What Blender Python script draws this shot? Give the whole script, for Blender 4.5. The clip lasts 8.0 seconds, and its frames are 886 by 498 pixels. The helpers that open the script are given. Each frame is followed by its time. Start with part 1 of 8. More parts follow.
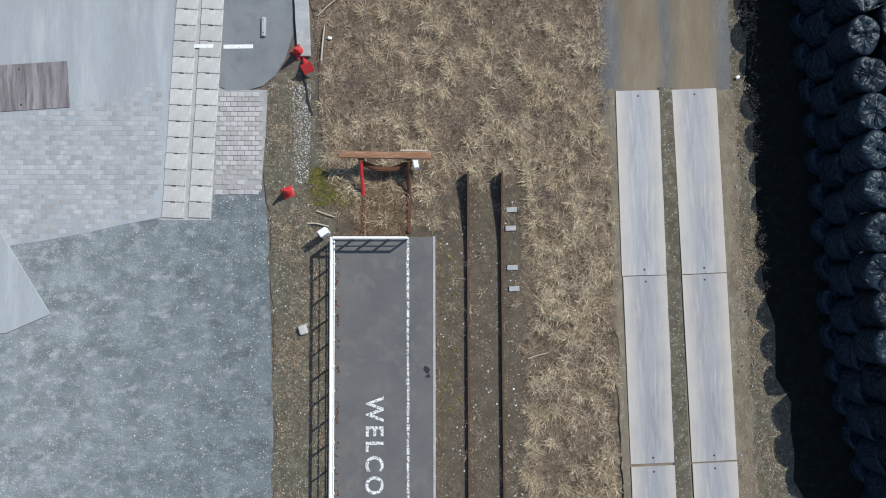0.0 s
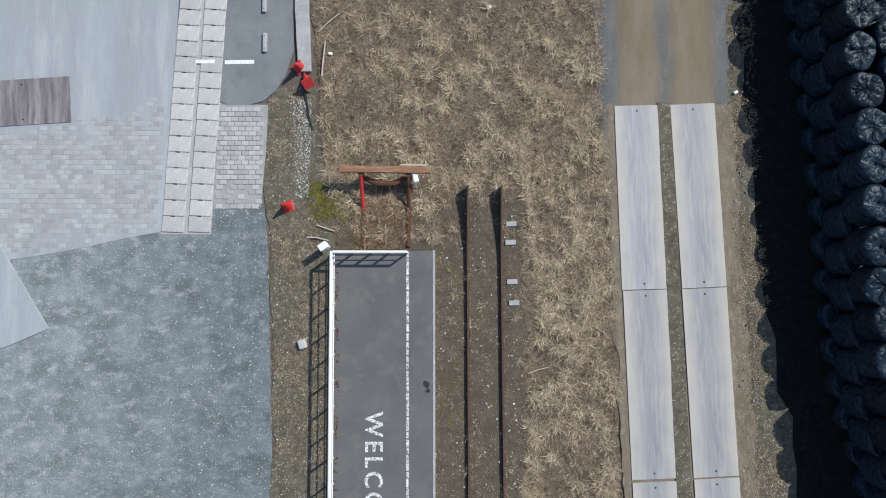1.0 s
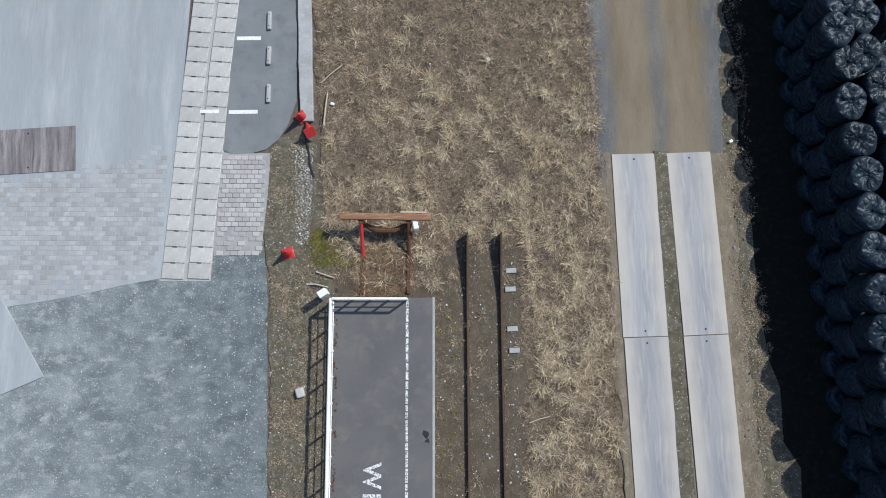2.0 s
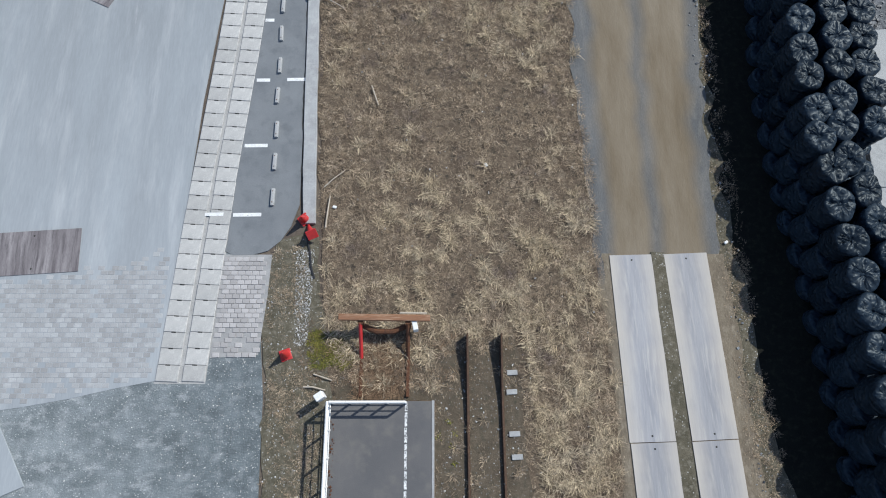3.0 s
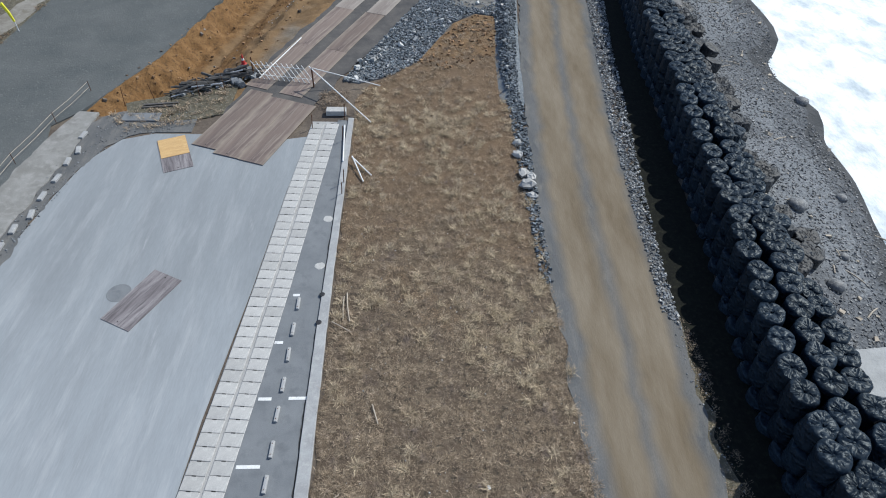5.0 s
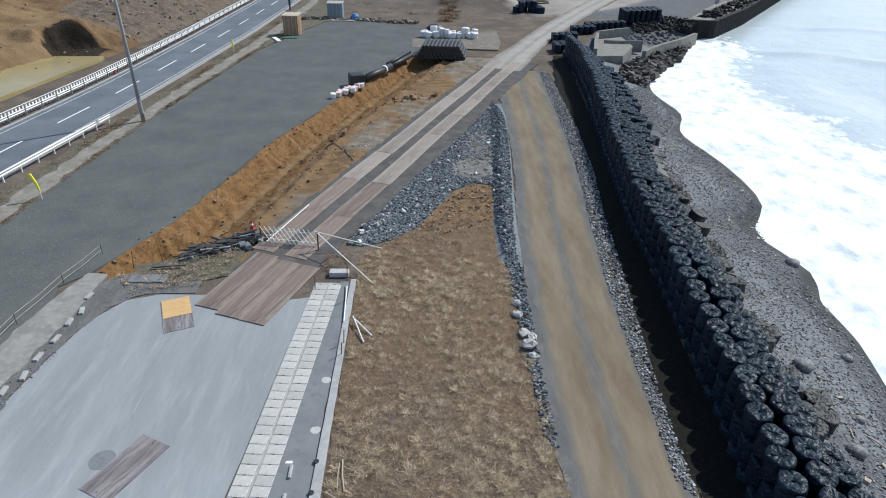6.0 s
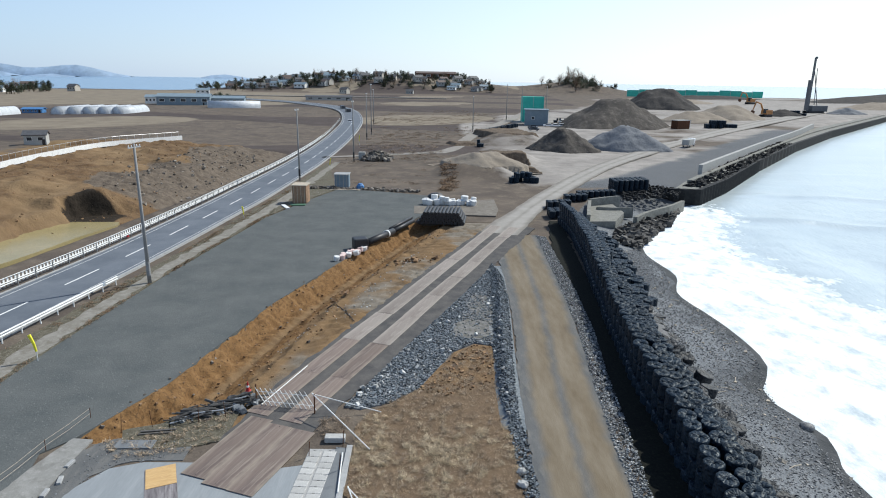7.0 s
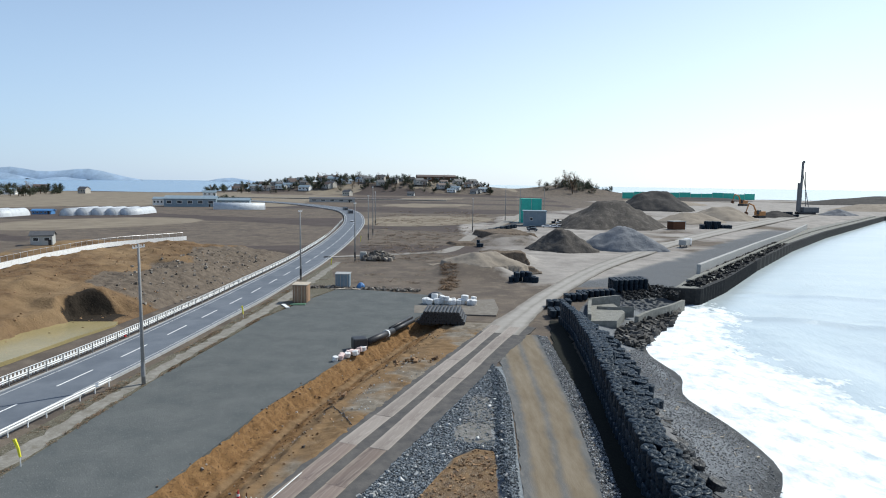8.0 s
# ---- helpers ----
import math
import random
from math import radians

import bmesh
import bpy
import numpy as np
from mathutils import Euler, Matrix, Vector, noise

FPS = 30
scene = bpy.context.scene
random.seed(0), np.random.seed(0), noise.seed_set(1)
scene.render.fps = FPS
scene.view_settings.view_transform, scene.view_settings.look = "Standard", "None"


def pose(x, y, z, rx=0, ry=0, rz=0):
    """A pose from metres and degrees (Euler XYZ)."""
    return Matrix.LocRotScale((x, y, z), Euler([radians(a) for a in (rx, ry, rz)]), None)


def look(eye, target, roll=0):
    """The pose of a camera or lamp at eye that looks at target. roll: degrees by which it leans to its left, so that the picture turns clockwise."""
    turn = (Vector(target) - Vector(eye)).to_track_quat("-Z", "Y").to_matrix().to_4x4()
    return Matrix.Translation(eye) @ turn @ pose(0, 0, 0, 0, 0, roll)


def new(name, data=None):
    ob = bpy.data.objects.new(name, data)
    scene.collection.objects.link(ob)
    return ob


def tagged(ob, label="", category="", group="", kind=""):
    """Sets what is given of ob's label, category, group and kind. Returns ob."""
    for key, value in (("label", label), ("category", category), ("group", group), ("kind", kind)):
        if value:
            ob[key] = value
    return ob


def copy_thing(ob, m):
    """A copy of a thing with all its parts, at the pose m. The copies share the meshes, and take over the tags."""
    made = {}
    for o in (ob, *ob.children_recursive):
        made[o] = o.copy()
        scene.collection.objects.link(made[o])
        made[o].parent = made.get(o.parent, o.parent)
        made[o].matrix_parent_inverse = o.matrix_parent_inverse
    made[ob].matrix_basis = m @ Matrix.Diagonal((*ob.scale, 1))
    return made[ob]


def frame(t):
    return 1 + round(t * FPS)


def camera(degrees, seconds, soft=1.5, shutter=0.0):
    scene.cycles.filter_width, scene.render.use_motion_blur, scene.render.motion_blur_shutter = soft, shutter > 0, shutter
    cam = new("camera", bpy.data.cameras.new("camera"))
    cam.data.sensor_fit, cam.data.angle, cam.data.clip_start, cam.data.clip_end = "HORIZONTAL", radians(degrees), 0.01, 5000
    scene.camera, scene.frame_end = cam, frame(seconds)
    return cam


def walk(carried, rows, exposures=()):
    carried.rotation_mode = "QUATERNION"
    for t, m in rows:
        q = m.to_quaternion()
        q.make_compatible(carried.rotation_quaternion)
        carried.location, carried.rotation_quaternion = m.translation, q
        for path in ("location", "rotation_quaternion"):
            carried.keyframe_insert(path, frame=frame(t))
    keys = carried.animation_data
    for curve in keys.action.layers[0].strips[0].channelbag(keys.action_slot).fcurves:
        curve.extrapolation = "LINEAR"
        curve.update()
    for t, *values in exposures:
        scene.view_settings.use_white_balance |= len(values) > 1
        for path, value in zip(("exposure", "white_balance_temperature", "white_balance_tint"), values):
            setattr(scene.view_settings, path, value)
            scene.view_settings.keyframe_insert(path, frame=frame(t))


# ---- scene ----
# The camera hangs still above the haul road and tilts up from the ground to the horizon.
cam = camera(71.13, 8.0, soft=1.05)
TURN = [  # seconds, pitch from straight down, lean, heading
    (0.0, 1.375, -1.048, 0.0), (0.5, 1.683, -1.059, -0.012), (1.0, 2.681, -1.069, 0.0), (2.5, 10.913, -1.1, -0.037),
    (3.0, 16.289, -1.105, -0.082), (3.5, 22.776, -1.095, -0.13), (4.0, 30.24, -1.032, -0.21), (4.5, 37.727, -1.022, -0.22),
    (6.0, 59.829, -0.941, -0.212), (6.5, 67.238, -0.927, -0.19), (7.0, 74.594, -0.89, -0.194), (7.3, 79.05, -0.86, -0.2),
    (7.5, 81.977, -0.838, -0.205), (7.6, 83.3, -0.85, -0.19), (7.7, 83.76, -0.87, -0.18), (8.0, 83.764, -0.877, -0.175)]
EXPOSURES = [(0.0, 0.6, 6330, 6), (2.5, 0.59, 6250, 6), (5.0, 0.57, 6220, 6), (6.5, 0.66, 6350, 5), (8.0, 0.63, 6400, 4)]
walk(cam, [(t, pose(0, 0, 20, p, r, y)) for t, p, r, y in TURN], EXPOSURES)

# ---- sky and sun ----
SUN_AZ, SUN_EL = radians(54), radians(46)
world = bpy.data.worlds.new("world")
scene.world = world
world.use_nodes = True
wn = world.node_tree.nodes
sky = wn.new("ShaderNodeTexSky")
sky.sky_type = "NISHITA"
sky.sun_disc = False
sky.sun_elevation, sky.sun_rotation = SUN_EL, SUN_AZ
sky.altitude, sky.air_density, sky.dust_density, sky.ozone_density = 0, 0.85, 0.5, 3.0
wn["Background"].inputs["Strength"].default_value = 0.105
haze = wn.new("ShaderNodeHueSaturation")  # a milky sea-haze sky
haze.inputs["Saturation"].default_value = 0.88
world.node_tree.links.new(sky.outputs["Color"], haze.inputs["Color"])
way_up = wn.new("ShaderNodeSeparateXYZ")
low = wn.new("ShaderNodeMapRange")  # whiter air towards the horizon
low.inputs["From Min"].default_value, low.inputs["From Max"].default_value = 0.0, 0.42
low.inputs["To Min"].default_value, low.inputs["To Max"].default_value = 0.75, 0.0
milk = wn.new("ShaderNodeMix")
milk.data_type = "RGBA"
glow = wn.new("ShaderNodeMix")  # bluer away from the sun, white on its side
glow.data_type = "RGBA"
glow.inputs[6].default_value, glow.inputs[7].default_value = (2.9, 3.75, 5.3, 1), (6.6, 6.9, 7.3, 1)
side = wn.new("ShaderNodeMapRange")
side.inputs["From Min"].default_value, side.inputs["From Max"].default_value = -0.6, 0.5
sky_links = world.node_tree.links
sky_links.new(wn.new("ShaderNodeTexCoord").outputs["Generated"], way_up.inputs["Vector"])
sky_links.new(way_up.outputs["X"], side.inputs["Value"])
sky_links.new(side.outputs["Result"], glow.inputs[0])
sky_links.new(glow.outputs[2], milk.inputs[7])
sky_links.new(way_up.outputs["Z"], low.inputs["Value"])
sky_links.new(low.outputs["Result"], milk.inputs[0])
sky_links.new(haze.outputs["Color"], milk.inputs[6])
sky_links.new(milk.outputs[2], wn["Background"].inputs["Color"])
sun_way = Vector((math.sin(SUN_AZ) * math.cos(SUN_EL), math.cos(SUN_AZ) * math.cos(SUN_EL), math.sin(SUN_EL)))
sun_data = bpy.data.lights.new("sun", "SUN")
sun_data.energy, sun_data.angle, sun_data.color = 3.05, radians(0.53), (1.0, 0.955, 0.89)
sun = new("sun", sun_data)
sun.matrix_world = look(sun_way * 60, (0, 0, 0))


# ---- materials ----
def material(name, colors, size=1.0, rough=0.9, bump=0.3, grain=0.03, speckle=None, metal=0.0, stretch=(1, 1, 1), stain=None, random_tint=0.0, bump_size=None, grain_mix=0.75, crumple=0.0):
    """Base colour from two noises over the colours given, fine grain, speckles (colour, cell, share) and stains (colour, size, share)."""
    m = bpy.data.materials.new(name)
    m.use_nodes = True
    n, l = m.node_tree.nodes, m.node_tree.links
    b = n["Principled BSDF"]
    b.inputs["Roughness"].default_value, b.inputs["Metallic"].default_value = rough, metal
    b.inputs["Specular IOR Level"].default_value = 0.12 if rough >= 0.8 else 0.4  # dull, dusty surfaces scatter what little they mirror
    tc = n.new("ShaderNodeTexCoord")
    mp = n.new("ShaderNodeMapping")
    mp.inputs["Scale"].default_value = stretch
    l.new(tc.outputs["Object"], mp.inputs["Vector"])

    def noise_tex(scale, detail=6, rough_=0.62):
        t = n.new("ShaderNodeTexNoise")
        t.inputs["Scale"].default_value, t.inputs["Detail"].default_value, t.inputs["Roughness"].default_value = scale, detail, rough_
        l.new(mp.outputs["Vector"], t.inputs["Vector"])
        return t

    def ramp(src, lo, hi):
        r = n.new("ShaderNodeMapRange")
        r.inputs["From Min"].default_value, r.inputs["From Max"].default_value = lo, hi
        l.new(src, r.inputs["Value"])
        return r.outputs["Result"]

    def mix(fac, a, c, kind="MIX"):
        x = n.new("ShaderNodeMix")
        x.data_type, x.blend_type = "RGBA", kind
        for s, v in (("Factor", fac), ("A", a), ("B", c)):
            sock = [i for i in x.inputs if i.name == s and (i.type == "VALUE" if s == "Factor" else i.type == "RGBA")][0]
            if isinstance(v, (int, float)):
                sock.default_value = v
            elif isinstance(v, tuple):
                sock.default_value = (*v, 1)
            else:
                l.new(v, sock)
        return [o for o in x.outputs if o.type == "RGBA"][0]

    big = noise_tex(1.0 / size)
    col = mix(ramp(big.outputs["Fac"], 0.36, 0.64), colors[0], colors[1])
    if len(colors) > 2:
        mid = noise_tex(2.7 / size)
        col = mix(ramp(mid.outputs["Fac"], 0.5, 0.72), col, colors[2])
    if stain:
        st = noise_tex(1.0 / stain[1], 8, 0.7)
        col = mix(ramp(st.outputs["Fac"], 0.72 - stain[2] * 0.4, 0.80 - stain[2] * 0.4), col, stain[0])
    fine = noise_tex(1.0 / grain, 4, 0.7)
    col = mix(grain_mix, col, mix(ramp(fine.outputs["Fac"], 0.3, 0.7), (0.72, 0.72, 0.72), (1.28, 1.28, 1.28)), "MULTIPLY")
    if speckle:
        vo = n.new("ShaderNodeTexVoronoi")
        vo.inputs["Scale"].default_value = 1.0 / speckle[1]
        l.new(mp.outputs["Vector"], vo.inputs["Vector"])
        sep = n.new("ShaderNodeSeparateColor")
        l.new(vo.outputs["Color"], sep.inputs["Color"])
        near = ramp(vo.outputs["Distance"], 0.42, 0.25)
        pick = ramp(sep.outputs["Red"], 1.0 - speckle[2], 1.02 - speckle[2])
        mul = n.new("ShaderNodeMath")
        mul.operation = "MULTIPLY"
        l.new(near, mul.inputs[0]), l.new(pick, mul.inputs[1])
        col = mix(mul.outputs[0], col, speckle[0])
    if random_tint:
        info = n.new("ShaderNodeObjectInfo")
        col = mix(1.0, col, mix(info.outputs["Random"], (1 - random_tint,) * 3, (1 + random_tint,) * 3), "MULTIPLY")
    l.new(col, b.inputs["Base Color"])
    if bump:
        bt = noise_tex(1.0 / (bump_size or grain * 2.5), 5, 0.65)
        bp = n.new("ShaderNodeBump")
        bp.inputs["Strength"].default_value, bp.inputs["Distance"].default_value = bump, (bump_size or grain * 2.5) * 0.5
        if crumple:  # sharp creases, as in slack plastic sheet
            bt.noise_type = "RIDGED_MULTIFRACTAL"
            bt.inputs["Detail"].default_value = 3
            bp.inputs["Distance"].default_value = crumple
        l.new(bt.outputs["Fac"], bp.inputs["Height"])
        l.new(bp.outputs["Normal"], b.inputs["Normal"])
    return m


def blend_by(m, layers, soft=0.1, stretch=(1, 1, 1)):
    """Lays further colours over a material where a mesh attribute says so: (attribute, colour a, colour b, noise size)."""
    n, l = m.node_tree.nodes, m.node_tree.links
    b = n["Principled BSDF"]
    for attr, ca, cb, size in layers:
        src = b.inputs["Base Color"].links[0].from_socket
        at = n.new("ShaderNodeAttribute")
        at.attribute_name = attr
        tc = n.new("ShaderNodeTexCoord")
        big = n.new("ShaderNodeTexNoise")
        big.inputs["Scale"].default_value, big.inputs["Detail"].default_value, big.inputs["Roughness"].default_value = 1 / size, 9, 0.7
        mp = n.new("ShaderNodeMapping")
        mp.inputs["Scale"].default_value = stretch
        l.new(tc.outputs["Object"], mp.inputs["Vector"]), l.new(mp.outputs["Vector"], big.inputs["Vector"])
        two = n.new("ShaderNodeMix")
        two.data_type = "RGBA"
        two.inputs[6].default_value, two.inputs[7].default_value = (*ca, 1), (*cb, 1)
        mr = n.new("ShaderNodeMapRange")
        mr.inputs["From Min"].default_value, mr.inputs["From Max"].default_value = 0.35, 0.65
        l.new(big.outputs["Fac"], mr.inputs["Value"]), l.new(mr.outputs["Result"], two.inputs[0])
        # ragged border: attribute plus noise, sharpened
        ad = n.new("ShaderNodeMath")
        ad.operation = "MULTIPLY_ADD"
        ad.inputs[1].default_value, ad.inputs[2].default_value = 0.8, -0.4
        l.new(big.outputs["Fac"], ad.inputs[0])
        su = n.new("ShaderNodeMath")
        l.new(at.outputs["Fac"], su.inputs[0]), l.new(ad.outputs[0], su.inputs[1])
        sh = n.new("ShaderNodeMapRange")
        sh.inputs["From Min"].default_value, sh.inputs["From Max"].default_value = 0.5 - soft, 0.5 + soft
        l.new(su.outputs[0], sh.inputs["Value"])
        mx = n.new("ShaderNodeMix")
        mx.data_type = "RGBA"
        l.new(sh.outputs["Result"], mx.inputs[0]), l.new(src, mx.inputs[6]), l.new(two.outputs[2], mx.inputs[7])
        l.new(mx.outputs[2], b.inputs["Base Color"])
    return m


# Distance haze is put into these tones: earth cooled, sand paled.
GROUND = blend_by(material("field_earth", [(0.092, 0.076, 0.064), (0.14, 0.113, 0.09), (0.178, 0.146, 0.114)], 9, 0.95, 0.5, 0.12), [
    ("plough", (0.062, 0.05, 0.046), (0.092, 0.074, 0.066), 12),
    ("sand", (0.36, 0.332, 0.302), (0.215, 0.196, 0.18), 9),
    ("stubble", (0.25, 0.213, 0.16), (0.17, 0.14, 0.108), 12),
    ("soil", (0.15, 0.098, 0.052), (0.225, 0.155, 0.085), 2.2),
    ("beach", (0.05, 0.054, 0.06), (0.17, 0.178, 0.188), 0.22),
    ("shingle", (0.1, 0.108, 0.118), (0.24, 0.25, 0.26), 0.16),
    ("wet", (0.05, 0.053, 0.056), (0.085, 0.087, 0.09), 1.5)])
DUSTY = material("dusty_concrete", [(0.325, 0.347, 0.364), (0.283, 0.301, 0.316), (0.375, 0.391, 0.404)], 1.6, 0.85, 0.1, 0.06, stretch=(1, 0.13, 1), grain_mix=0.22, stain=((0.4, 0.41, 0.42), 0.8, 0.16))
def less_dust(m, axis, a, b, tone):
    """Swept cleaner, and so darker, from a to b along an axis."""
    n, l = m.node_tree.nodes, m.node_tree.links
    bsdf = n["Principled BSDF"]
    src = bsdf.inputs["Base Color"].links[0].from_socket
    tc, xyz, no = n.new("ShaderNodeTexCoord"), n.new("ShaderNodeSeparateXYZ"), n.new("ShaderNodeTexNoise")
    no.inputs["Scale"].default_value, no.inputs["Detail"].default_value = 0.35, 8
    l.new(tc.outputs["Object"], xyz.inputs[0]), l.new(tc.outputs["Object"], no.inputs["Vector"])
    ad = n.new("ShaderNodeMath")
    ad.operation = "MULTIPLY_ADD"
    ad.inputs[1].default_value = b - a
    l.new(no.outputs["Fac"], ad.inputs[0]), l.new(xyz.outputs[axis], ad.inputs[2])
    mr = n.new("ShaderNodeMapRange")
    mr.inputs["From Min"].default_value, mr.inputs["From Max"].default_value = a + (b - a) / 2, b + (b - a) / 2
    l.new(ad.outputs[0], mr.inputs["Value"])
    mx = n.new("ShaderNodeMix")
    mx.data_type, mx.blend_type = "RGBA", "MULTIPLY"
    mx.inputs[7].default_value = (*tone, 1)
    l.new(mr.outputs["Result"], mx.inputs[0]), l.new(src, mx.inputs[6]), l.new(mx.outputs[2], bsdf.inputs["Base Color"])
    return m


less_dust(DUSTY, "Y", 6, 20, (0.82, 0.82, 0.815))
APRON = material("grey_grit", [(0.15, 0.168, 0.174), (0.245, 0.268, 0.276), (0.34, 0.356, 0.36)], 0.8, 0.92, 0.9, 0.022, speckle=((0.42, 0.43, 0.43), 0.045, 0.16), stain=((0.36, 0.375, 0.378), 0.6, 0.32), stretch=(0.8, 1, 1), grain_mix=0.9)
less_dust(APRON, "X", -12.0, -6.0, (0.69, 0.715, 0.73))
ASPHALT = material("old_asphalt", [(0.165, 0.175, 0.185), (0.2, 0.21, 0.218), (0.14, 0.148, 0.157)], 1.6, 0.9, 0.35, 0.014)
DECK = material("platform_asphalt", [(0.108, 0.107, 0.11), (0.132, 0.128, 0.128), (0.152, 0.145, 0.137)], 1.3, 0.9, 0.4, 0.012, stain=((0.08, 0.08, 0.085), 0.6, 0.1))
ROAD = material("road_asphalt", [(0.112, 0.127, 0.15), (0.15, 0.166, 0.19)], 4, 0.85, 0.3, 0.02)
CONCRETE = material("pale_concrete", [(0.44, 0.43, 0.41), (0.36, 0.355, 0.345), (0.5, 0.49, 0.465)], 0.5, 0.9, 0.3, 0.012, random_tint=0.1, stain=((0.22, 0.21, 0.2), 0.35, 0.12))
KERB = material("kerb_concrete", [(0.36, 0.365, 0.365), (0.3, 0.3, 0.3), (0.42, 0.42, 0.41)], 0.6, 0.9, 0.35, 0.015, stain=((0.16, 0.155, 0.15), 0.4, 0.16))
PAVER = material("block_paver", [(0.4, 0.388, 0.382), (0.34, 0.312, 0.3), (0.45, 0.445, 0.44)], 0.9, 0.9, 0.25, 0.01, random_tint=0.16)
SHOULDER = material("grey_grit_track", [(0.105, 0.108, 0.11), (0.145, 0.144, 0.141), (0.178, 0.171, 0.158)], 1.2, 0.93, 0.5, 0.025, stretch=(1, 0.3, 1))
STEEL = material("dusty_steel_plate", [(0.318, 0.318, 0.33), (0.238, 0.241, 0.26), (0.38, 0.37, 0.36)], 0.7, 0.72, 0.1, 0.05, stretch=(2.2, 0.22, 1), random_tint=0.08, grain_mix=0.2)
def dusty_edges(m, tan, half, start):
    """Tan dust towards a plate's long edges, in the plate's own axes."""
    n, l = m.node_tree.nodes, m.node_tree.links
    b = n["Principled BSDF"]
    src = b.inputs["Base Color"].links[0].from_socket
    tc, xyz, ab = n.new("ShaderNodeTexCoord"), n.new("ShaderNodeSeparateXYZ"), n.new("ShaderNodeMath")
    ab.operation = "ABSOLUTE"
    l.new(tc.outputs["Object"], xyz.inputs[0]), l.new(xyz.outputs["X"], ab.inputs[0])
    no = n.new("ShaderNodeTexNoise")
    no.inputs["Scale"].default_value, no.inputs["Detail"].default_value = 1.1, 7
    l.new(tc.outputs["Object"], no.inputs["Vector"])
    ad = n.new("ShaderNodeMath")
    ad.operation = "MULTIPLY_ADD"
    ad.inputs[1].default_value = half * 0.7
    l.new(no.outputs["Fac"], ad.inputs[0]), l.new(ab.outputs[0], ad.inputs[2])
    mr = n.new("ShaderNodeMapRange")
    mr.inputs["From Min"].default_value, mr.inputs["From Max"].default_value = half * start + half * 0.35, half * 1.45
    l.new(ad.outputs[0], mr.inputs["Value"])
    mx = n.new("ShaderNodeMix")
    mx.data_type = "RGBA"
    mx.inputs[7].default_value = (*tan, 1)
    l.new(mr.outputs["Result"], mx.inputs[0]), l.new(src, mx.inputs[6]), l.new(mx.outputs[2], b.inputs["Base Color"])
    return m


dusty_edges(STEEL, (0.45, 0.412, 0.365), 0.73, 0.22)
RUSTY = material("rusty_steel_plate", [(0.205, 0.162, 0.138), (0.135, 0.106, 0.098), (0.275, 0.23, 0.193)], 1.1, 0.82, 0.15, 0.05, stretch=(2.0, 0.13, 1), random_tint=0.17, grain_mix=0.3, stain=((0.105, 0.084, 0.08), 0.9, 0.25))
dusty_edges(RUSTY, (0.29, 0.245, 0.2), 0.76, 0.6)
TRODDEN = dusty_edges(material("dust_covered_plate", [(0.275, 0.243, 0.217), (0.22, 0.188, 0.168), (0.335, 0.3, 0.27)], 1.3, 0.88, 0.15, 0.05, stretch=(1.6, 0.25, 1), random_tint=0.14, grain_mix=0.3, stain=((0.165, 0.135, 0.122), 0.9, 0.2)), (0.34, 0.305, 0.268), 0.76, 0.5)
YARD = material("grey_gravel", [(0.088, 0.096, 0.096), (0.118, 0.124, 0.122), (0.1, 0.106, 0.104)], 3.5, 0.95, 0.5, 0.05, speckle=((0.165, 0.168, 0.165), 0.12, 0.15))
STRAW = material("dry_grass_mat", [(0.088, 0.066, 0.049), (0.17, 0.13, 0.091), (0.206, 0.165, 0.12)], 0.6, 0.95, 1.0, 0.045, stain=((0.06, 0.049, 0.038), 0.3, 0.5), grain_mix=1.0)
blend_by(STRAW, [("ruddy", (0.19, 0.132, 0.083), (0.13, 0.092, 0.062), 1.2)], 0.3)
VERGE = material("weedy_gravel", [(0.13, 0.115, 0.084), (0.08, 0.073, 0.052), (0.195, 0.178, 0.142)], 0.35, 0.95, 0.9, 0.02, speckle=((0.4, 0.39, 0.37), 0.055, 0.12))
STONE = material("crushed_stone", [(0.1, 0.108, 0.116), (0.155, 0.163, 0.17), (0.23, 0.23, 0.23)], 0.3, 0.85, 0.3, 0.02)
BEACHSTONE = material("beach_stone", [(0.07, 0.075, 0.082), (0.13, 0.136, 0.142), (0.25, 0.25, 0.25)], 0.3, 0.6, 0.3, 0.02)
WHITE = material("white_paint", [(0.78, 0.78, 0.76), (0.68, 0.68, 0.66)], 0.15, 0.6, 0.1, 0.01)
WORN = material("worn_line_paint", [(0.74, 0.74, 0.73), (0.6, 0.6, 0.6)], 0.2, 0.8, 0.1, 0.01, stain=((0.15, 0.15, 0.155), 0.06, 0.58))
BAYPAINT = material("bay_line_paint", [(0.76, 0.76, 0.75), (0.64, 0.64, 0.63)], 0.2, 0.8, 0.1, 0.01, stain=((0.2, 0.2, 0.205), 0.05, 0.32))
RAIL_WHITE = material("flaking_white_paint", [(0.8, 0.79, 0.76), (0.7, 0.69, 0.66)], 0.2, 0.65, 0.15, 0.01, stain=((0.24, 0.11, 0.045), 0.07, 0.2))
BAG = material("black_woven_sack", [(0.009, 0.0145, 0.022), (0.0138, 0.022, 0.0333), (0.0205, 0.032, 0.0475)], 0.3, 0.38, 1.0, 0.02, random_tint=0.25, bump_size=0.2, crumple=0.12)
BAG.node_tree.nodes["Principled BSDF"].inputs["Specular IOR Level"].default_value = 0.11
BAG.node_tree.nodes["Principled BSDF"].inputs["Specular Tint"].default_value = (0.78, 0.91, 1.0, 1)
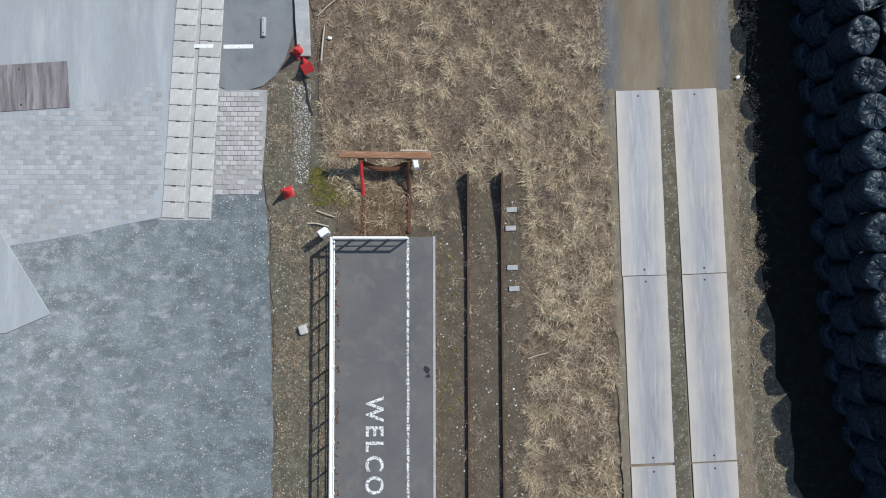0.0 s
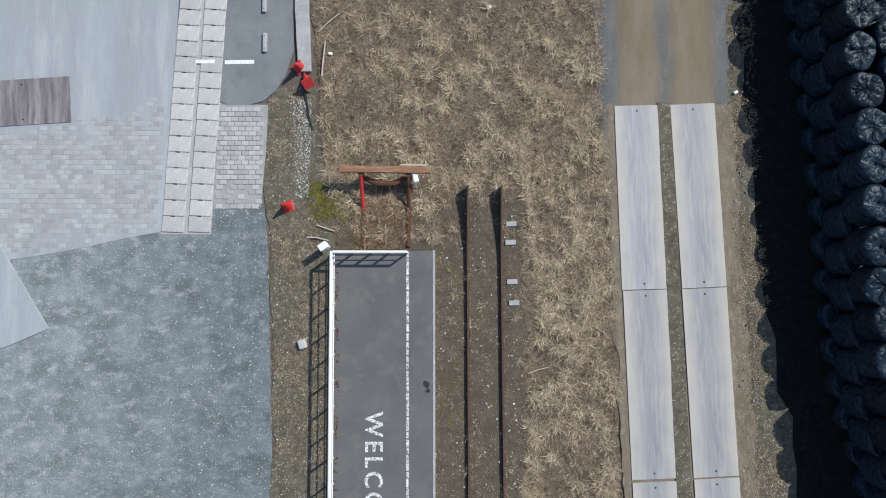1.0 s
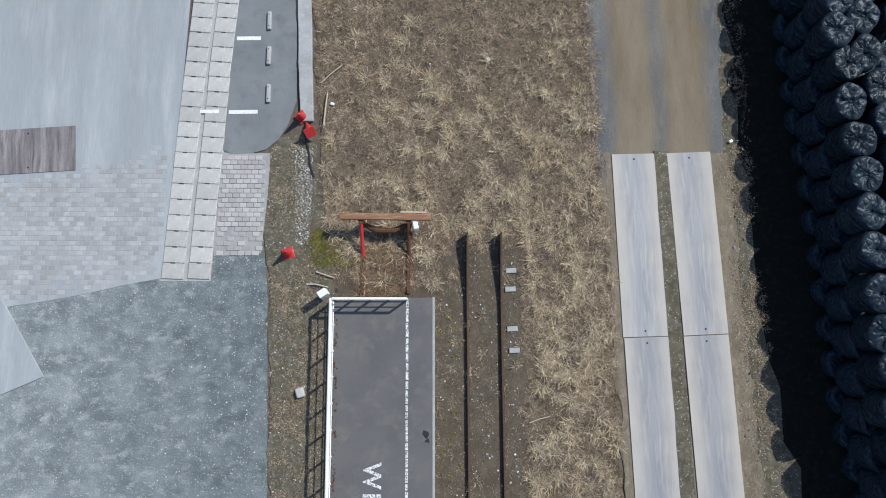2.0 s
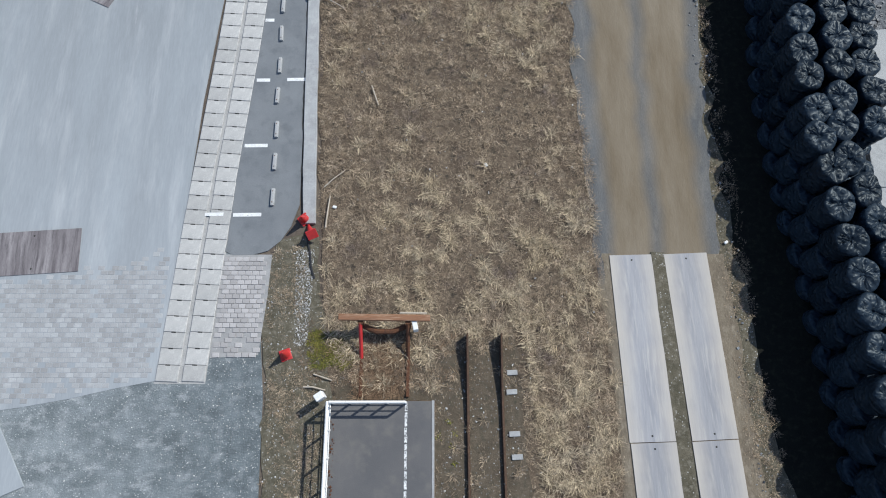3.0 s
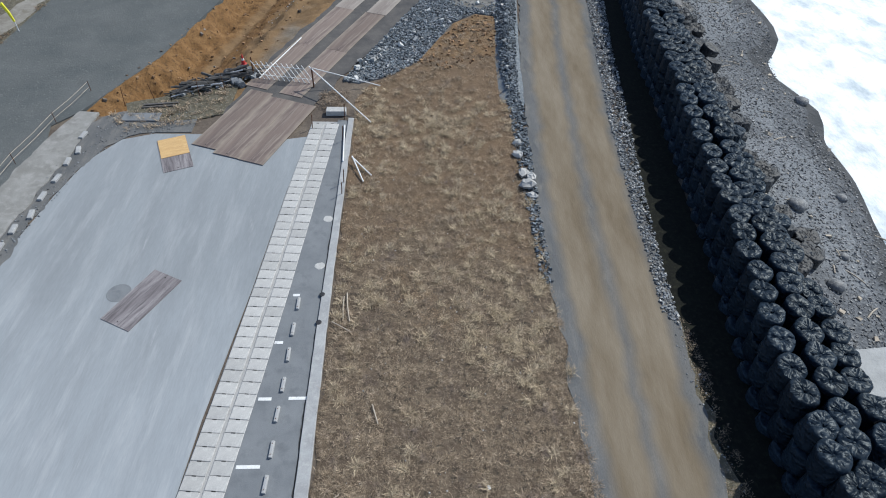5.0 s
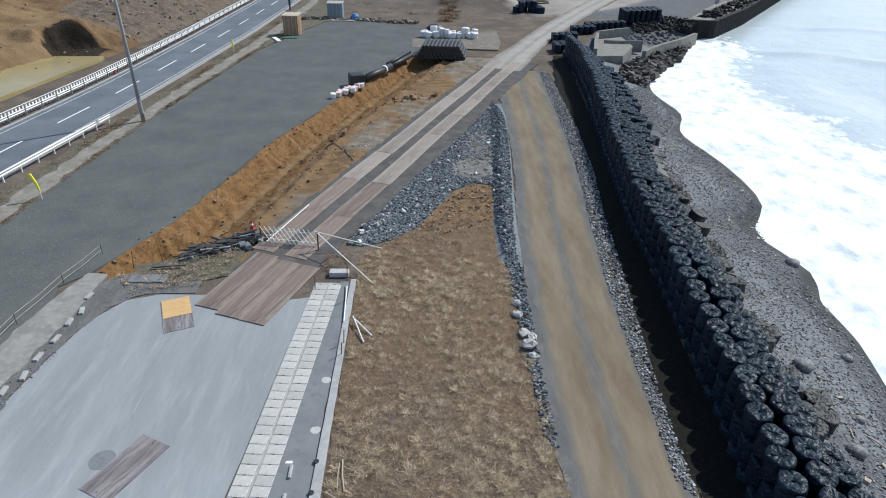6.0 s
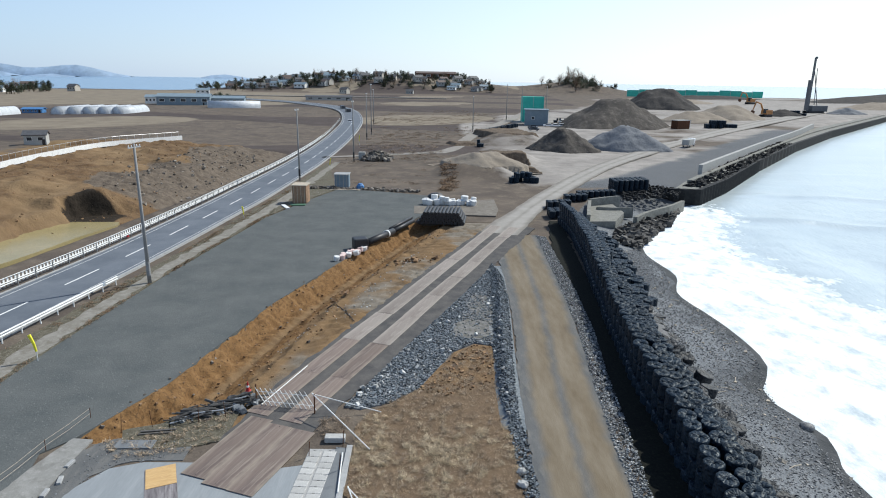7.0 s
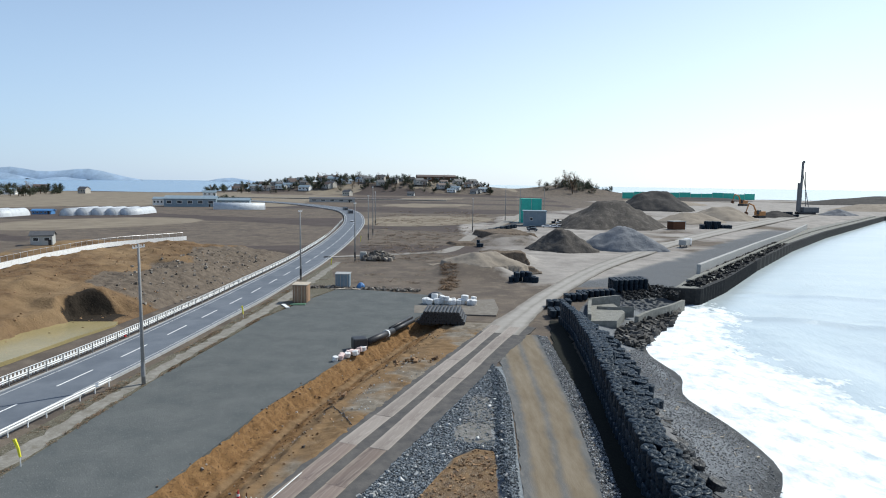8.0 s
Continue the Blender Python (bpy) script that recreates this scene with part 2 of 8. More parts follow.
BAG_SANDY = material("sandy_black_sack", [(0.01, 0.013, 0.018), (0.02, 0.024, 0.029), (0.075, 0.074, 0.074)], 0.5, 0.6, 0.8, 0.02, random_tint=0.25, bump_size=0.2, crumple=0.14)
RED = material("red_plastic", [(0.5, 0.025, 0.025), (0.4, 0.03, 0.03)], 0.2, 0.45, 0.05, 0.01)
RUST = material("rusty_iron", [(0.12, 0.055, 0.03), (0.08, 0.042, 0.03), (0.17, 0.085, 0.045)], 0.12, 0.85, 0.4, 0.01)
TIMBER = material("weathered_timber", [(0.27, 0.14, 0.08), (0.2, 0.105, 0.065), (0.4, 0.28, 0.19)], 0.3, 0.8, 0.3, 0.01, stretch=(0.3, 3, 3))
PLYWOOD = material("plywood", [(0.55, 0.36, 0.16), (0.48, 0.3, 0.13), (0.62, 0.43, 0.21)], 0.5, 0.75, 0.1, 0.02, stretch=(0.4, 2, 1))
PALEWOOD = material("bleached_wood", [(0.5, 0.44, 0.36), (0.4, 0.34, 0.27)], 0.1, 0.85, 0.3, 0.01)
GALV = material("galvanised_steel", [(0.5, 0.51, 0.52), (0.42, 0.43, 0.44)], 0.3, 0.45, 0.05, 0.02, metal=0.6)
POLE = material("pole_concrete", [(0.3, 0.295, 0.29), (0.24, 0.24, 0.235)], 1.2, 0.85, 0.1, 0.02)
BLACK = material("black_plastic", [(0.018, 0.018, 0.02), (0.03, 0.03, 0.033)], 0.2, 0.5, 0.1, 0.02)
DARKPILE = material("dark_sheet_pile", [(0.016, 0.017, 0.019), (0.026, 0.027, 0.028), (0.042, 0.038, 0.036)], 0.8, 0.8, 0.3, 0.03)
WHITESACK = material("white_woven_sack", [(0.75, 0.75, 0.74), (0.62, 0.62, 0.61)], 0.3, 0.7, 0.5, 0.02, bump_size=0.2)
PINKSACK = material("pink_sack", [(0.62, 0.42, 0.38), (0.7, 0.6, 0.57)], 0.3, 0.7, 0.4, 0.02, bump_size=0.15)
SPOIL_DARK = material("dark_spoil", [(0.05, 0.047, 0.046), (0.068, 0.062, 0.058), (0.085, 0.077, 0.07)], 4, 0.95, 0.5, 0.25)
SPOIL_BROWN = material("brown_spoil", [(0.062, 0.056, 0.051), (0.09, 0.08, 0.071), (0.15, 0.132, 0.115)], 5, 0.95, 0.7, 0.3)
SPOIL_GREY = material("grey_spoil", [(0.15, 0.157, 0.17), (0.2, 0.206, 0.217)], 6, 0.95, 0.7, 0.25)
SPOIL_SAND = material("sand_spoil", [(0.23, 0.195, 0.155), (0.28, 0.24, 0.195)], 6, 0.95, 0.4, 0.25)
GREEN = material("green_netting", [(0.05, 0.42, 0.33), (0.06, 0.48, 0.38)], 3, 0.7, 0.3, 0.3)
BLUEGREY = material("blue_grey_cladding", [(0.17, 0.225, 0.265), (0.21, 0.265, 0.305)], 2, 0.6, 0.1, 0.1)
GREYWALL = material("grey_rendered_wall", [(0.36, 0.36, 0.35), (0.42, 0.42, 0.4)], 2, 0.85, 0.1, 0.1)
CREAM = material("cream_rendered_wall", [(0.52, 0.48, 0.42), (0.46, 0.43, 0.38)], 2, 0.85, 0.1, 0.1)
ROOF = material("dark_roof_tile", [(0.07, 0.072, 0.078), (0.1, 0.1, 0.105)], 1, 0.7, 0.3, 0.15)
ROOF_RED = material("brown_roof_tile", [(0.13, 0.092, 0.078), (0.1, 0.076, 0.067)], 1, 0.7, 0.3, 0.15)
BLUE = material("blue_sheet", [(0.05, 0.16, 0.36), (0.07, 0.2, 0.42)], 1, 0.5, 0.1, 0.1)
FILM = material("greenhouse_film", [(0.55, 0.57, 0.59), (0.46, 0.48, 0.5)], 2, 0.5, 0.2, 0.3)
LEAF = material("evergreen_leaves", [(0.05, 0.062, 0.04), (0.08, 0.09, 0.06)], 1, 0.8, 0.2, 0.2)
BARK = material("bark", [(0.09, 0.065, 0.045), (0.13, 0.1, 0.075)], 0.5, 0.9, 0.5, 0.05)
YELLOW = material("yellow_plastic", [(0.75, 0.7, 0.04), (0.68, 0.62, 0.04)], 0.3, 0.5, 0.05, 0.02)
MACHINE = material("machine_orange", [(0.45, 0.2, 0.06), (0.36, 0.17, 0.06)], 0.6, 0.55, 0.1, 0.05)
CARWHITE = material("white_car_paint", [(0.75, 0.75, 0.75), (0.7, 0.7, 0.7)], 0.6, 0.3, 0.0, 0.05)
CARDARK = material("dark_car_paint", [(0.05, 0.055, 0.065), (0.07, 0.075, 0.085)], 0.6, 0.3, 0.0, 0.05)
WINDOW = material("window_glass_dark", [(0.03, 0.035, 0.04), (0.045, 0.05, 0.055)], 0.6, 0.08, 0.0, 0.05)
POND = material("silty_water", [(0.33, 0.27, 0.135), (0.28, 0.235, 0.115)], 4, 0.25, 0.05, 0.1)
PALE = material("pale_sheet", [(0.3, 0.31, 0.315), (0.22, 0.23, 0.235)], 0.8, 0.6, 0.3, 0.03, bump_size=0.2)


# ---- mesh helpers ----
class Shape:
    """Collects vertices and faces for one mesh."""

    def __init__(self):
        self.v, self.f = [], []

    def add(self, verts, faces):
        k = len(self.v)
        self.v += [tuple(p) for p in verts]
        self.f += [tuple(i + k for i in q) for q in faces]
        return self

    def box(self, c, s, rz=0.0, turn=None):
        m = turn or Matrix.Rotation(rz, 3, "Z")
        pts = [Vector(c) + m @ Vector((x * s[0] / 2, y * s[1] / 2, z * s[2] / 2)) for x, y, z in
               ((-1, -1, -1), (1, -1, -1), (1, 1, -1), (-1, 1, -1), (-1, -1, 1), (1, -1, 1), (1, 1, 1), (-1, 1, 1))]
        return self.add(pts, [(3, 2, 1, 0), (4, 5, 6, 7), (0, 1, 5, 4), (1, 2, 6, 5), (2, 3, 7, 6), (3, 0, 4, 7)])

    def tube(self, pts, r, n=8, r_end=None):
        pts = [Vector(p) for p in pts]
        verts, faces = [], []
        for i, p in enumerate(pts):
            way = (pts[min(i + 1, len(pts) - 1)] - pts[max(i - 1, 0)]).normalized()
            side = way.cross((0, 0, 1) if abs(way.z) < 0.95 else (1, 0, 0)).normalized()
            up = side.cross(way)
            rr = r if r_end is None else r + (r_end - r) * i / (len(pts) - 1)
            verts += [p + side * rr * math.cos(a) + up * rr * math.sin(a) for a in [2 * math.pi * j / n for j in range(n)]]
        for i in range(len(pts) - 1):
            faces += [(i * n + j, i * n + (j + 1) % n, (i + 1) * n + (j + 1) % n, (i + 1) * n + j) for j in range(n)]
        faces += [tuple(range(n))[::-1], tuple((len(pts) - 1) * n + j for j in range(n))]
        return self.add(verts, faces)

    def lathe(self, c, prof, n=16):
        verts = [(c[0] + r * math.cos(2 * math.pi * j / n), c[1] + r * math.sin(2 * math.pi * j / n), c[2] + z) for r, z in prof for j in range(n)]
        faces = [(i * n + j, i * n + (j + 1) % n, (i + 1) * n + (j + 1) % n, (i + 1) * n + j) for i in range(len(prof) - 1) for j in range(n)]
        faces += [tuple(range(n))[::-1], tuple((len(prof) - 1) * n + j for j in range(n))]
        return self.add(verts, faces)

    def prism(self, poly, z0, z1):
        n = len(poly)
        area = sum(poly[i][0] * poly[(i + 1) % n][1] - poly[(i + 1) % n][0] * poly[i][1] for i in range(n))
        poly = list(poly) if area > 0 else list(poly)[::-1]
        verts = [(x, y, z0) for x, y in poly] + [(x, y, z1) for x, y in poly]
        return self.add(verts, [tuple(range(n))[::-1], tuple(range(n, 2 * n))] + [(i, (i + 1) % n, n + (i + 1) % n, n + i) for i in range(n)])

    def mesh(self, name, mat, smooth=False):
        me = bpy.data.meshes.new(name)
        me.from_pydata(self.v, [], self.f)
        me.materials.append(mat)
        if smooth:
            me.polygons.foreach_set("use_smooth", [True] * len(me.polygons))
        me.update()
        return me


def thing(name, at=(0, 0, 0), label="", category="", group="", kind="", rz=0.0):
    ob = new(name)
    ob.empty_display_size = 0.2
    ob.matrix_world = Matrix.Translation(at) @ Matrix.Rotation(rz, 4, "Z")
    return tagged(ob, label, category, group, kind)


def part(name, shape, mat, parent, label="", bevel=0.0, smooth=False):
    ob = new(name, shape.mesh(name, mat, smooth))
    ob.parent = parent
    if bevel:
        mod = ob.modifiers.new("bevel", "BEVEL")
        mod.width, mod.segments, mod.limit_method = bevel, 2, "ANGLE"
    return tagged(ob, label)


def solo(name, shape, mat, label="", category="", kind="", group="", bevel=0.0, smooth=False):
    """A thing that is one mesh."""
    return tagged(part(name, shape, mat, None, "", bevel, smooth), label, category, group, kind)


def spline(pts, step):
    """A smooth line through the points given, resampled about every step metres."""
    p = np.array(pts, float)
    ext = np.vstack([2 * p[0] - p[1], p, 2 * p[-1] - p[-2]])
    out = []
    for i in range(1, len(ext) - 2):
        a, b, c, d = ext[i - 1:i + 3]
        k = max(1, int(np.linalg.norm(c - b) / step))
        for t in np.arange(k) / k:
            out.append(0.5 * (2 * b + (c - a) * t + (2 * a - 5 * b + 4 * c - d) * t * t + (3 * b - a - 3 * c + d) * t ** 3))
    return np.array(out + [p[-1]])


def ribbon(left, right, z0, z1, rows=80, across=1, wobble=0.0, crown=0.0):
    """A strip between two lines, with thickness and slightly ragged edges."""
    def even(q):
        q = spline(q, 0.5)
        s = np.concatenate([[0], np.cumsum(np.linalg.norm(np.diff(q, axis=0), axis=1))])
        t = np.linspace(0, s[-1], rows)
        return np.stack([np.interp(t, s, q[:, 0]), np.interp(t, s, q[:, 1])], 1)
    L, R = even(left), even(right)
    if wobble:
        for q in (L, R):
            for i in range(rows):
                q[i, 0] += wobble * noise.noise(Vector((q[i, 0] * 0.3, q[i, 1] * 0.9, 3.1))) * 2 + wobble * noise.noise(Vector((q[i, 0], q[i, 1] * 3.3, 1.1)))
    s = Shape()
    m = across + 1
    top = [(*(L[i] + (R[i] - L[i]) * j / across), z1 + crown * math.sin(math.pi * j / across)) for i in range(rows) for j in range(m)]
    low = [(*(L[i] + (R[i] - L[i]) * j / across), z0) for i in range(rows) for j in (0, across)]
    k = len(top)
    faces = [(i * m + j, i * m + j + 1, (i + 1) * m + j + 1, (i + 1) * m + j) for i in range(rows - 1) for j in range(across)]
    for i in range(rows - 1):
        faces.append((i * m, (i + 1) * m, k + 2 * i + 2, k + 2 * i))
        faces.append((i * m + across, k + 2 * i + 1, k + 2 * i + 3, (i + 1) * m + across))
    faces.append((0, k, k + 1, across))
    faces.append(((rows - 1) * m, (rows - 1) * m + across, k + 2 * rows - 1, k + 2 * rows - 2))
    return s.add(top + low, faces)


def inside(poly, x, y):
    """Which of the points lie in the polygon."""
    p = np.array(poly, float)
    hit = np.zeros(x.shape, bool)
    for a, b in zip(p, np.roll(p, -1, 0)):
        cut = (a[1] > y) != (b[1] > y)
        with np.errstate(divide="ignore", invalid="ignore"):
            hit ^= cut & (x < (b[0] - a[0]) * (y - a[1]) / (b[1] - a[1]) + a[0])
    return hit


def distance(line, x, y, closed=False):
    """Distance of the points from a line."""
    p = np.array(line, float)
    q = np.roll(p, -1, 0) if closed else p[1:]
    best = np.full(x.shape, 1e9)
    for a, b in zip(p, q):
        d = b - a
        t = np.clip(((x - a[0]) * d[0] + (y - a[1]) * d[1]) / (d @ d + 1e-12), 0, 1)
        best = np.minimum(best, np.hypot(x - a[0] - t * d[0], y - a[1] - t * d[1]))
    return best


def ripple(x, y, seed=0.0, octaves=4):
    """Smooth bumps, about -1 to 1, from turned sine waves."""
    r = np.random.RandomState(int(seed * 10) + 7)
    out = np.zeros_like(x)
    for o in range(octaves):
        for _ in range(3):
            a, ph = r.rand() * 6.283, r.rand() * 6.283
            out += np.sin((x * math.cos(a) + y * math.sin(a)) * 2.0 ** o + ph + 1.3 * np.sin((x * math.sin(a) - y * math.cos(a)) * 2.0 ** o * 0.6 + ph)) / (3 * 1.7 ** o)
    return out


def grid_mesh(name, xs, ys, z_of, mat, attrs=()):
    X, Y = np.meshgrid(xs, ys)
    Z = z_of(X, Y)
    nx, ny = len(xs), len(ys)
    me = bpy.data.meshes.new(name)
    co = np.stack([X, Y, Z], -1).reshape(-1, 3)
    i = (np.arange(ny - 1)[:, None] * nx + np.arange(nx - 1)[None]).ravel()
    quads = np.stack([i, i + 1, i + 1 + nx, i + nx], 1)
    me.vertices.add(len(co)), me.vertices.foreach_set("co", co.ravel())
    me.loops.add(quads.size), me.loops.foreach_set("vertex_index", quads.ravel())
    me.polygons.add(len(quads)), me.polygons.foreach_set("loop_start", np.arange(len(quads)) * 4)
    me.polygons.foreach_set("use_smooth", np.ones(len(quads), bool))
    for key, fn in attrs:
        a = me.attributes.new(key, "FLOAT", "POINT")
        a.data.foreach_set("value", fn(X, Y).ravel().astype(np.float32))
    me.materials.append(mat)
    me.update(calc_edges=True)
    me.validate()
    return new(name, me)

# ---- land and sea ----
SEA = -2.5
SHORE = [(30, -400), (23, -60), (22.5, 0), (23.5, 20), (25.0, 30), (24.3, 32.6), (26.2, 35), (25.2, 39.3), (24.2, 41.7), (27.0, 45.5), (27.9, 49), (27.6, 57),
         (26.5, 64), (27.5, 67), (29.1, 71), (28.5, 77), (28.8, 83), (34, 98), (38, 106), (44, 112), (51, 117), (86, 164), (168, 276), (306, 431), (600, 640), (1200, 860), (3600, 1200)]
BACK = [(3600, 1330), (1200, 1010), (700, 935), (430, 970), (340, 1070), (220, 1160), (110, 1180), (-120, 1170), (-330, 1050), (-350, 870), (-620, 830), (-900, 760), (-2600, 700), (-4600, 500), (-4600, -400)]
COAST = spline(SHORE[1:20], 1.0)
for _ in range(3):  # the waves round off every corner
    COAST[1:-1] = (COAST[:-2] + 2 * COAST[1:-1] + COAST[2:]) / 4
COAST = list(map(tuple, COAST[::2]))
LAND = [SHORE[0]] + COAST + SHORE[20:] + BACK
YARD_EDGE = [(-21.5, 29.5), (-20.4, 31), (-17.9, 37.6), (-15.05, 52.7), (-10.6, 67.4), (-3.1, 90)]
BANK_FOOT = [(-52, 40), (-46.8, 63.5), (-44.4, 85.5), (-40.5, 121), (-41, 150)]


def shore_distance(X, Y):
    d = distance(LAND, X, Y, True)
    return np.where(inside(LAND, X, Y), d, -d)


def smooth(t):
    t = np.clip(t, 0, 1)
    return t * t * (3 - 2 * t)


def yard_side(X, Y):
    """Metres to the seaward side of the gravel yard's edge, and how far along it the place counts."""
    p = np.array(YARD_EDGE)
    xe = np.interp(Y, p[:, 1], p[:, 0])
    fade = smooth((Y - 29.5) / 4) * smooth((89 - Y) / 4)
    return (X - xe) * 0.93, fade


def trench_reach(X, Y):
    """1 over the dug ground between the gravel yard and the plate road, 0 outside it."""
    s, fade = yard_side(X, Y)
    p = np.array(YARD_EDGE)
    width = (np.interp(Y, [29.2, 36.9, 46, 63.6, 89], [-13.3, -10.95, -7.9, -1.4, 8.4]) - np.interp(Y, p[:, 1], p[:, 0])) * 0.93
    return fade * smooth((s + 0.9) / 0.7) * smooth((width + 0.7 - s) / 0.8)


def trench_height(X, Y):
    """Steep scored face below the yard, a worn groove, then a low uneven mound."""
    s, fade = yard_side(X, Y)
    k = s + 0.22 * ripple(X * 0.45, Y * 0.45, 31) + 0.14 * ripple(X * 2.0, Y * 2.0, 32)
    rough = 0.5 + 0.5 * smooth((2.6 - s) / 1.0) + 0.6 * smooth(ripple(X * 0.3, Y * 0.3, 38))
    z = 0.035 - 0.45 * smooth((k + 0.1) / 0.5) - 0.85 * smooth((k - 0.45) / 0.9) + 0.55 * smooth((k - 2.7) / 1.3) + 0.45 * smooth((k - 4.3) / 0.9) + 0.3 * smooth((s - 5.5) / 2.0)
    z = z - 0.2 * np.exp(-((k - 2.35) / 0.3) ** 2) - 0.16 * np.exp(-((k - 3.9) / 0.3) ** 2) + 0.14 * np.exp(-((k - 5.0) / 0.6) ** 2) * (1 + ripple(X, Y, 35))
    rough = rough * smooth((s + 0.1) / 0.6)
    cleft = smooth(ripple(X * 1.3, Y * 1.3, 39) - 0.1) * np.exp(-((k - 0.7) / 0.55) ** 2)  # bites out of the steep face
    z = z - 0.28 * cleft + rough * (0.09 * ripple(X * 1.7, Y * 1.7, 33) + 0.12 * ripple(X * 4.1, Y * 4.1, 34))
    m = trench_reach(X, Y)
    return np.where(m > 0, m * z + (1 - m) * -0.25, -0.5)


def bank_side(X, Y):
    p = np.array(BANK_FOOT)
    xe = np.interp(Y, p[:, 1], p[:, 0])
    return xe - X, smooth((Y - 20) / 30) * smooth((185 - Y) / 40)


def bank_foot(Y):
    return np.interp(Y, [40, 60, 73, 80, 83, 84, 86, 88, 89.5, 92, 96, 121, 150], [-60, -56, -53, -51.8, -50.4, -51.6, -51.8, -50, -46.5, -44.6, -43.8, -41.8, -42.3])


def bank_form(X, Y, jag=0.0):
    """A scarp above the pool, a sharp notch, then a long stony slope; a ledge above them all."""
    b = bank_foot(Y) - X + jag
    bf = smooth((Y - 20) / 30) * smooth((185 - Y) / 40)
    high = np.interp(Y, [50, 83, 84.5, 88, 90, 94], [1.5, 1.9, 3.2, 3.2, 3.0, 3.3])
    wide = np.interp(Y, [50, 83, 84.5, 88, 90, 94, 110], [1.3, 1.3, 1.0, 1.0, 2.5, 8, 12]) * (1 + 0.25 * ripple(X * 0.12, Y * 0.12, 46))
    z = high * np.clip(b / wide, 0, 1) ** 0.8 + (4.3 - high) * smooth((b - wide) / 13) + 0.5 * smooth((b - 24) / 10)
    swell = smooth((b - 1) / 4) * (0.45 * ripple(X * 0.22, Y * 0.22, 6) + 0.16 * ripple(X * 0.6, Y * 0.6, 7))
    return bf * (z + swell)


def bank_reach(X, Y):
    b, bf = bank_side(X, Y)
    return smooth(bf * 3) * smooth((b + 1) / 2.5) * smooth((44 - b) / 5) * smooth((Y - 44) / 5) * smooth((172 - Y) / 6)


def ground_height(X, Y):
    d = shore_distance(X, Y)
    z = np.clip(SEA + 0.24 * d, -12, -0.02)
    far = np.clip((np.hypot(X, Y) - 30) / 200, 0, 1)
    z = z + 0.05 * ripple(X * 0.8, Y * 0.8, 1) * smooth((d - 2) / 8) * (distance([(9, -20), (9, 80)], X, Y) > 3.5) * smooth((X - 12) / 4) + far * 0.35 * (ripple(X * 0.02, Y * 0.02, 2) - 0.8)
    # trench beside the gravel yard
    s, fade = yard_side(X, Y)
    z = z - 2.2 * smooth((trench_reach(X, Y) - 0.25) / 0.4)
    # excavated bank beyond the road
    z = z + bank_form(X, Y) - 1.0 * bank_reach(X, Y)
    # village hill and the low wooded mound
    z = z + 20 * np.exp(-(((X + 90) / 190) ** 4 + ((Y - 1000) / 110) ** 4)) * (1 + 0.15 * ripple(X * 0.01, Y * 0.01, 8))
    z = z + 18 * np.exp(-(((X - 205) / 80) ** 2 + ((Y - 1010) / 60) ** 2))
    # spoil pads inland of the coast road
    for x, y, rx, ry, h in ((8, 139, 8, 9, 2.0), (17, 162, 7, 8, 2.2), (24, 205, 10, 12, 2.6), (55, 250, 28, 30, 1.0)):
        z = z + h * np.exp(-(((X - x) / rx) ** 4 + ((Y - y) / ry) ** 4)) * (1 + 0.2 * ripple(X * 0.35, Y * 0.35, 9))
    return z


def soil_mask(X, Y):
    s, fade = yard_side(X, Y)
    a = fade * smooth((s + 0.5) / 0.5) * smooth((6.6 - s) / 2.5 + 0.25 * ripple(X * 0.5, Y * 0.5, 14))
    b, bf = bank_side(X, Y)
    return np.maximum(a, bf * smooth((b - 1) / 2) * smooth((60 - b) / 20) * (0.85 + 0.35 * ripple(X * 0.12, Y * 0.12, 11)))


def sand_mask(X, Y):
    lane = distance([(8, 82), (25, 118), (60, 182), (110, 245), (260, 420), (600, 700)], X, Y)
    inland = smooth((60 + Y * 0.25 - lane) / 30) * smooth((Y - 104) / 30) * smooth((X - 2) / 12)
    spit = smooth((X - 130) / 60) * smooth((Y - 250) / 80) * smooth((shore_distance(X, Y) - 4) / 10) * smooth((760 - Y + 0.12 * X) / 90)
    return np.maximum(inland * (0.62 + 0.4 * ripple(X * 0.06, Y * 0.06, 12)), 0.75 * spit)


def stubble_mask(X, Y):
    strips = np.sin(Y * 0.031 - 0.012 * X + 4.0) + 0.6 * np.sin(X * 0.045 + 2.0)
    beyond = smooth((Y - 400 - 0.25 * (X + 200) + 25 * ripple(X * 0.01, Y * 0.01, 64)) / 40) * smooth((-95 - X) / 40) * smooth((840 - Y) / 60)  # pale fields behind the greenhouses
    return np.maximum(0.9 * beyond, smooth((np.hypot(X, Y) - 190) / 60) * smooth((strips - 0.75) / 0.3) * (X < 40 + 0.08 * Y))


def plough_mask(X, Y):
    r = np.hypot(X, Y)
    strips = np.sin(Y * 0.045 + 0.008 * X + 1.0) + 0.5 * np.sin(X * 0.031 + 0.4 + Y * 0.004)
    return smooth((r - 140) / 60) * smooth((strips - 0.1) / 0.25) * (X < 60 + 0.1 * Y) * smooth((950 - Y) / 60)


def beach_mask(X, Y):
    d = shore_distance(X, Y)
    return np.maximum(smooth((11.5 - d) / 2.0) * (Y < 125), 0.62 * smooth((25 - d) / 6) * smooth((Y - 112) / 10) * smooth((330 - Y) / 60))


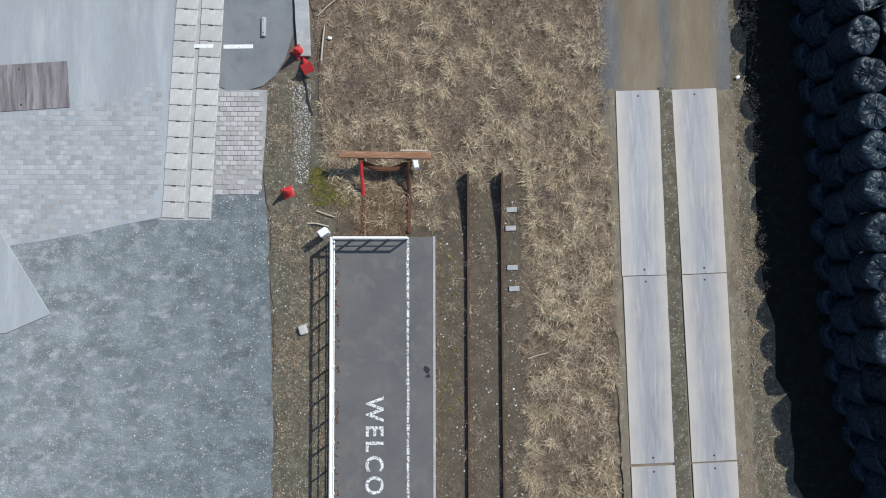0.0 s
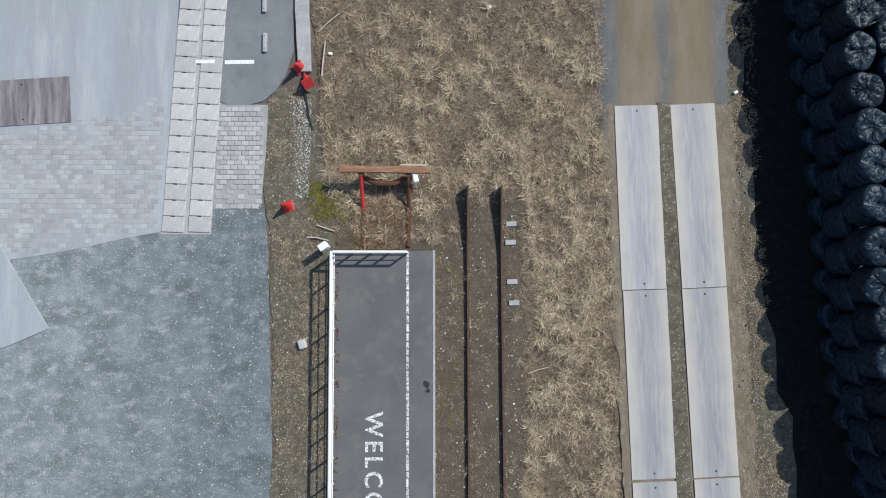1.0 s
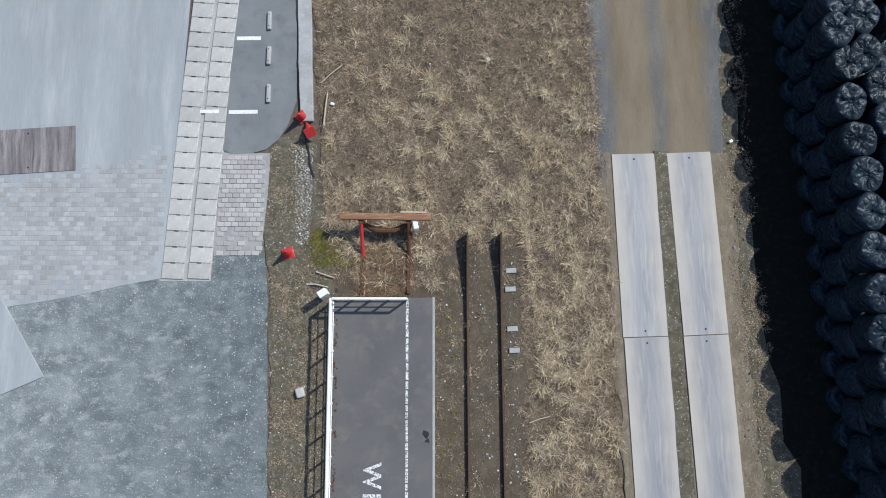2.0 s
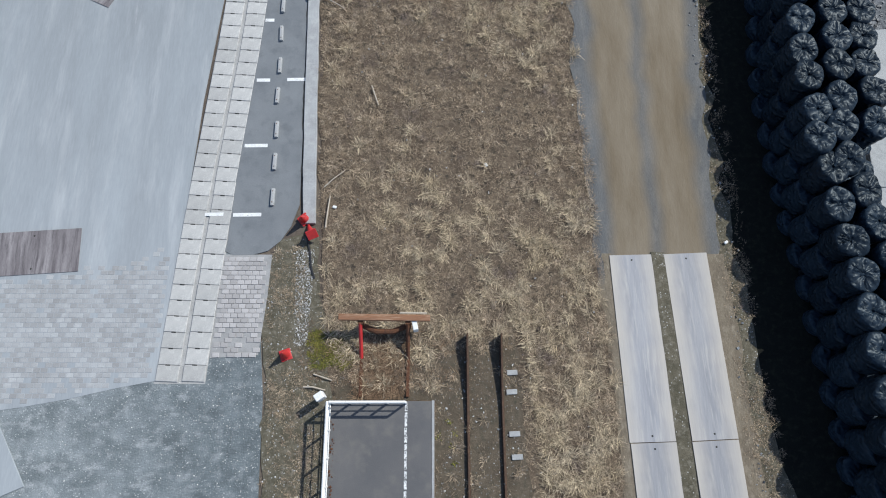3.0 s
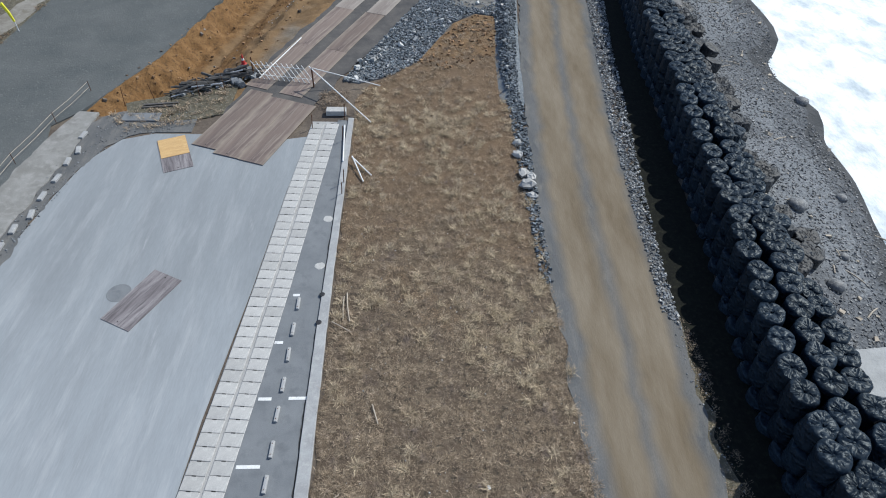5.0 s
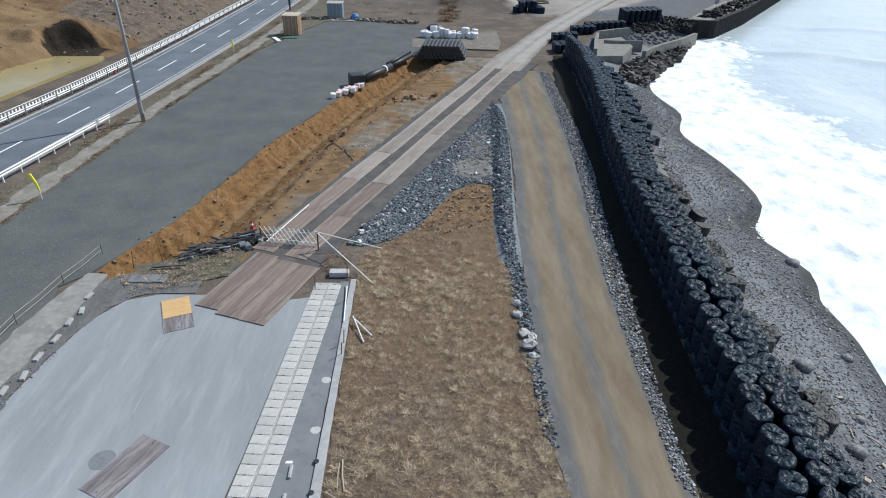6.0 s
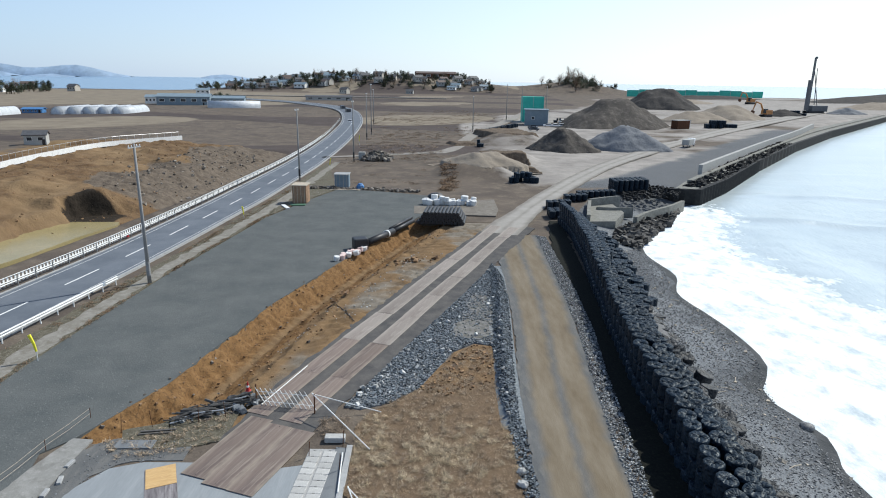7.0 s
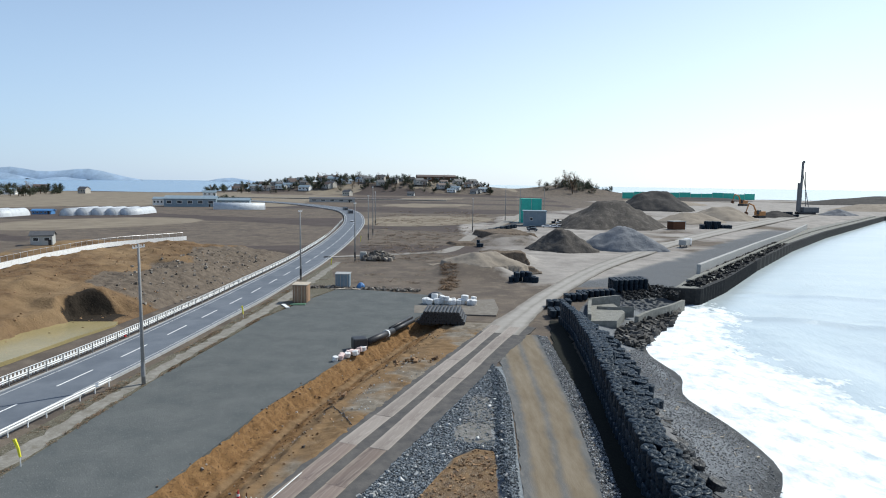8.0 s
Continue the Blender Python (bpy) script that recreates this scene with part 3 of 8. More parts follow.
def shingle_mask(X, Y):
    """Banks of paler shingle along the beach."""
    d = shore_distance(X, Y)
    return smooth((9.5 - d) / 2.0) * smooth((d - 1.2) / 1.5) * (Y < 110) * np.clip(0.5 + 0.55 * ripple(X * 0.5, Y * 0.28, 17), 0, 1)


def wet_mask(X, Y):
    d = shore_distance(X, Y) + 0.6 * ripple(X * 0.5, Y * 0.5, 15)
    return smooth((1.7 - d) / 1.2) * (Y < 125)


def lines(*stretches):
    out = []
    for a, b, step in stretches:
        out += list(np.arange(a, b, step))
    return np.array(out + [stretches[-1][1]])


gx = lines((-4900, -1000, 300), (-1000, -300, 35), (-300, -110, 8), (-110, -60, 2), (-60, -26, 0.9), (-26, 32, 0.55), (32, 60, 2), (60, 200, 6), (200, 700, 25), (700, 4900, 300))
gy = lines((-900, -100, 100), (-100, -12, 8), (-12, 24, 0.9), (24, 96, 0.55), (96, 180, 1.6), (180, 420, 6), (420, 1300, 22), (1300, 2000, 70), (2000, 4900, 290))
ground = grid_mesh("ground", gx, gy, ground_height, GROUND, [("soil", soil_mask), ("sand", sand_mask), ("plough", plough_mask), ("stubble", stubble_mask), ("beach", beach_mask), ("shingle", shingle_mask), ("wet", wet_mask)])
BANK_EARTH = blend_by(material("bank_earth", [(0.125, 0.076, 0.04), (0.185, 0.122, 0.068), (0.085, 0.056, 0.036)], 3.0, 0.95, 0.9, 0.12), [
    ("tan", (0.25, 0.172, 0.098), (0.175, 0.114, 0.062), 3.5), ("stony", (0.092, 0.073, 0.058), (0.165, 0.134, 0.104), 1.0), ("damp", (0.02, 0.016, 0.012), (0.04, 0.031, 0.023), 0.8)], 0.14)
DUG = blend_by(material("dug_earth", [(0.155, 0.085, 0.036), (0.225, 0.13, 0.058), (0.068, 0.041, 0.023)], 0.6, 0.95, 1.0, 0.05), [
    ("tan", (0.225, 0.145, 0.076), (0.15, 0.097, 0.053), 1.4), ("stony", (0.15, 0.128, 0.1), (0.24, 0.21, 0.172), 1.2), ("damp", (0.013, 0.011, 0.009), (0.026, 0.022, 0.018), 0.8)], 0.35)


def sheet_mesh(name, X, Y, Z, mat, attrs):
    sh = Shape()
    k = X.shape[1]
    sh.add(np.stack([X, Y, Z], -1).reshape(-1, 3).tolist(), [(i * k + j, i * k + j + 1, (i + 1) * k + j + 1, (i + 1) * k + j) for i in range(X.shape[0] - 1) for j in range(k - 1)])
    me = sh.mesh(name, mat)
    for key, value in attrs:
        a = me.attributes.new(key, "FLOAT", "POINT")
        a.data.foreach_set("value", value.ravel().astype(np.float32))
    me.polygons.foreach_set("use_smooth", np.ones(len(me.polygons), bool))
    return new(name, me)


TY, TS = np.meshgrid(np.arange(29.4, 90.2, 0.2), np.concatenate([np.arange(-1.1, 4.6, 0.16), np.arange(4.6, 13.6, 0.3)]), indexing="ij")
TX = np.interp(TY, [p[1] for p in YARD_EDGE], [p[0] for p in YARD_EDGE]) + TS / 0.93
tagged(sheet_mesh("trench", TX, TY, trench_height(TX, TY), DUG, [("tan", smooth((TS - 3.4 + 0.5 * ripple(TX, TY, 36)) / 0.8) + np.exp(-((TS - 2.3) / 0.4) ** 2)), ("stony", smooth(ripple(TX * 0.3, TY * 0.3, 37) + 0.35) * smooth((TS - 5) / 2))]), "orange-brown earth trench dug beside the gravel yard", "trench", kind="structure")


def bank_stony(X, Y):
    b, bf = bank_side(X, Y)
    return smooth((Y - 92) / 5) * smooth((15 - b + 4 * ripple(X * 0.2, Y * 0.2, 44)) / 5)


def bank_height(X, Y):
    """The bank's ground with its scored and crumbled relief."""
    m = bank_reach(X, Y)
    b = bank_foot(Y) - X
    stony = bank_stony(X, Y)
    jag = (0.35 * ripple(Y * 0.9, X * 0.2, 47) + 0.22 * ripple(Y * 2.7, X * 0.5, 48)) * (1 - stony)
    relief = (0.14 + 0.14 * stony) * ripple(X * 1.1, Y * 1.1, 41) + (0.09 + 0.1 * stony) * ripple(X * 2.9, Y * 2.9, 42)
    z = bank_form(X, Y, jag) + smooth((b + 0.4) / 1.2) * relief
    z = z + (0.5 * np.abs(ripple(X * 0.16 + 0.05 * Y, Y * 0.1, 53)) - 0.2) * smooth((b - 5) / 4) * smooth((34 - b) / 6)  # old tracks and ledges
    return m * (z + 0.04) + (1 - m) * (ground_height(X, Y) - 0.25)


# Near-black layer: the notch's shade is painted in together with wet earth.
def notch_damp_shade(X, Y):
    return np.exp(-(np.abs((X + 49.2 + 0.6 * ripple(Y, X, 49)) / 3.6) ** 8 + np.abs((Y - 86.3 + 0.12 * (X + 49.2) + 0.5 * ripple(X, Y, 50)) / 3.0) ** 8)) * 1.3


BX, BY = np.meshgrid(np.arange(-90, -38, 0.45), np.arange(44, 174, 0.4))
tagged(sheet_mesh("bank", BX, BY, bank_height(BX, BY), BANK_EARTH, [("tan", 0.4 + 0.5 * ripple(BX * 0.15, BY * 0.15, 45)), ("stony", bank_stony(BX, BY)), ("damp", notch_damp_shade(BX, BY))]), "excavated ochre earth bank strewn with stones", "bank", kind="structure")
tagged(ground, "brown winter farmland sloping to a dark shingle beach", "ground", kind="structure")


def foam_mask(X, Y):
    d = -shore_distance(X, Y)
    reach = 18 + 3 * ripple(X * 0.05, Y * 0.05, 21) + 20 * smooth((80 - Y) / 45)
    reach = reach * smooth((128 - Y) / 30)
    return smooth((reach - d) / (13 + 0.3 * reach))


def sea_height(X, Y):
    d = -shore_distance(X, Y)
    near = smooth((160 - np.hypot(X - 40, Y - 60)) / 80)
    swell = 0.16 * np.sin(d * 0.42 + 0.8 * ripple(X * 0.03, Y * 0.03, 22)) * smooth(d / 12) * smooth((90 - d) / 50)
    roll = np.exp(-((Y - 104 + 0.32 * (X - 55) + 2 * ripple(X * 0.05, Y * 0.05, 24)) / 1.6) ** 2) + 0.8 * np.exp(-((Y - 126 + 0.06 * (X - 70) + 2 * ripple(X * 0.04, Y * 0.04, 25)) / 1.8) ** 2)
    swell = swell + 0.5 * roll * smooth(d / 10) * smooth((Y - 20) / 30)
    return SEA + near * (swell + 0.07 * ripple(X * 0.6, Y * 0.6, 23) * smooth((d + 2) / 8))


WATER = bpy.data.materials.new("sea_water")
WATER.use_nodes = True
n_, l_ = WATER.node_tree.nodes, WATER.node_tree.links
wb = n_["Principled BSDF"]
wt = n_.new("ShaderNodeTexCoord")
def sea_noise(scale, detail, stretch=(1, 1, 1)):
    mp = n_.new("ShaderNodeMapping")
    mp.inputs["Scale"].default_value = stretch
    t = n_.new("ShaderNodeTexNoise")
    t.inputs["Scale"].default_value, t.inputs["Detail"].default_value, t.inputs["Roughness"].default_value = scale, detail, 0.65
    l_.new(wt.outputs["Object"], mp.inputs["Vector"]), l_.new(mp.outputs["Vector"], t.inputs["Vector"])
    return t
fo = n_.new("ShaderNodeAttribute")
fo.attribute_name = "foam"
lace = sea_noise(0.7, 10, (0.9, 0.55, 1))
ladd = n_.new("ShaderNodeMath")
ladd.operation = "MULTIPLY_ADD"
ladd.inputs[1].default_value, ladd.inputs[2].default_value = 1.7, -0.86
l_.new(lace.outputs["Fac"], ladd.inputs[0])
lsum = n_.new("ShaderNodeMath")
l_.new(ladd.outputs[0], lsum.inputs[0]), l_.new(fo.outputs["Fac"], lsum.inputs[1])
lr = n_.new("ShaderNodeMapRange")
lr.inputs["From Min"].default_value, lr.inputs["From Max"].default_value = 0.31, 0.53
l_.new(lsum.outputs[0], lr.inputs["Value"])
# Milky water tint; sky glare and dark swell streaks are put into it.
tint = n_.new("ShaderNodeMix")
tint.data_type = "RGBA"
tint.inputs[6].default_value, tint.inputs[7].default_value = (0.4, 0.48, 0.51, 1), (0.56, 0.62, 0.64, 1)
l_.new(sea_noise(0.07, 6, (0.3, 1, 1)).outputs["Fac"], tint.inputs[0])
fmix = n_.new("ShaderNodeMix")
fmix.data_type = "RGBA"
froth = n_.new("ShaderNodeMix")
froth.data_type = "RGBA"
froth.inputs[6].default_value, froth.inputs[7].default_value = (0.47, 0.535, 0.565, 1), (0.84, 0.855, 0.86, 1)
fsel = n_.new("ShaderNodeMapRange")
fsel.inputs["From Min"].default_value, fsel.inputs["From Max"].default_value = 0.33, 0.55
l_.new(sea_noise(0.55, 9, (1, 0.7, 1)).outputs["Fac"], fsel.inputs["Value"]), l_.new(fsel.outputs["Result"], froth.inputs[0])
l_.new(froth.outputs[2], fmix.inputs[7])
bay = n_.new("ShaderNodeAttribute")  # clear bay water behind the headland
bay.attribute_name = "bay"
deep = n_.new("ShaderNodeMix")
deep.data_type = "RGBA"
deep.inputs[7].default_value = (0.12, 0.22, 0.34, 1)
l_.new(bay.outputs["Fac"], deep.inputs[0]), l_.new(tint.outputs[2], deep.inputs[6])
l_.new(lr.outputs["Result"], fmix.inputs[0]), l_.new(deep.outputs[2], fmix.inputs[6]), l_.new(fmix.outputs[2], wb.inputs["Base Color"])
rmix = n_.new("ShaderNodeMapRange")
rmix.inputs["To Min"].default_value, rmix.inputs["To Max"].default_value = 0.22, 0.9
l_.new(lr.outputs["Result"], rmix.inputs["Value"]), l_.new(rmix.outputs["Result"], wb.inputs["Roughness"])
wbp = n_.new("ShaderNodeBump")
wbp.inputs["Strength"].default_value, wbp.inputs["Distance"].default_value = 0.5, 0.35
l_.new(sea_noise(0.7, 7, (0.7, 0.3, 1)).outputs["Fac"], wbp.inputs["Height"]), l_.new(wbp.outputs["Normal"], wb.inputs["Normal"])

sx = lines((-4900, -900, 250), (-900, 10, 90), (10, 75, 0.8), (75, 110, 2), (110, 200, 5), (200, 800, 40), (800, 4900, 250))
sy = lines((-900, -20, 40), (-20, 140, 0.9), (140, 300, 7), (300, 1200, 45), (1200, 4900, 250))
sea = grid_mesh("sea_water", sx, sy, sea_height, WATER, [("foam", foam_mask), ("bay", lambda X, Y: smooth((-60 - X) / 300))])
tagged(sea, "pale milky sea with white surf breaking on the beach", "sea", kind="structure")

# ---- near ground: lot, apron, strip, kerb ----
lot_poly = [(-9.9, 1.25), (-11.2, 0.95), (-12.6, 0.7), (-14, 0.5), (-24, -1.5), (-24, 8), (-19.5, 17), (-19.0, 20.5), (-18.7, 23.4), (-18.2, 26.4), (-17.1, 28.3), (-15.5, 28.9), (-12.9, 28.9), (-9.5, 28.2), (-7.0, 28.8), (-7.4, 24), (-7.72, 17.5), (-8.18, 11.3), (-8.35, 6), (-8.6, 1.5)]
solo("parking_lot", Shape().prism(lot_poly, -0.2, 0.02), DUSTY, "dusty pale grey concrete lot with tyre marks", "parking lot", "structure")
solo("gravel_apron", Shape().prism([(-40, -16), (-5.1, -16), (-5.05, -5), (-5.25, 1), (-5.6, 4), (-5.5, 5.5), (-6.9, 5.7), (-8.9, 5.7), (-9, 4), (-24, 3), (-40, 3)], -0.2, 0.008), APRON, "blue-grey grit apron with loose pale pebbles", "gravel", "structure")
solo("grass_verge", ribbon([(-5.1, -16), (-5.0, -5), (-5.2, 1), (-5.55, 4), (-5.3, 6.1)], [(-2.6, -16), (-2.6, -5), (-2.7, 1), (-3.6, 4), (-3.9, 6.5)], -0.1, 0.016, 60, 3, 0.12), VERGE, "weedy gravel verge with moss and pale chips", "verge", "structure")
strip = [(-6.9, 5.75), (-6.6, 5.6), (-5.9, 5.62), (-5.45, 5.75), (-5.05, 6.1), (-4.75, 6.6), (-4.5, 7.4), (-4.6, 12), (-4.72, 18), (-4.85, 25), (-4.95, 30.4), (-5.55, 30.5), (-5.95, 24), (-6.3, 17.5), (-6.72, 11.3), (-6.82, 6)]
solo("asphalt_strip", Shape().prism(strip, -0.2, 0.026), ASPHALT, "grey asphalt parking strip beside a concrete kerb", "asphalt", "structure")
solo("grass_field", ribbon([(-2.8, -16), (-2.8, -2), (-3.4, 3), (-3.8, 7), (-4.05, 12), (-4.25, 18), (-4.4, 24), (-4.6, 33), (-2.6, 35.6), (-0.9, 37.9), (0.3, 40.6), (1.3, 43.1), (2.9, 44.7)], [(6.2, -16), (5.95, -2), (5.75, 3), (5.5, 7), (5.25, 12), (5.05, 18), (4.75, 24), (4.5, 33), (4.3, 38), (4.35, 42), (4.3, 44.4)], -0.1, 0.02, 160, 8, 0.14), STRAW, "rough field of dry straw-coloured winter grass", "grass field", "structure")
field = bpy.data.objects["grass_field"].data
red = field.attributes.new("ruddy", "FLOAT", "POINT")
red.data.foreach_set("value", np.array([min(1.0, max(0.0, (v.co.y - 14) / 16)) for v in field.vertices], np.float32))

solo("bare_soil", ribbon([(-1.2, 37.9), (0.3, 40.9), (1.3, 43.0), (2.8, 44.6)], [(4.2, 38.6), (4.25, 41), (4.25, 43), (4.2, 44.3)], -0.1, 0.034, 40, 3, 0.25), material("bare_tan_soil", [(0.2, 0.125, 0.065), (0.13, 0.085, 0.05), (0.25, 0.175, 0.1)], 0.9, 0.95, 0.7, 0.03), "bare tan soil at the tip of the grass field", "soil", "structure")
# haul road: muddy wheel lanes over grey grit, worn softly into one another
def lanes_of(u):
    """Share of brown mud across the haul road, from its landward to its seaward edge."""
    return np.maximum(np.exp(-((u - 0.31) / 0.175) ** 4), np.exp(-((u - 0.72) / 0.185) ** 4))


def lane_ribbon(name, left, right, z1, rows, across, mat, wobble):
    sh = ribbon(left, right, z1 - 0.18, z1, rows, across, wobble)
    u = np.concatenate([np.tile(np.arange(across + 1) / across, rows), np.tile([0.0, 1.0], rows)])
    me = sh.mesh(name, mat)
    a = me.attributes.new("mud", "FLOAT", "POINT")
    y = np.array([p[1] for p in sh.v])
    a.data.foreach_set("value", np.maximum(lanes_of(u), 0.85 * smooth((5.6 - y) / 1.5)).astype(np.float32))
    return new(name, me)


HAUL = blend_by(SHOULDER, [("mud", (0.15, 0.118, 0.079), (0.222, 0.187, 0.14), 1.3)], 0.4, (1, 0.2, 1))
tagged(lane_ribbon("haul_road", [(6.55, -16), (6.1, -6), (5.75, 2), (5.6, 4.2), (5.38, 8), (5.2, 14), (5.05, 20), (5.1, 28), (5.6, 38), (6.6, 52), (7.1, 80)], [(10.3, -16), (9.75, 3), (9.85, 10), (10.2, 18), (10.5, 30), (11.2, 42), (12.3, 56), (13.0, 80)], 0.03, 220, 40, HAUL, 0.12), "grey grit haul road with brown muddy wheel lanes", "haul road", kind="structure")

solo("weedy_shoulder", ribbon([(10.2, -16), (9.65, 3), (9.75, 10), (10.0, 17)], [(13.0, -16), (10.9, 3), (10.6, 10), (10.6, 17)], -0.1, 0.012, 90, 2, 0.1), VERGE, "brown weedy shoulder of the haul road", "verge", "structure")

# main road
ROAD_L = [(-46, 0), (-42.5, 35), (-40.3, 54), (-38.5, 71), (-37.5, 90), (-36.9, 110), (-36.3, 157), (-39, 220), (-46.5, 300), (-62, 385), (-84, 440), (-130, 510), (-220, 590)]
ROAD_R = [(-38, 0), (-34.8, 35), (-33.2, 52), (-31.6, 69), (-30.3, 88), (-29.0, 110), (-28.2, 157), (-30.6, 222), (-37.5, 304), (-52.5, 390), (-74, 450), (-123, 522), (-215, 604)]
solo("road", ribbon(ROAD_L, ROAD_R, -0.3, 0.12, 240, 4), ROAD, "two-lane asphalt road curving away across farmland", "road", "structure")
yard_poly = [(-21.5, 29.5), (-20.4, 31), (-17.9, 37.6), (-15.05, 52.7), (-10.6, 67.4), (-3.1, 90), (0.5, 99), (-0.5, 107), (-10, 111), (-18.5, 113), (-22.4, 100), (-25.2, 88), (-28.0, 60), (-28.8, 44), (-29, 36), (-31, 20), (-32, 10), (-22, 10), (-21.4, 18), (-21.2, 24), (-20.9, 27.5)]
solo("gravel_yard", Shape().prism(yard_poly, -0.3, 0.05), YARD, "flat dark grey gravel yard", "gravel yard", "structure")
solo("pavement", ribbon([(-33.0, 30), (-31.4, 54), (-30.1, 70), (-28.9, 88), (-27.6, 112), (-26.9, 150)], [(-29.2, 30), (-28.7, 44), (-28.0, 60), (-25.4, 88), (-22.6, 100), (-19, 113)], -0.2, 0.035, 80, 3, 0.2), VERGE, "weedy earth verge with a worn path", "verge", "structure")
solo("footpath", ribbon([(-31.6, 30), (-30.2, 54), (-29.1, 70), (-27.6, 88), (-26.4, 112), (-25.4, 150)], [(-29.8, 30), (-28.75, 54), (-27.65, 70), (-26.05, 88), (-24.6, 112), (-24.0, 150)], -0.2, 0.057, 120, 3, 0.3), material("path_dirt", [(0.25, 0.235, 0.207), (0.17, 0.155, 0.128), (0.29, 0.275, 0.248)], 1.4, 0.95, 0.4, 0.05), "pale worn dirt footpath beside the road", "path", "structure")
COAST_L = [(5.6, 81.5), (8.0, 88), (10.7, 94), (19.2, 114), (35, 146), (56, 181), (85, 226), (170, 340), (300, 500)]
COAST_R = [(10.6, 79.6), (13.4, 88), (16.6, 97), (25.2, 116), (41, 147), (61, 178), (92, 223), (178, 333), (308, 493)]
material("pale_track_dust", [(0.29, 0.268, 0.24), (0.23, 0.212, 0.19)], 3, 0.95, 0.3, 0.1)
TRACK = blend_by(material("track_grit", [(0.19, 0.175, 0.155), (0.25, 0.23, 0.205)], 2.5, 0.95, 0.4, 0.05), [("mud", (0.29, 0.272, 0.247), (0.35, 0.33, 0.304), 3.5)], 0.5)
tagged(lane_ribbon("coast_track", COAST_L, COAST_R, 0.07, 260, 24, TRACK, 0.12), "pale dusty coast track with worn wheel lanes", "track", kind="structure")


# ---- small loose stuff: stones and grass ----
def stones(name, pts, sizes, mat, label, category, seed=1, flat=0.7):
    """Loose broken stones as one joined mesh; pts are x, y, z of their undersides."""
    r = np.random.RandomState(seed)
    base = np.array([(-1, -1, -1), (1, -1, -1), (1, 1, -1), (-1, 1, -1), (-1, -1, 1), (1, -1, 1), (1, 1, 1), (-1, 1, 1)], float) * 0.5
    faces = np.array([(3, 2, 1, 0), (4, 5, 6, 7), (0, 1, 5, 4), (1, 2, 6, 5), (2, 3, 7, 6), (3, 0, 4, 7)])
    k = len(pts)
    v = base[None] * (1 + r.uniform(-0.45, 0.35, (k, 8, 3)))
    v = v * np.asarray(sizes)[:, None, None] * np.stack([np.ones(k), r.uniform(0.6, 1.0, k), np.full(k, flat)], 1)[:, None]
    a, b = r.uniform(0, 6.28, k), r.uniform(-0.6, 0.6, k)
    x, y, z = v[..., 0], v[..., 1], v[..., 2]
    x, z = x * np.cos(b)[:, None] - z * np.sin(b)[:, None], x * np.sin(b)[:, None] + z * np.cos(b)[:, None]
    x, y = x * np.cos(a)[:, None] - y * np.sin(a)[:, None], x * np.sin(a)[:, None] + y * np.cos(a)[:, None]
    v = np.stack([x, y, z], -1) + np.asarray(pts)[:, None] + np.array([0, 0, 0.3])[None, None] * np.asarray(sizes)[:, None, None] * flat
    f = faces[None] + (np.arange(k) * 8)[:, None, None]
    me = bpy.data.meshes.new(name)
    me.from_pydata(v.reshape(-1, 3).tolist(), [], f.reshape(-1, 4).tolist())
    me.materials.append(mat)
    return tagged(new(name, me), label, category, kind="stuff")


def by_island(m, lo, hi):
    """Multiplies a material's colour by a chance tone for each loose piece of its mesh."""
    n, l = m.node_tree.nodes, m.node_tree.links
    b = n["Principled BSDF"]
    src = b.inputs["Base Color"].links[0].from_socket
    geo = n.new("ShaderNodeNewGeometry")
    two = n.new("ShaderNodeMix")
    two.data_type = "RGBA"
    two.inputs[6].default_value, two.inputs[7].default_value = (*lo, 1), (*hi, 1)
    l.new(geo.outputs["Random Per Island"], two.inputs[0])
    mx = n.new("ShaderNodeMix")
    mx.data_type, mx.blend_type = "RGBA", "MULTIPLY"
    mx.inputs[0].default_value = 1.0
    l.new(src, mx.inputs[6]), l.new(two.outputs[2], mx.inputs[7]), l.new(mx.outputs[2], b.inputs["Base Color"])
    return m


by_island(STONE, (0.3, 0.31, 0.33), (2.2, 2.18, 2.15))
by_island(BEACHSTONE, (0.5, 0.5, 0.5), (1.9, 1.85, 1.8))
BLADE = by_island(material("straw_blades", [(0.22, 0.17, 0.125), (0.43, 0.343, 0.248), (0.58, 0.487, 0.37)], 0.55, 0.9, 0.0, 0.1, stain=((0.23, 0.185, 0.16), 1.6, 0.42)), (0.3, 0.29, 0.28), (1.5, 1.47, 1.42))
RUDDYBLADE = by_island(material("ruddy_straw_blades", [(0.24, 0.177, 0.123), (0.4, 0.3, 0.205), (0.52, 0.415, 0.3)], 0.55, 0.9, 0.0, 0.1, stain=((0.24, 0.18, 0.145), 1.8, 0.36)), (0.3, 0.29, 0.28), (1.5, 1.46, 1.4))
GOLDBLADE = by_island(material("golden_straw_blades", [(0.47, 0.385, 0.27), (0.56, 0.475, 0.355)], 1.5, 0.9, 0.0, 0.1), (0.3, 0.285, 0.26), (1.4, 1.37, 1.3))
GREENBLADE = by_island(material("green_weed_blades", [(0.13, 0.14, 0.035), (0.2, 0.19, 0.06)], 0.6, 0.9, 0.0, 0.1), (0.6, 0.6, 0.6), (1.4, 1.3, 1.1))
SCRUB = by_island(material("dry_scrub", [(0.19, 0.148, 0.112), (0.25, 0.2, 0.155)], 2.0, 0.95, 0.0, 0.1), (0.6, 0.6, 0.6), (1.5, 1.45, 1.4))
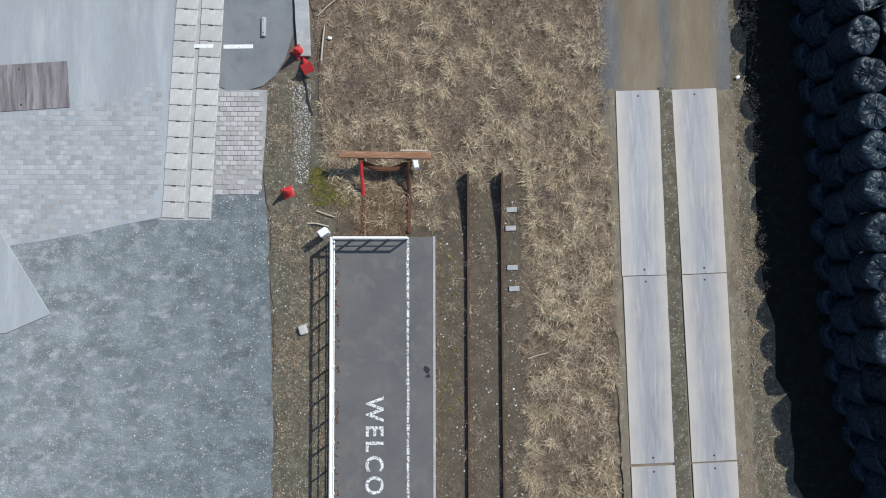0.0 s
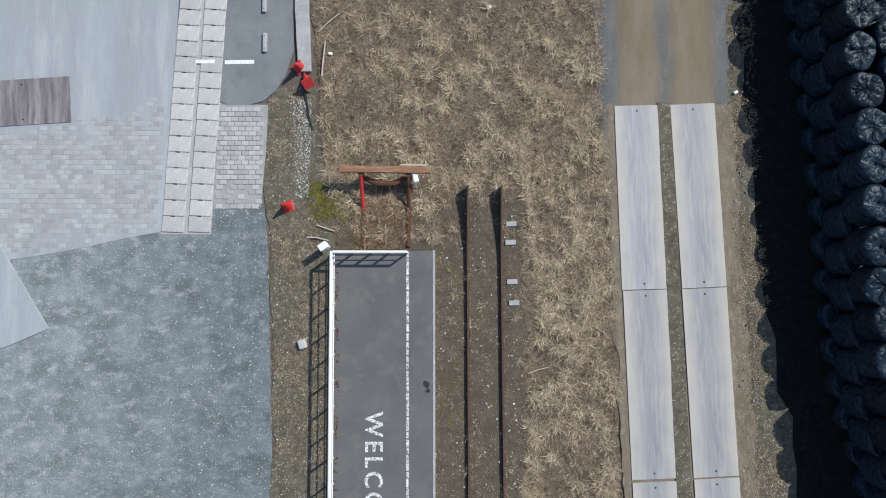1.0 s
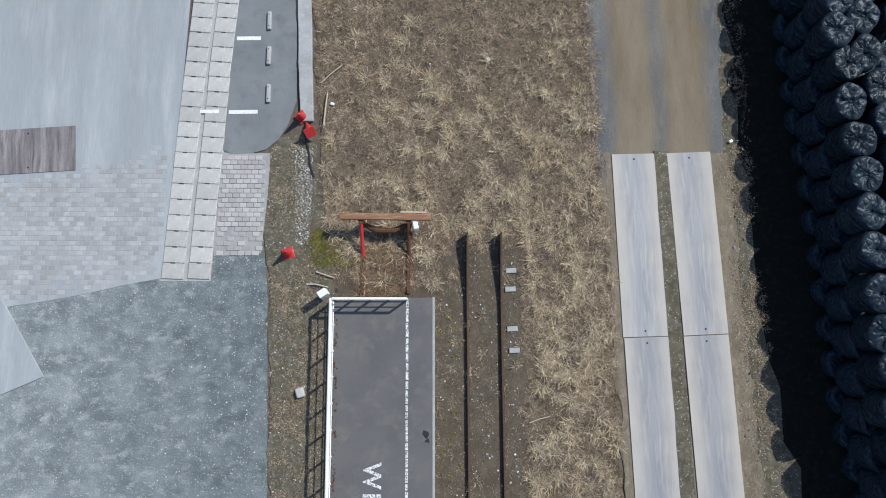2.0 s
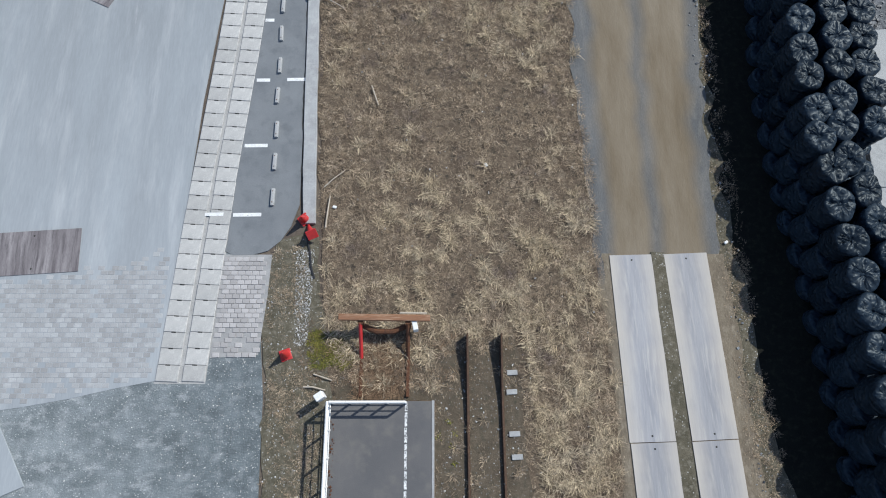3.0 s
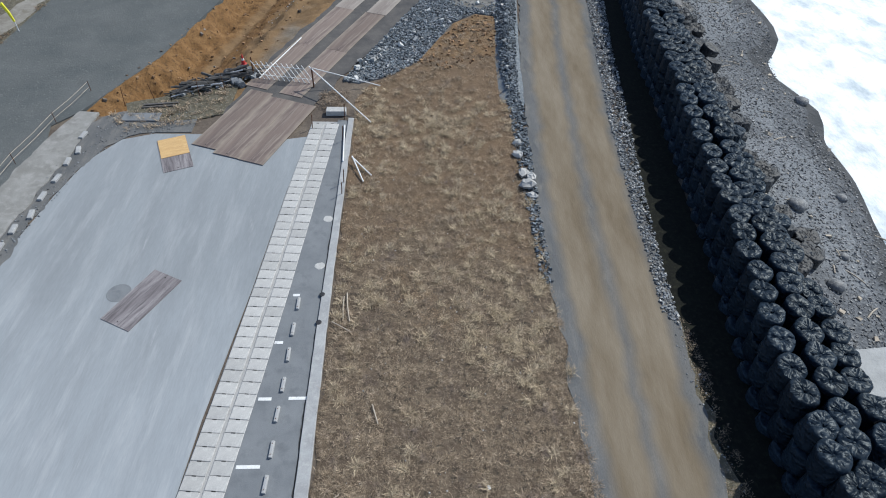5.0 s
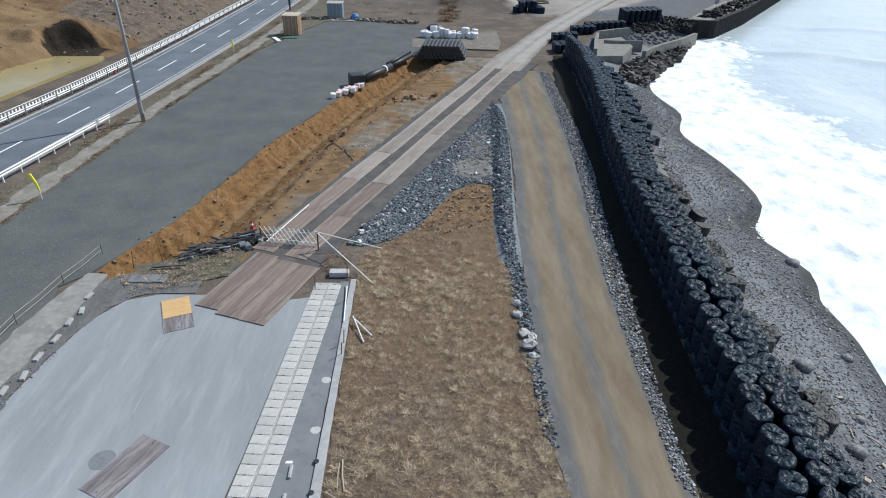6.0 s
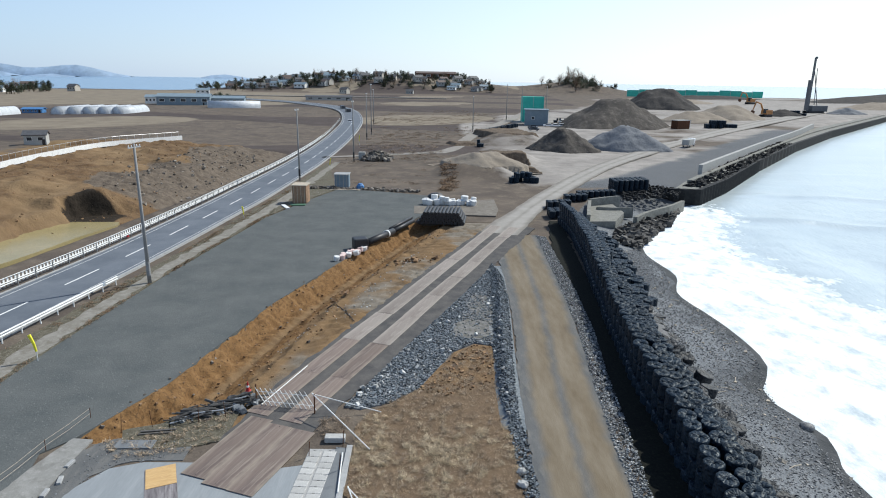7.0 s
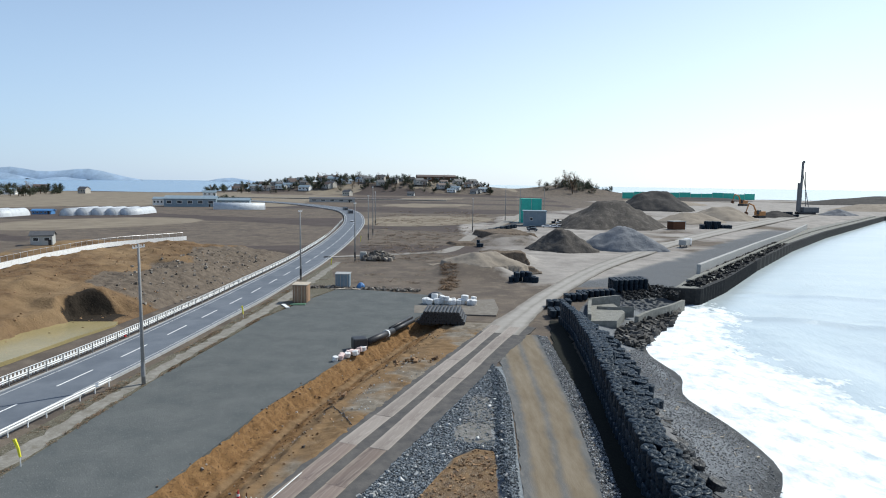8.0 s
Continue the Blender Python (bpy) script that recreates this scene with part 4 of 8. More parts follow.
BRUSH = by_island(material("dead_brush", [(0.16, 0.11, 0.075), (0.22, 0.16, 0.11)], 0.5, 0.95, 0.0, 0.1), (0.5, 0.5, 0.5), (1.6, 1.5, 1.4))


def blades(name, xy, radius, length, count, mat, label, category, seed=2, z=0.02, width=0.01, rise=(0.25, 0.9), scatter=1.0):
    """Tufts of bent blades: each tuft has count blades that fan out from its foot."""
    r = np.random.RandomState(seed)
    k = len(xy)
    foot = np.repeat(np.column_stack([xy, np.full(k, z) if np.isscalar(z) else z]), count, 0)
    size = np.repeat(np.asarray(length) * np.ones(k), count) * r.uniform(0.5, 1.15, k * count)
    lean = np.repeat(r.uniform(0, 6.28, k), count)
    a = np.where(r.rand(k * count) < 0.45, lean + r.normal(0, 0.7, k * count), r.uniform(0, 6.28, k * count))
    e = r.uniform(*rise, k * count)
    off = np.repeat(np.asarray(radius) * np.ones(k), count) * np.sqrt(r.rand(k * count)) * scatter
    b = r.uniform(0, 6.28, k * count)
    foot[:, 0] += off * np.cos(b)
    foot[:, 1] += off * np.sin(b)
    side = np.stack([-np.sin(a), np.cos(a), np.zeros_like(a)], 1) * (width * r.uniform(0.6, 1.5, k * count))[:, None]
    way = np.stack([np.cos(a) * np.cos(e), np.sin(a) * np.cos(e), np.sin(e)], 1) * size[:, None]
    mid = foot + way * 0.55
    tip = foot + way * np.array([1, 1, 0.75])
    tip[:, 2] = np.maximum(tip[:, 2], foot[:, 2] + 0.01)
    v = np.stack([foot, mid + side, tip, mid - side], 1)
    f = (np.array([(0, 1, 2, 3)])[None] + (np.arange(k * count) * 4)[:, None, None]).reshape(-1, 4)
    me = bpy.data.meshes.new(name)
    me.from_pydata(v.reshape(-1, 3).tolist(), [], f.tolist())
    me.materials.append(mat)
    return tagged(new(name, me), label, category, kind="stuff")


def scatter(poly, per_m2, seed, patch=None):
    """Chance points in a polygon; patch(x, y) in 0..1 thins them."""
    r = np.random.RandomState(seed)
    p = np.array(poly)
    lo, hi = p.min(0), p.max(0)
    q = r.uniform(lo, hi, (int(np.prod(hi - lo) * per_m2), 2))
    keep = inside(poly, q[:, 0], q[:, 1])
    if patch is not None:
        keep &= r.rand(len(q)) < patch(q[:, 0], q[:, 1])
    return q[keep]


solo("rail_bed", ribbon([(0.15, -16), (0.15, -6), (0.1, 1.2), (0.6, 2.9)], [(3.1, -16), (3.0, -6), (2.9, 1.2), (2.6, 2.9)], -0.1, 0.027, 60, 3, 0.12), material("railbed_dirt", [(0.085, 0.068, 0.05), (0.12, 0.098, 0.072), (0.065, 0.06, 0.045)], 0.5, 0.95, 0.8, 0.025, speckle=((0.2, 0.19, 0.18), 0.05, 0.14)), "dark dirt and stones between the cut rails", "rail bed", "structure")
solo("buffer_bed", ribbon([(-2.9, 0.9), (-2.9, 2), (-2.5, 3.3)], [(0.3, 0.9), (0.5, 2), (0.0, 3.3)], -0.1, 0.026, 20, 3, 0.15), bpy.data.materials["railbed_dirt"], "dark earth round the buffer stop", "earth", "structure")
FIELD = [(-2.6, -14), (0.05, -14), (0.2, 1.2), (-3.2, 1.4), (-3.75, 7), (-4.0, 12), (-4.2, 18), (-4.4, 24), (-4.6, 33), (-4.0, 34.3), (-1, 37.5), (0.9, 41), (2.0, 43.6), (4.2, 43.6), (4.3, 33), (4.75, 24), (5.15, 18), (5.4, 12), (5.62, 7), (5.85, 2), (6.05, -14)]
RAILBED = [(0.3, -14), (0.3, 2.2), (3.0, 2.6), (2.9, -14)]
def in_field(x, y):
    """How thick the grass stands: hummocks about a metre across, worn thin in broad patches."""
    broad = ripple(x * 0.45, y * 0.3, 32, 3)
    hummock = ripple(x * 3.2, y * 3.2, 31, 3)
    bare = inside(RAILBED, x, y) | ((x < 0.3) & (y < 1)) | ((np.abs(x - 3.3) < 0.9) & (y < -1) & (ripple(x, y, 30) > -0.2))
    return np.where(bare, 0.1, np.clip(0.45 + 0.22 * broad + 0.55 * hummock, 0.05, 1))
big = scatter(FIELD, 14, 41, in_field)
blades("straw_tufts", big, 0.09, 0.3, 24, BLADE, "pale dry straw tufts over the field", "grass", 42, width=0.005, rise=(0.2, 1.1))
small = scatter(FIELD, 165, 43, lambda x, y: np.clip(in_field(x, y) + 0.1, 0, 1) * np.where(inside(RAILBED, x, y), 0.3, 1))
ruddy = small[:, 1] > 20 + 5 * ripple(small[:, 0], small[:, 1], 26)
blades("dry_grass", small[~ruddy], 0.11, 0.15, 9, BLADE, "short dead grass over the field", "grass", 44, width=0.0036, rise=(0.1, 0.7))
blades("dry_grass", small[ruddy], 0.11, 0.15, 9, RUDDYBLADE, "short ruddy dead grass over the field", "grass", 60, width=0.0038, rise=(0.1, 0.7))
rank = [(2.9, -14), (2.9, 2.5), (2.0, 4.5), (3.0, 7.5), (5.5, 8), (5.75, 2), (5.95, -14)]
gold = np.concatenate([scatter(FIELD, 3.4, 57, lambda x, y: np.clip(0.42 + 0.8 * ripple(x * 0.55, y * 0.4, 35), 0.03, 1)), scatter(rank, 5, 58, lambda x, y: np.clip(0.5 + 0.6 * ripple(x * 2.2, y * 2.2, 36), 0.05, 1))])
gold = gold[(gold[:, 1] < 34) & ~inside(RAILBED, gold[:, 0], gold[:, 1]) & ~((gold[:, 0] < 0.3) & (gold[:, 1] < 1))]
blades("straw_tussocks", gold, 0.14, 0.4, 80, GOLDBLADE, "tall pale tussocks of dead grass in the field", "grass", 59, width=0.0052, rise=(0.1, 1.0))
sh_ = scatter([(10.0, -12), (11.6, -12), (10.7, 3), (10.5, 16), (10.1, 16), (9.8, 8), (9.75, 3)], 110, 55, lambda x, y: np.clip(0.45 + 0.5 * ripple(x * 2, y * 1.5, 34), 0.05, 1))
blades("shoulder_weeds", sh_, 0.1, 0.13, 9, BLADE, "thin dry weeds on the road shoulder", "weeds", 56, width=0.0042)
def in_verge(x, y):
    return np.clip(0.25 + 0.5 * ripple(x * 1.6, y * 1.6, 33), 0.05, 1)
vg = scatter([(-5.0, -14), (-5.1, 1), (-5.4, 4), (-5.2, 5.8), (-4.2, 6), (-3.9, 3), (-3.4, 0.8), (-3.4, -14)], 190, 45, in_verge)
blades("verge_grass", vg, 0.1, 0.13, 10, BLADE, "thin dry grass on the gravel verge", "grass", 46, width=0.004)
rw = np.concatenate([scatter([(-32.9, 30), (-31.3, 54), (-30.0, 70), (-28.8, 88), (-27.5, 112), (-26.4, 112), (-27.7, 88), (-29.2, 70), (-30.3, 54), (-31.7, 30)], 16, 85, lambda x, y: np.clip(0.4 + 0.7 * ripple(x * 0.7, y * 0.35, 61), 0.03, 1)),
                     scatter([(-29.7, 30), (-28.7, 54), (-27.6, 70), (-26.0, 88), (-22.9, 100), (-22.5, 100), (-25.3, 88), (-27.0, 70), (-28.1, 58), (-29.0, 36)], 22, 86, lambda x, y: np.clip(0.35 + 0.7 * ripple(x * 0.8, y * 0.5, 62), 0.03, 1))])
blades("roadside_weeds", rw, 0.2, 0.28, 14, BRUSH, "dry brown weeds along the footpath and yard edge", "weeds", 87, z=0.045, width=0.012)
gw = scatter([(-3.9, 1.9), (-2.5, 1.9), (-2.4, 2.9), (-3.9, 3.1)], 110, 47)
blades("green_weeds", gw, 0.08, 0.12, 24, GREENBLADE, "mossy green weeds beside the buffer stop", "weeds", 48, width=0.007)
gw = scatter([(0.2, -6), (1.0, -6), (0.9, 0.6), (0.2, 0.6)], 9, 49, in_verge)
blades("green_weeds", gw, 0.08, 0.12, 12, GREENBLADE, "green weeds along the platform edge", "weeds", 50, width=0.012)
br = scatter([(-2.3, 1.0), (-0.9, 1.0), (-0.8, 2.9), (-2.3, 2.6)], 130, 51)
blades("dead_brush", br, 0.1, 0.4, 10, BRUSH, "heap of dead brown stalks inside the buffer stop", "brush", 52, width=0.0055, rise=(0.05, 0.6))
br = scatter([(-4.2, 1.2), (0.9, 1.2), (0.9, 3.3), (-4.2, 3.3)], 9, 53)
blades("dead_brush", br, 0.1, 0.3, 10, BRUSH, "dead brown stalks round the buffer stop", "brush", 54, width=0.0055, rise=(0.05, 0.6))

def ring_stones(name, poly, per_m2, lo, hi, mat, label, seed, z=0.02, patch=None):
    q = scatter(poly, per_m2, seed, patch)
    r = np.random.RandomState(seed)
    zz = np.full(len(q), z) if np.isscalar(z) else z(q[:, 0], q[:, 1])
    return stones(name, np.column_stack([q, zz]), lo + (hi - lo) * r.rand(len(q)) ** 2.5, mat, label, "stones", seed)


CHIP = by_island(material("pale_chippings", [(0.4, 0.4, 0.39), (0.5, 0.49, 0.47)], 0.3, 0.9, 0.1, 0.02), (0.5, 0.5, 0.5), (1.4, 1.4, 1.4))
ring_stones("loose_chippings", RAILBED, 13, 0.02, 0.06, CHIP, "pale chippings between the rails", 61, 0.022)
ring_stones("loose_chippings", [(-5.1, -12), (-5.2, 1), (-5.6, 4), (-7.1, 3), (-8.9, 1.2), (-14, 0.3), (-14, -9), (-8, -12)], 80, 0.011, 0.036, CHIP, "pale pebbles on the grit apron", 62, 0.008,
            lambda x, y: np.clip(1.05 - (-5.1 - x) * 0.24 + 0.25 * ripple(x, y, 28), 0.12, 1))
ring_stones("loose_chippings", [(-5.0, -12), (-5.2, 1), (-5.4, 5.6), (-4.0, 5.9), (-3.6, 2), (-3.4, -12)], 12, 0.015, 0.05, CHIP, "pale chips along the verge", 63, 0.016)
ring_stones("loose_chippings", [(-4.4, 2.6), (-3.95, 2.6), (-3.9, 5.8), (-4.5, 5.8)], 800, 0.01, 0.045, CHIP, "line of white crushed stone on the verge", 64, 0.016)
ring_stones("loose_chippings", [(3, -14), (6.0, -14), (5.5, 7), (5.1, 30), (-4, 30), (-3.6, 7), (3, 3)], 1.3, 0.02, 0.06, CHIP, "scattered pale pebbles in the dry field", 65, 0.03)

# crushed rock triangle and rubble lines along the haul road
TRI = [(-4.7, 34.6), (-5.75, 34.9), (-4.6, 38.0), (-2.2, 44.4), (0.4, 50.8), (4.9, 62.6), (6.0, 66.5), (6.75, 60), (6.7, 56.5), (6.1, 47.6), (5.65, 42.1), (5.3, 37.6), (5.1, 34), (5.05, 31.2), (4.55, 31.2), (4.15, 36), (4.25, 41), (4.3, 44.4), (2.9, 44.9), (1.2, 43.2), (0.1, 40.4), (-1.1, 37.5), (-2.9, 35.5)]
CRUSHED = by_island(material("crushed_rock", [(0.08, 0.093, 0.108), (0.13, 0.145, 0.16), (0.2, 0.21, 0.22)], 0.3, 0.85, 0.3, 0.02), (0.3, 0.3, 0.3), (2.1, 2.1, 2.05))
solo("rubble_bed", Shape().prism(TRI, -0.1, 0.05), STONE, "bed of crushed grey rock", "rubble", "structure")
BERM = [(4.7, 33), (4.75, 38), (5.05, 43), (5.6, 51), (6.05, 59), (6.2, 65)]
def berm_height(x, y):
    """A low ridge of rock tipped along the haul road."""
    xc = np.interp(y, [p[1] for p in BERM], [p[0] for p in BERM])
    return 0.05 + 0.62 * np.clip(1 - np.abs(x - xc) / 0.75, 0, 1) * smooth((y - 32) / 3) * smooth((66 - y) / 4) * (0.8 + 0.25 * ripple(x, y * 0.8, 39))


GY, GX = np.meshgrid(np.arange(32.5, 66.1, 0.35), np.linspace(-0.85, 0.85, 11), indexing="ij")
GX = GX + np.interp(GY, [p[1] for p in BERM], [p[0] for p in BERM])
tagged(sheet_mesh("rock_berm", GX, GY, berm_height(GX, GY) - 0.04, CRUSHED, []), "low ridge of dark crushed rock along the haul road", "berm", kind="structure")
SILT = [(1.2, 48.6), (2.6, 49.6), (4.5, 49.4), (4.75, 46.6), (3.2, 45.6), (1.5, 46.2)]
solo("silt_patch", ribbon([(1.3, 46.2), (1.2, 47.5), (2.0, 49.6), (2.6, 52.5), (3.4, 56)], [(4.5, 45.2), (4.6, 47.5), (4.7, 50), (4.8, 53), (4.9, 56)], -0.05, 0.075, 40, 3, 0.35), material("grey_silt", [(0.2, 0.195, 0.185), (0.13, 0.122, 0.105), (0.27, 0.262, 0.25)], 0.7, 0.95, 0.6, 0.03, speckle=((0.07, 0.075, 0.08), 0.14, 0.4)), "pale grey silt washed over crushed rock", "silt", "structure")
ring_stones("crushed_rock", TRI, 165, 0.035, 0.15, CRUSHED, "loose crushed blue-grey rock", 66, berm_height, lambda x, y: np.where(inside(SILT, x, y), 0.12, np.where((y > 49) & (y < 57) & (x < 4.8) & (x > 2.2), 0.55, 1.0)))
ring_stones("loose_chippings", TRI, 3.5, 0.06, 0.3, CHIP, "pale broken lumps among the crushed rock", 73, lambda x, y: berm_height(x, y) + 0.05, lambda x, y: np.where((x < 1.5) & (y < 45), 1.0, 0.25))
ring_stones("crushed_rock", [(4.75, 18), (5.2, 18), (5.25, 33), (4.3, 33), (4.45, 26)], 130, 0.04, 0.16, CRUSHED, "dark broken stone along the road edge", 67, 0.04)
RUBBLE_LINE = [(9.6, 16.5), (10.15, 15.5), (10.35, 20), (10.65, 24), (11.3, 30.8), (12.05, 39.5), (13.0, 47.8), (13.6, 58), (14.1, 79), (12.9, 80), (12.3, 60), (11.7, 47.8), (10.85, 39.5), (10.15, 31), (9.85, 24)]
ring_stones("crushed_rock", RUBBLE_LINE, 150, 0.03, 0.13, STONE, "grey rubble line beside the haul road", 68, 0.03)
ring_stones("loose_chippings", RUBBLE_LINE, 34, 0.03, 0.12, CHIP, "pale chips among the rubble line", 72, 0.05)
ring_stones("crushed_rock", [(9.9, -12), (10.6, -12), (10.3, 16), (9.7, 16)], 12, 0.02, 0.08, STONE, "small stones on the road shoulder", 69, 0.03)
def boulder(x, y, s, seed):
    r = random.Random(seed)
    sh = Shape().lathe((0, 0, 0), [(0.3 * s, 0), (0.52 * s, 0.12 * s), (0.5 * s, 0.3 * s), (0.28 * s, 0.42 * s)], 7)
    sh.v = [(a * (1 + r.uniform(-0.3, 0.3)), b * (0.7 + r.uniform(-0.2, 0.2)), c * (1 + r.uniform(-0.2, 0.2))) for a, b, c in sh.v]
    ob = solo("boulder", sh, CONCRETE, "pale angular boulder beside the haul road", "boulder", group="boulders by the road")
    ob.matrix_world = pose(x, y, 0.03, 0, 0, r.uniform(0, 360))
for i, (x, y, s) in enumerate(((4.62, 25.6, 0.7), (4.75, 24.6, 0.9), (4.5, 27.2, 0.6), (5.0, 25.3, 0.6), (4.9, 23.8, 0.55), (4.55, 28.4, 0.5))):
    boulder(x, y, s, i)
beach_poly = [(17.5, -10), (22, -10), (23.2, 20), (24.6, 30), (24.6, 40), (27, 48), (27.2, 57), (26, 64), (28, 75), (27, 82), (23.5, 78), (20.5, 62), (19, 45), (17.6, 30), (17, 18)]
ring_stones("beach_stones", beach_poly, 62, 0.025, 0.13, BEACHSTONE, "dark shingle and pale cobbles on the beach", 70, lambda x, y: ground_height(x, y) - 0.01)
ring_stones("driftwood_bits", beach_poly, 0.35, 0.05, 0.3, PALEWOOD, "bleached driftwood scraps on the shingle", 71, lambda x, y: ground_height(x, y))

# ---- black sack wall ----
# Near-black colour painted along the sack wall's foot deepens its cast shadow.
WALL_SHADE = material("damp_dark_earth", [(0.009, 0.0095, 0.0085), (0.013, 0.014, 0.0115), (0.024, 0.025, 0.017)], 0.5, 0.95, 0.6, 0.03)
solo("damp_strip", ribbon([(13.0, -12), (11.75, -6), (11.05, -2.2), (10.75, 0.3), (10.4, 4.6), (10.2, 7), (10.15, 12), (10.2, 19.3), (10.75, 28), (11.3, 36), (12.1, 46), (13.2, 60), (14.3, 76), (16.2, 89)], [(15, -12), (13.8, -6), (13.1, -2.2), (12.8, 0.3), (12.5, 4.6), (12.2, 7), (12.1, 12), (12.5, 19.3), (13, 28), (13.5, 36), (14.4, 46), (15.6, 60), (16.8, 76), (18, 89)], -0.1, 0.014, 120, 2, 0.2), WALL_SHADE, "strip of earth coloured near black as the sack wall's shade", "earth", "structure")
WALL_EDGE = spline([(14.6, -11), (13.4, -6), (12.9, -3.85), (12.64, -0.7), (12.44, 1.4), (12.3, 3.2), (12.16, 4.8), (11.96, 6.8), (11.86, 8.5), (11.82, 11), (11.86, 12.8), (11.97, 14.2), (12.12, 16.2), (12.4, 18.7), (12.65, 21.5), (12.85, 24.5), (13.0, 28), (13.3, 32.2), (13.4, 36.2), (13.6, 40.2), (14.1, 45.3), (14.8, 52.2), (15.4, 58), (16.5, 67), (17.5, 79.5), (17.3, 88)], 0.1)
WS = np.concatenate([[0], np.cumsum(np.linalg.norm(np.diff(WALL_EDGE, axis=0), axis=1))])
def on_wall(s, off):
    """A place s metres along the wall and off metres seaward of its landward edge."""
    x, y = np.interp(s, WS, WALL_EDGE[:, 0]), np.interp(s, WS, WALL_EDGE[:, 1])
    x2, y2 = np.interp(s + 0.5, WS, WALL_EDGE[:, 0]), np.interp(s + 0.5, WS, WALL_EDGE[:, 1])
    d = Vector((x2 - x, y2 - y)).normalized() if s + 0.5 < WS[-1] else Vector((0, 1))
    return x + d.y * off, y - d.x * off


def wall_lift(y):
    """Wall's lift over a sunk course, growing along it, fitted to the camera's view."""
    return 0.35 + 0.4 * float(smooth((y - 22) / 24)) + 0.15 * float(smooth((y - 50) / 15))


def step_down(y):
    """The seaward row lies lower where the wall runs on along the beach."""
    return 0.25 + 0.65 * float(smooth((y - 13) / 12)) + 0.5 * float(smooth((y - 36) / 16))


def mid_step(y):
    """The middle row settles a little with it."""
    return 0.3 * float(smooth((y - 24) / 14)) + 0.4 * float(smooth((y - 36) / 16))


def sack_shape(seed, sandy=False, n=40):
    r = random.Random(seed)
    sh = Shape()
    prof = [(0.42, 0.0), (0.5, 0.05), (0.535, 0.2), (0.54, 0.38), (0.54, 0.56), (0.543, 0.72), (0.55, 0.88), (0.55, 0.97), (0.538, 1.02), (0.5, 1.05), (0.42, 1.062), (0.33, 1.066), (0.23, 1.064), (0.14, 1.05), (0.07, 1.01), (0.03, 0.98)]
    ph = [r.uniform(0, 6.28) for _ in range(8)]
    # pleats drawn in from the rim towards the tied mouth, each over a stretch of its own
    pleat = [(r.uniform(0.02, 0.065), r.uniform(0.05, 0.3), r.uniform(0.25, 0.54)) if r.random() < 0.42 else (r.uniform(-0.012, 0.006), 0.0, 0.5) for _ in range(n)]
    verts = []
    for i, (rad, z) in enumerate(prof):
        for j in range(n):
            sink, near, far_ = pleat[j]
            a = 2 * math.pi * j / n
            sq = 1 + 0.03 * math.cos(4 * a + ph[0]) * (0.4 + z)
            fold = 0.004 * math.sin(7 * a + ph[1] + 2.5 * z) + 0.016 * math.sin(2 * a + ph[2] - 4 * z) + r.uniform(-0.012, 0.012)
            top = (0.012 * math.sin(3 * a + ph[3]) + 0.01 * math.sin(8 * a + ph[4]) + r.uniform(-0.02, 0.02)) * (1 if z > 0.98 else 0.15 * (z > 0.3))
            rr = rad * sq + fold * (rad > 0.1)
            drop = sink if z > 0.96 and near < rad < far_ else 0
            verts.append((rr * math.cos(a), rr * math.sin(a), max(0, z * r.uniform(0.995, 1.005) + 0.6 * top * min(1, rad * 3) - drop)))
    k = len(prof)
    faces = [(i * n + j, i * n + (j + 1) % n, (i + 1) * n + (j + 1) % n, (i + 1) * n + j) for i in range(k - 1) for j in range(n)]
    faces += [tuple(range(n))[::-1], tuple((k - 1) * n + j for j in range(n))]
    # wall sacks are pressed together along the row; those on the beach have slumped
    sx, sy, sz = (1.16, 1.04, 0.72) if sandy else (0.9, 1.03, 1.06)
    return sh.add([(x * sx, y * sy, z * sz) for x, y, z in verts], faces)


def make_sack(seed, mat, label, sandy=False):
    sack = thing("sandbag", (0, 0, 0), label, "sandbag", "sack wall")
    part("body", sack_shape(seed, sandy), mat, sack, smooth=True)
    r = random.Random(seed + 90)
    neck = Shape().tube([(0, 0, 1.0), (0.02, 0.01, 1.09), (0.09, 0.04, 1.12), (0.17, 0.08, 1.1)], 0.05, 7, 0.025)
    neck.v = [(a + r.uniform(-0.015, 0.015), b + r.uniform(-0.015, 0.015), c + r.uniform(-0.01, 0.01)) for a, b, c in neck.v]
    part("tied_neck", neck, mat, sack, "gathered and tied neck")
    for s in (-1, 1):
        a = r.uniform(-0.4, 0.4) + (0 if s > 0 else math.pi)
        c, d = math.cos(a), math.sin(a)
        part("lifting_strap", Shape().tube([(0.5 * c - 0.12 * d, 0.5 * d + 0.12 * c, 0.93), (0.4 * c - 0.08 * d, 0.4 * d + 0.08 * c, 1.075), (0.24 * c, 0.24 * d, 1.095), (0.4 * c + 0.08 * d, 0.4 * d - 0.08 * c, 1.075), (0.5 * c + 0.12 * d, 0.5 * d - 0.12 * c, 0.93)], 0.012, 5), mat, sack)
    return sack


SACKS = [make_sack(i, BAG, "bulging black woven sack with a tied top, in a stack") for i in range(8)]
SANDY_SACKS = [make_sack(20 + i, BAG_SANDY, "sand-caked black sack sunk into the beach", True) for i in range(5)]
first_used = set()
def put_sack(pool, k, m):
    if (id(pool), k) in first_used:
        return copy_thing(pool[k], m)
    first_used.add((id(pool), k))
    pool[k].matrix_world = m
    return pool[k]


rb = random.Random(5)
rest = Shape()
rest_shapes = [sack_shape(50 + i, n=20) for i in range(3)]
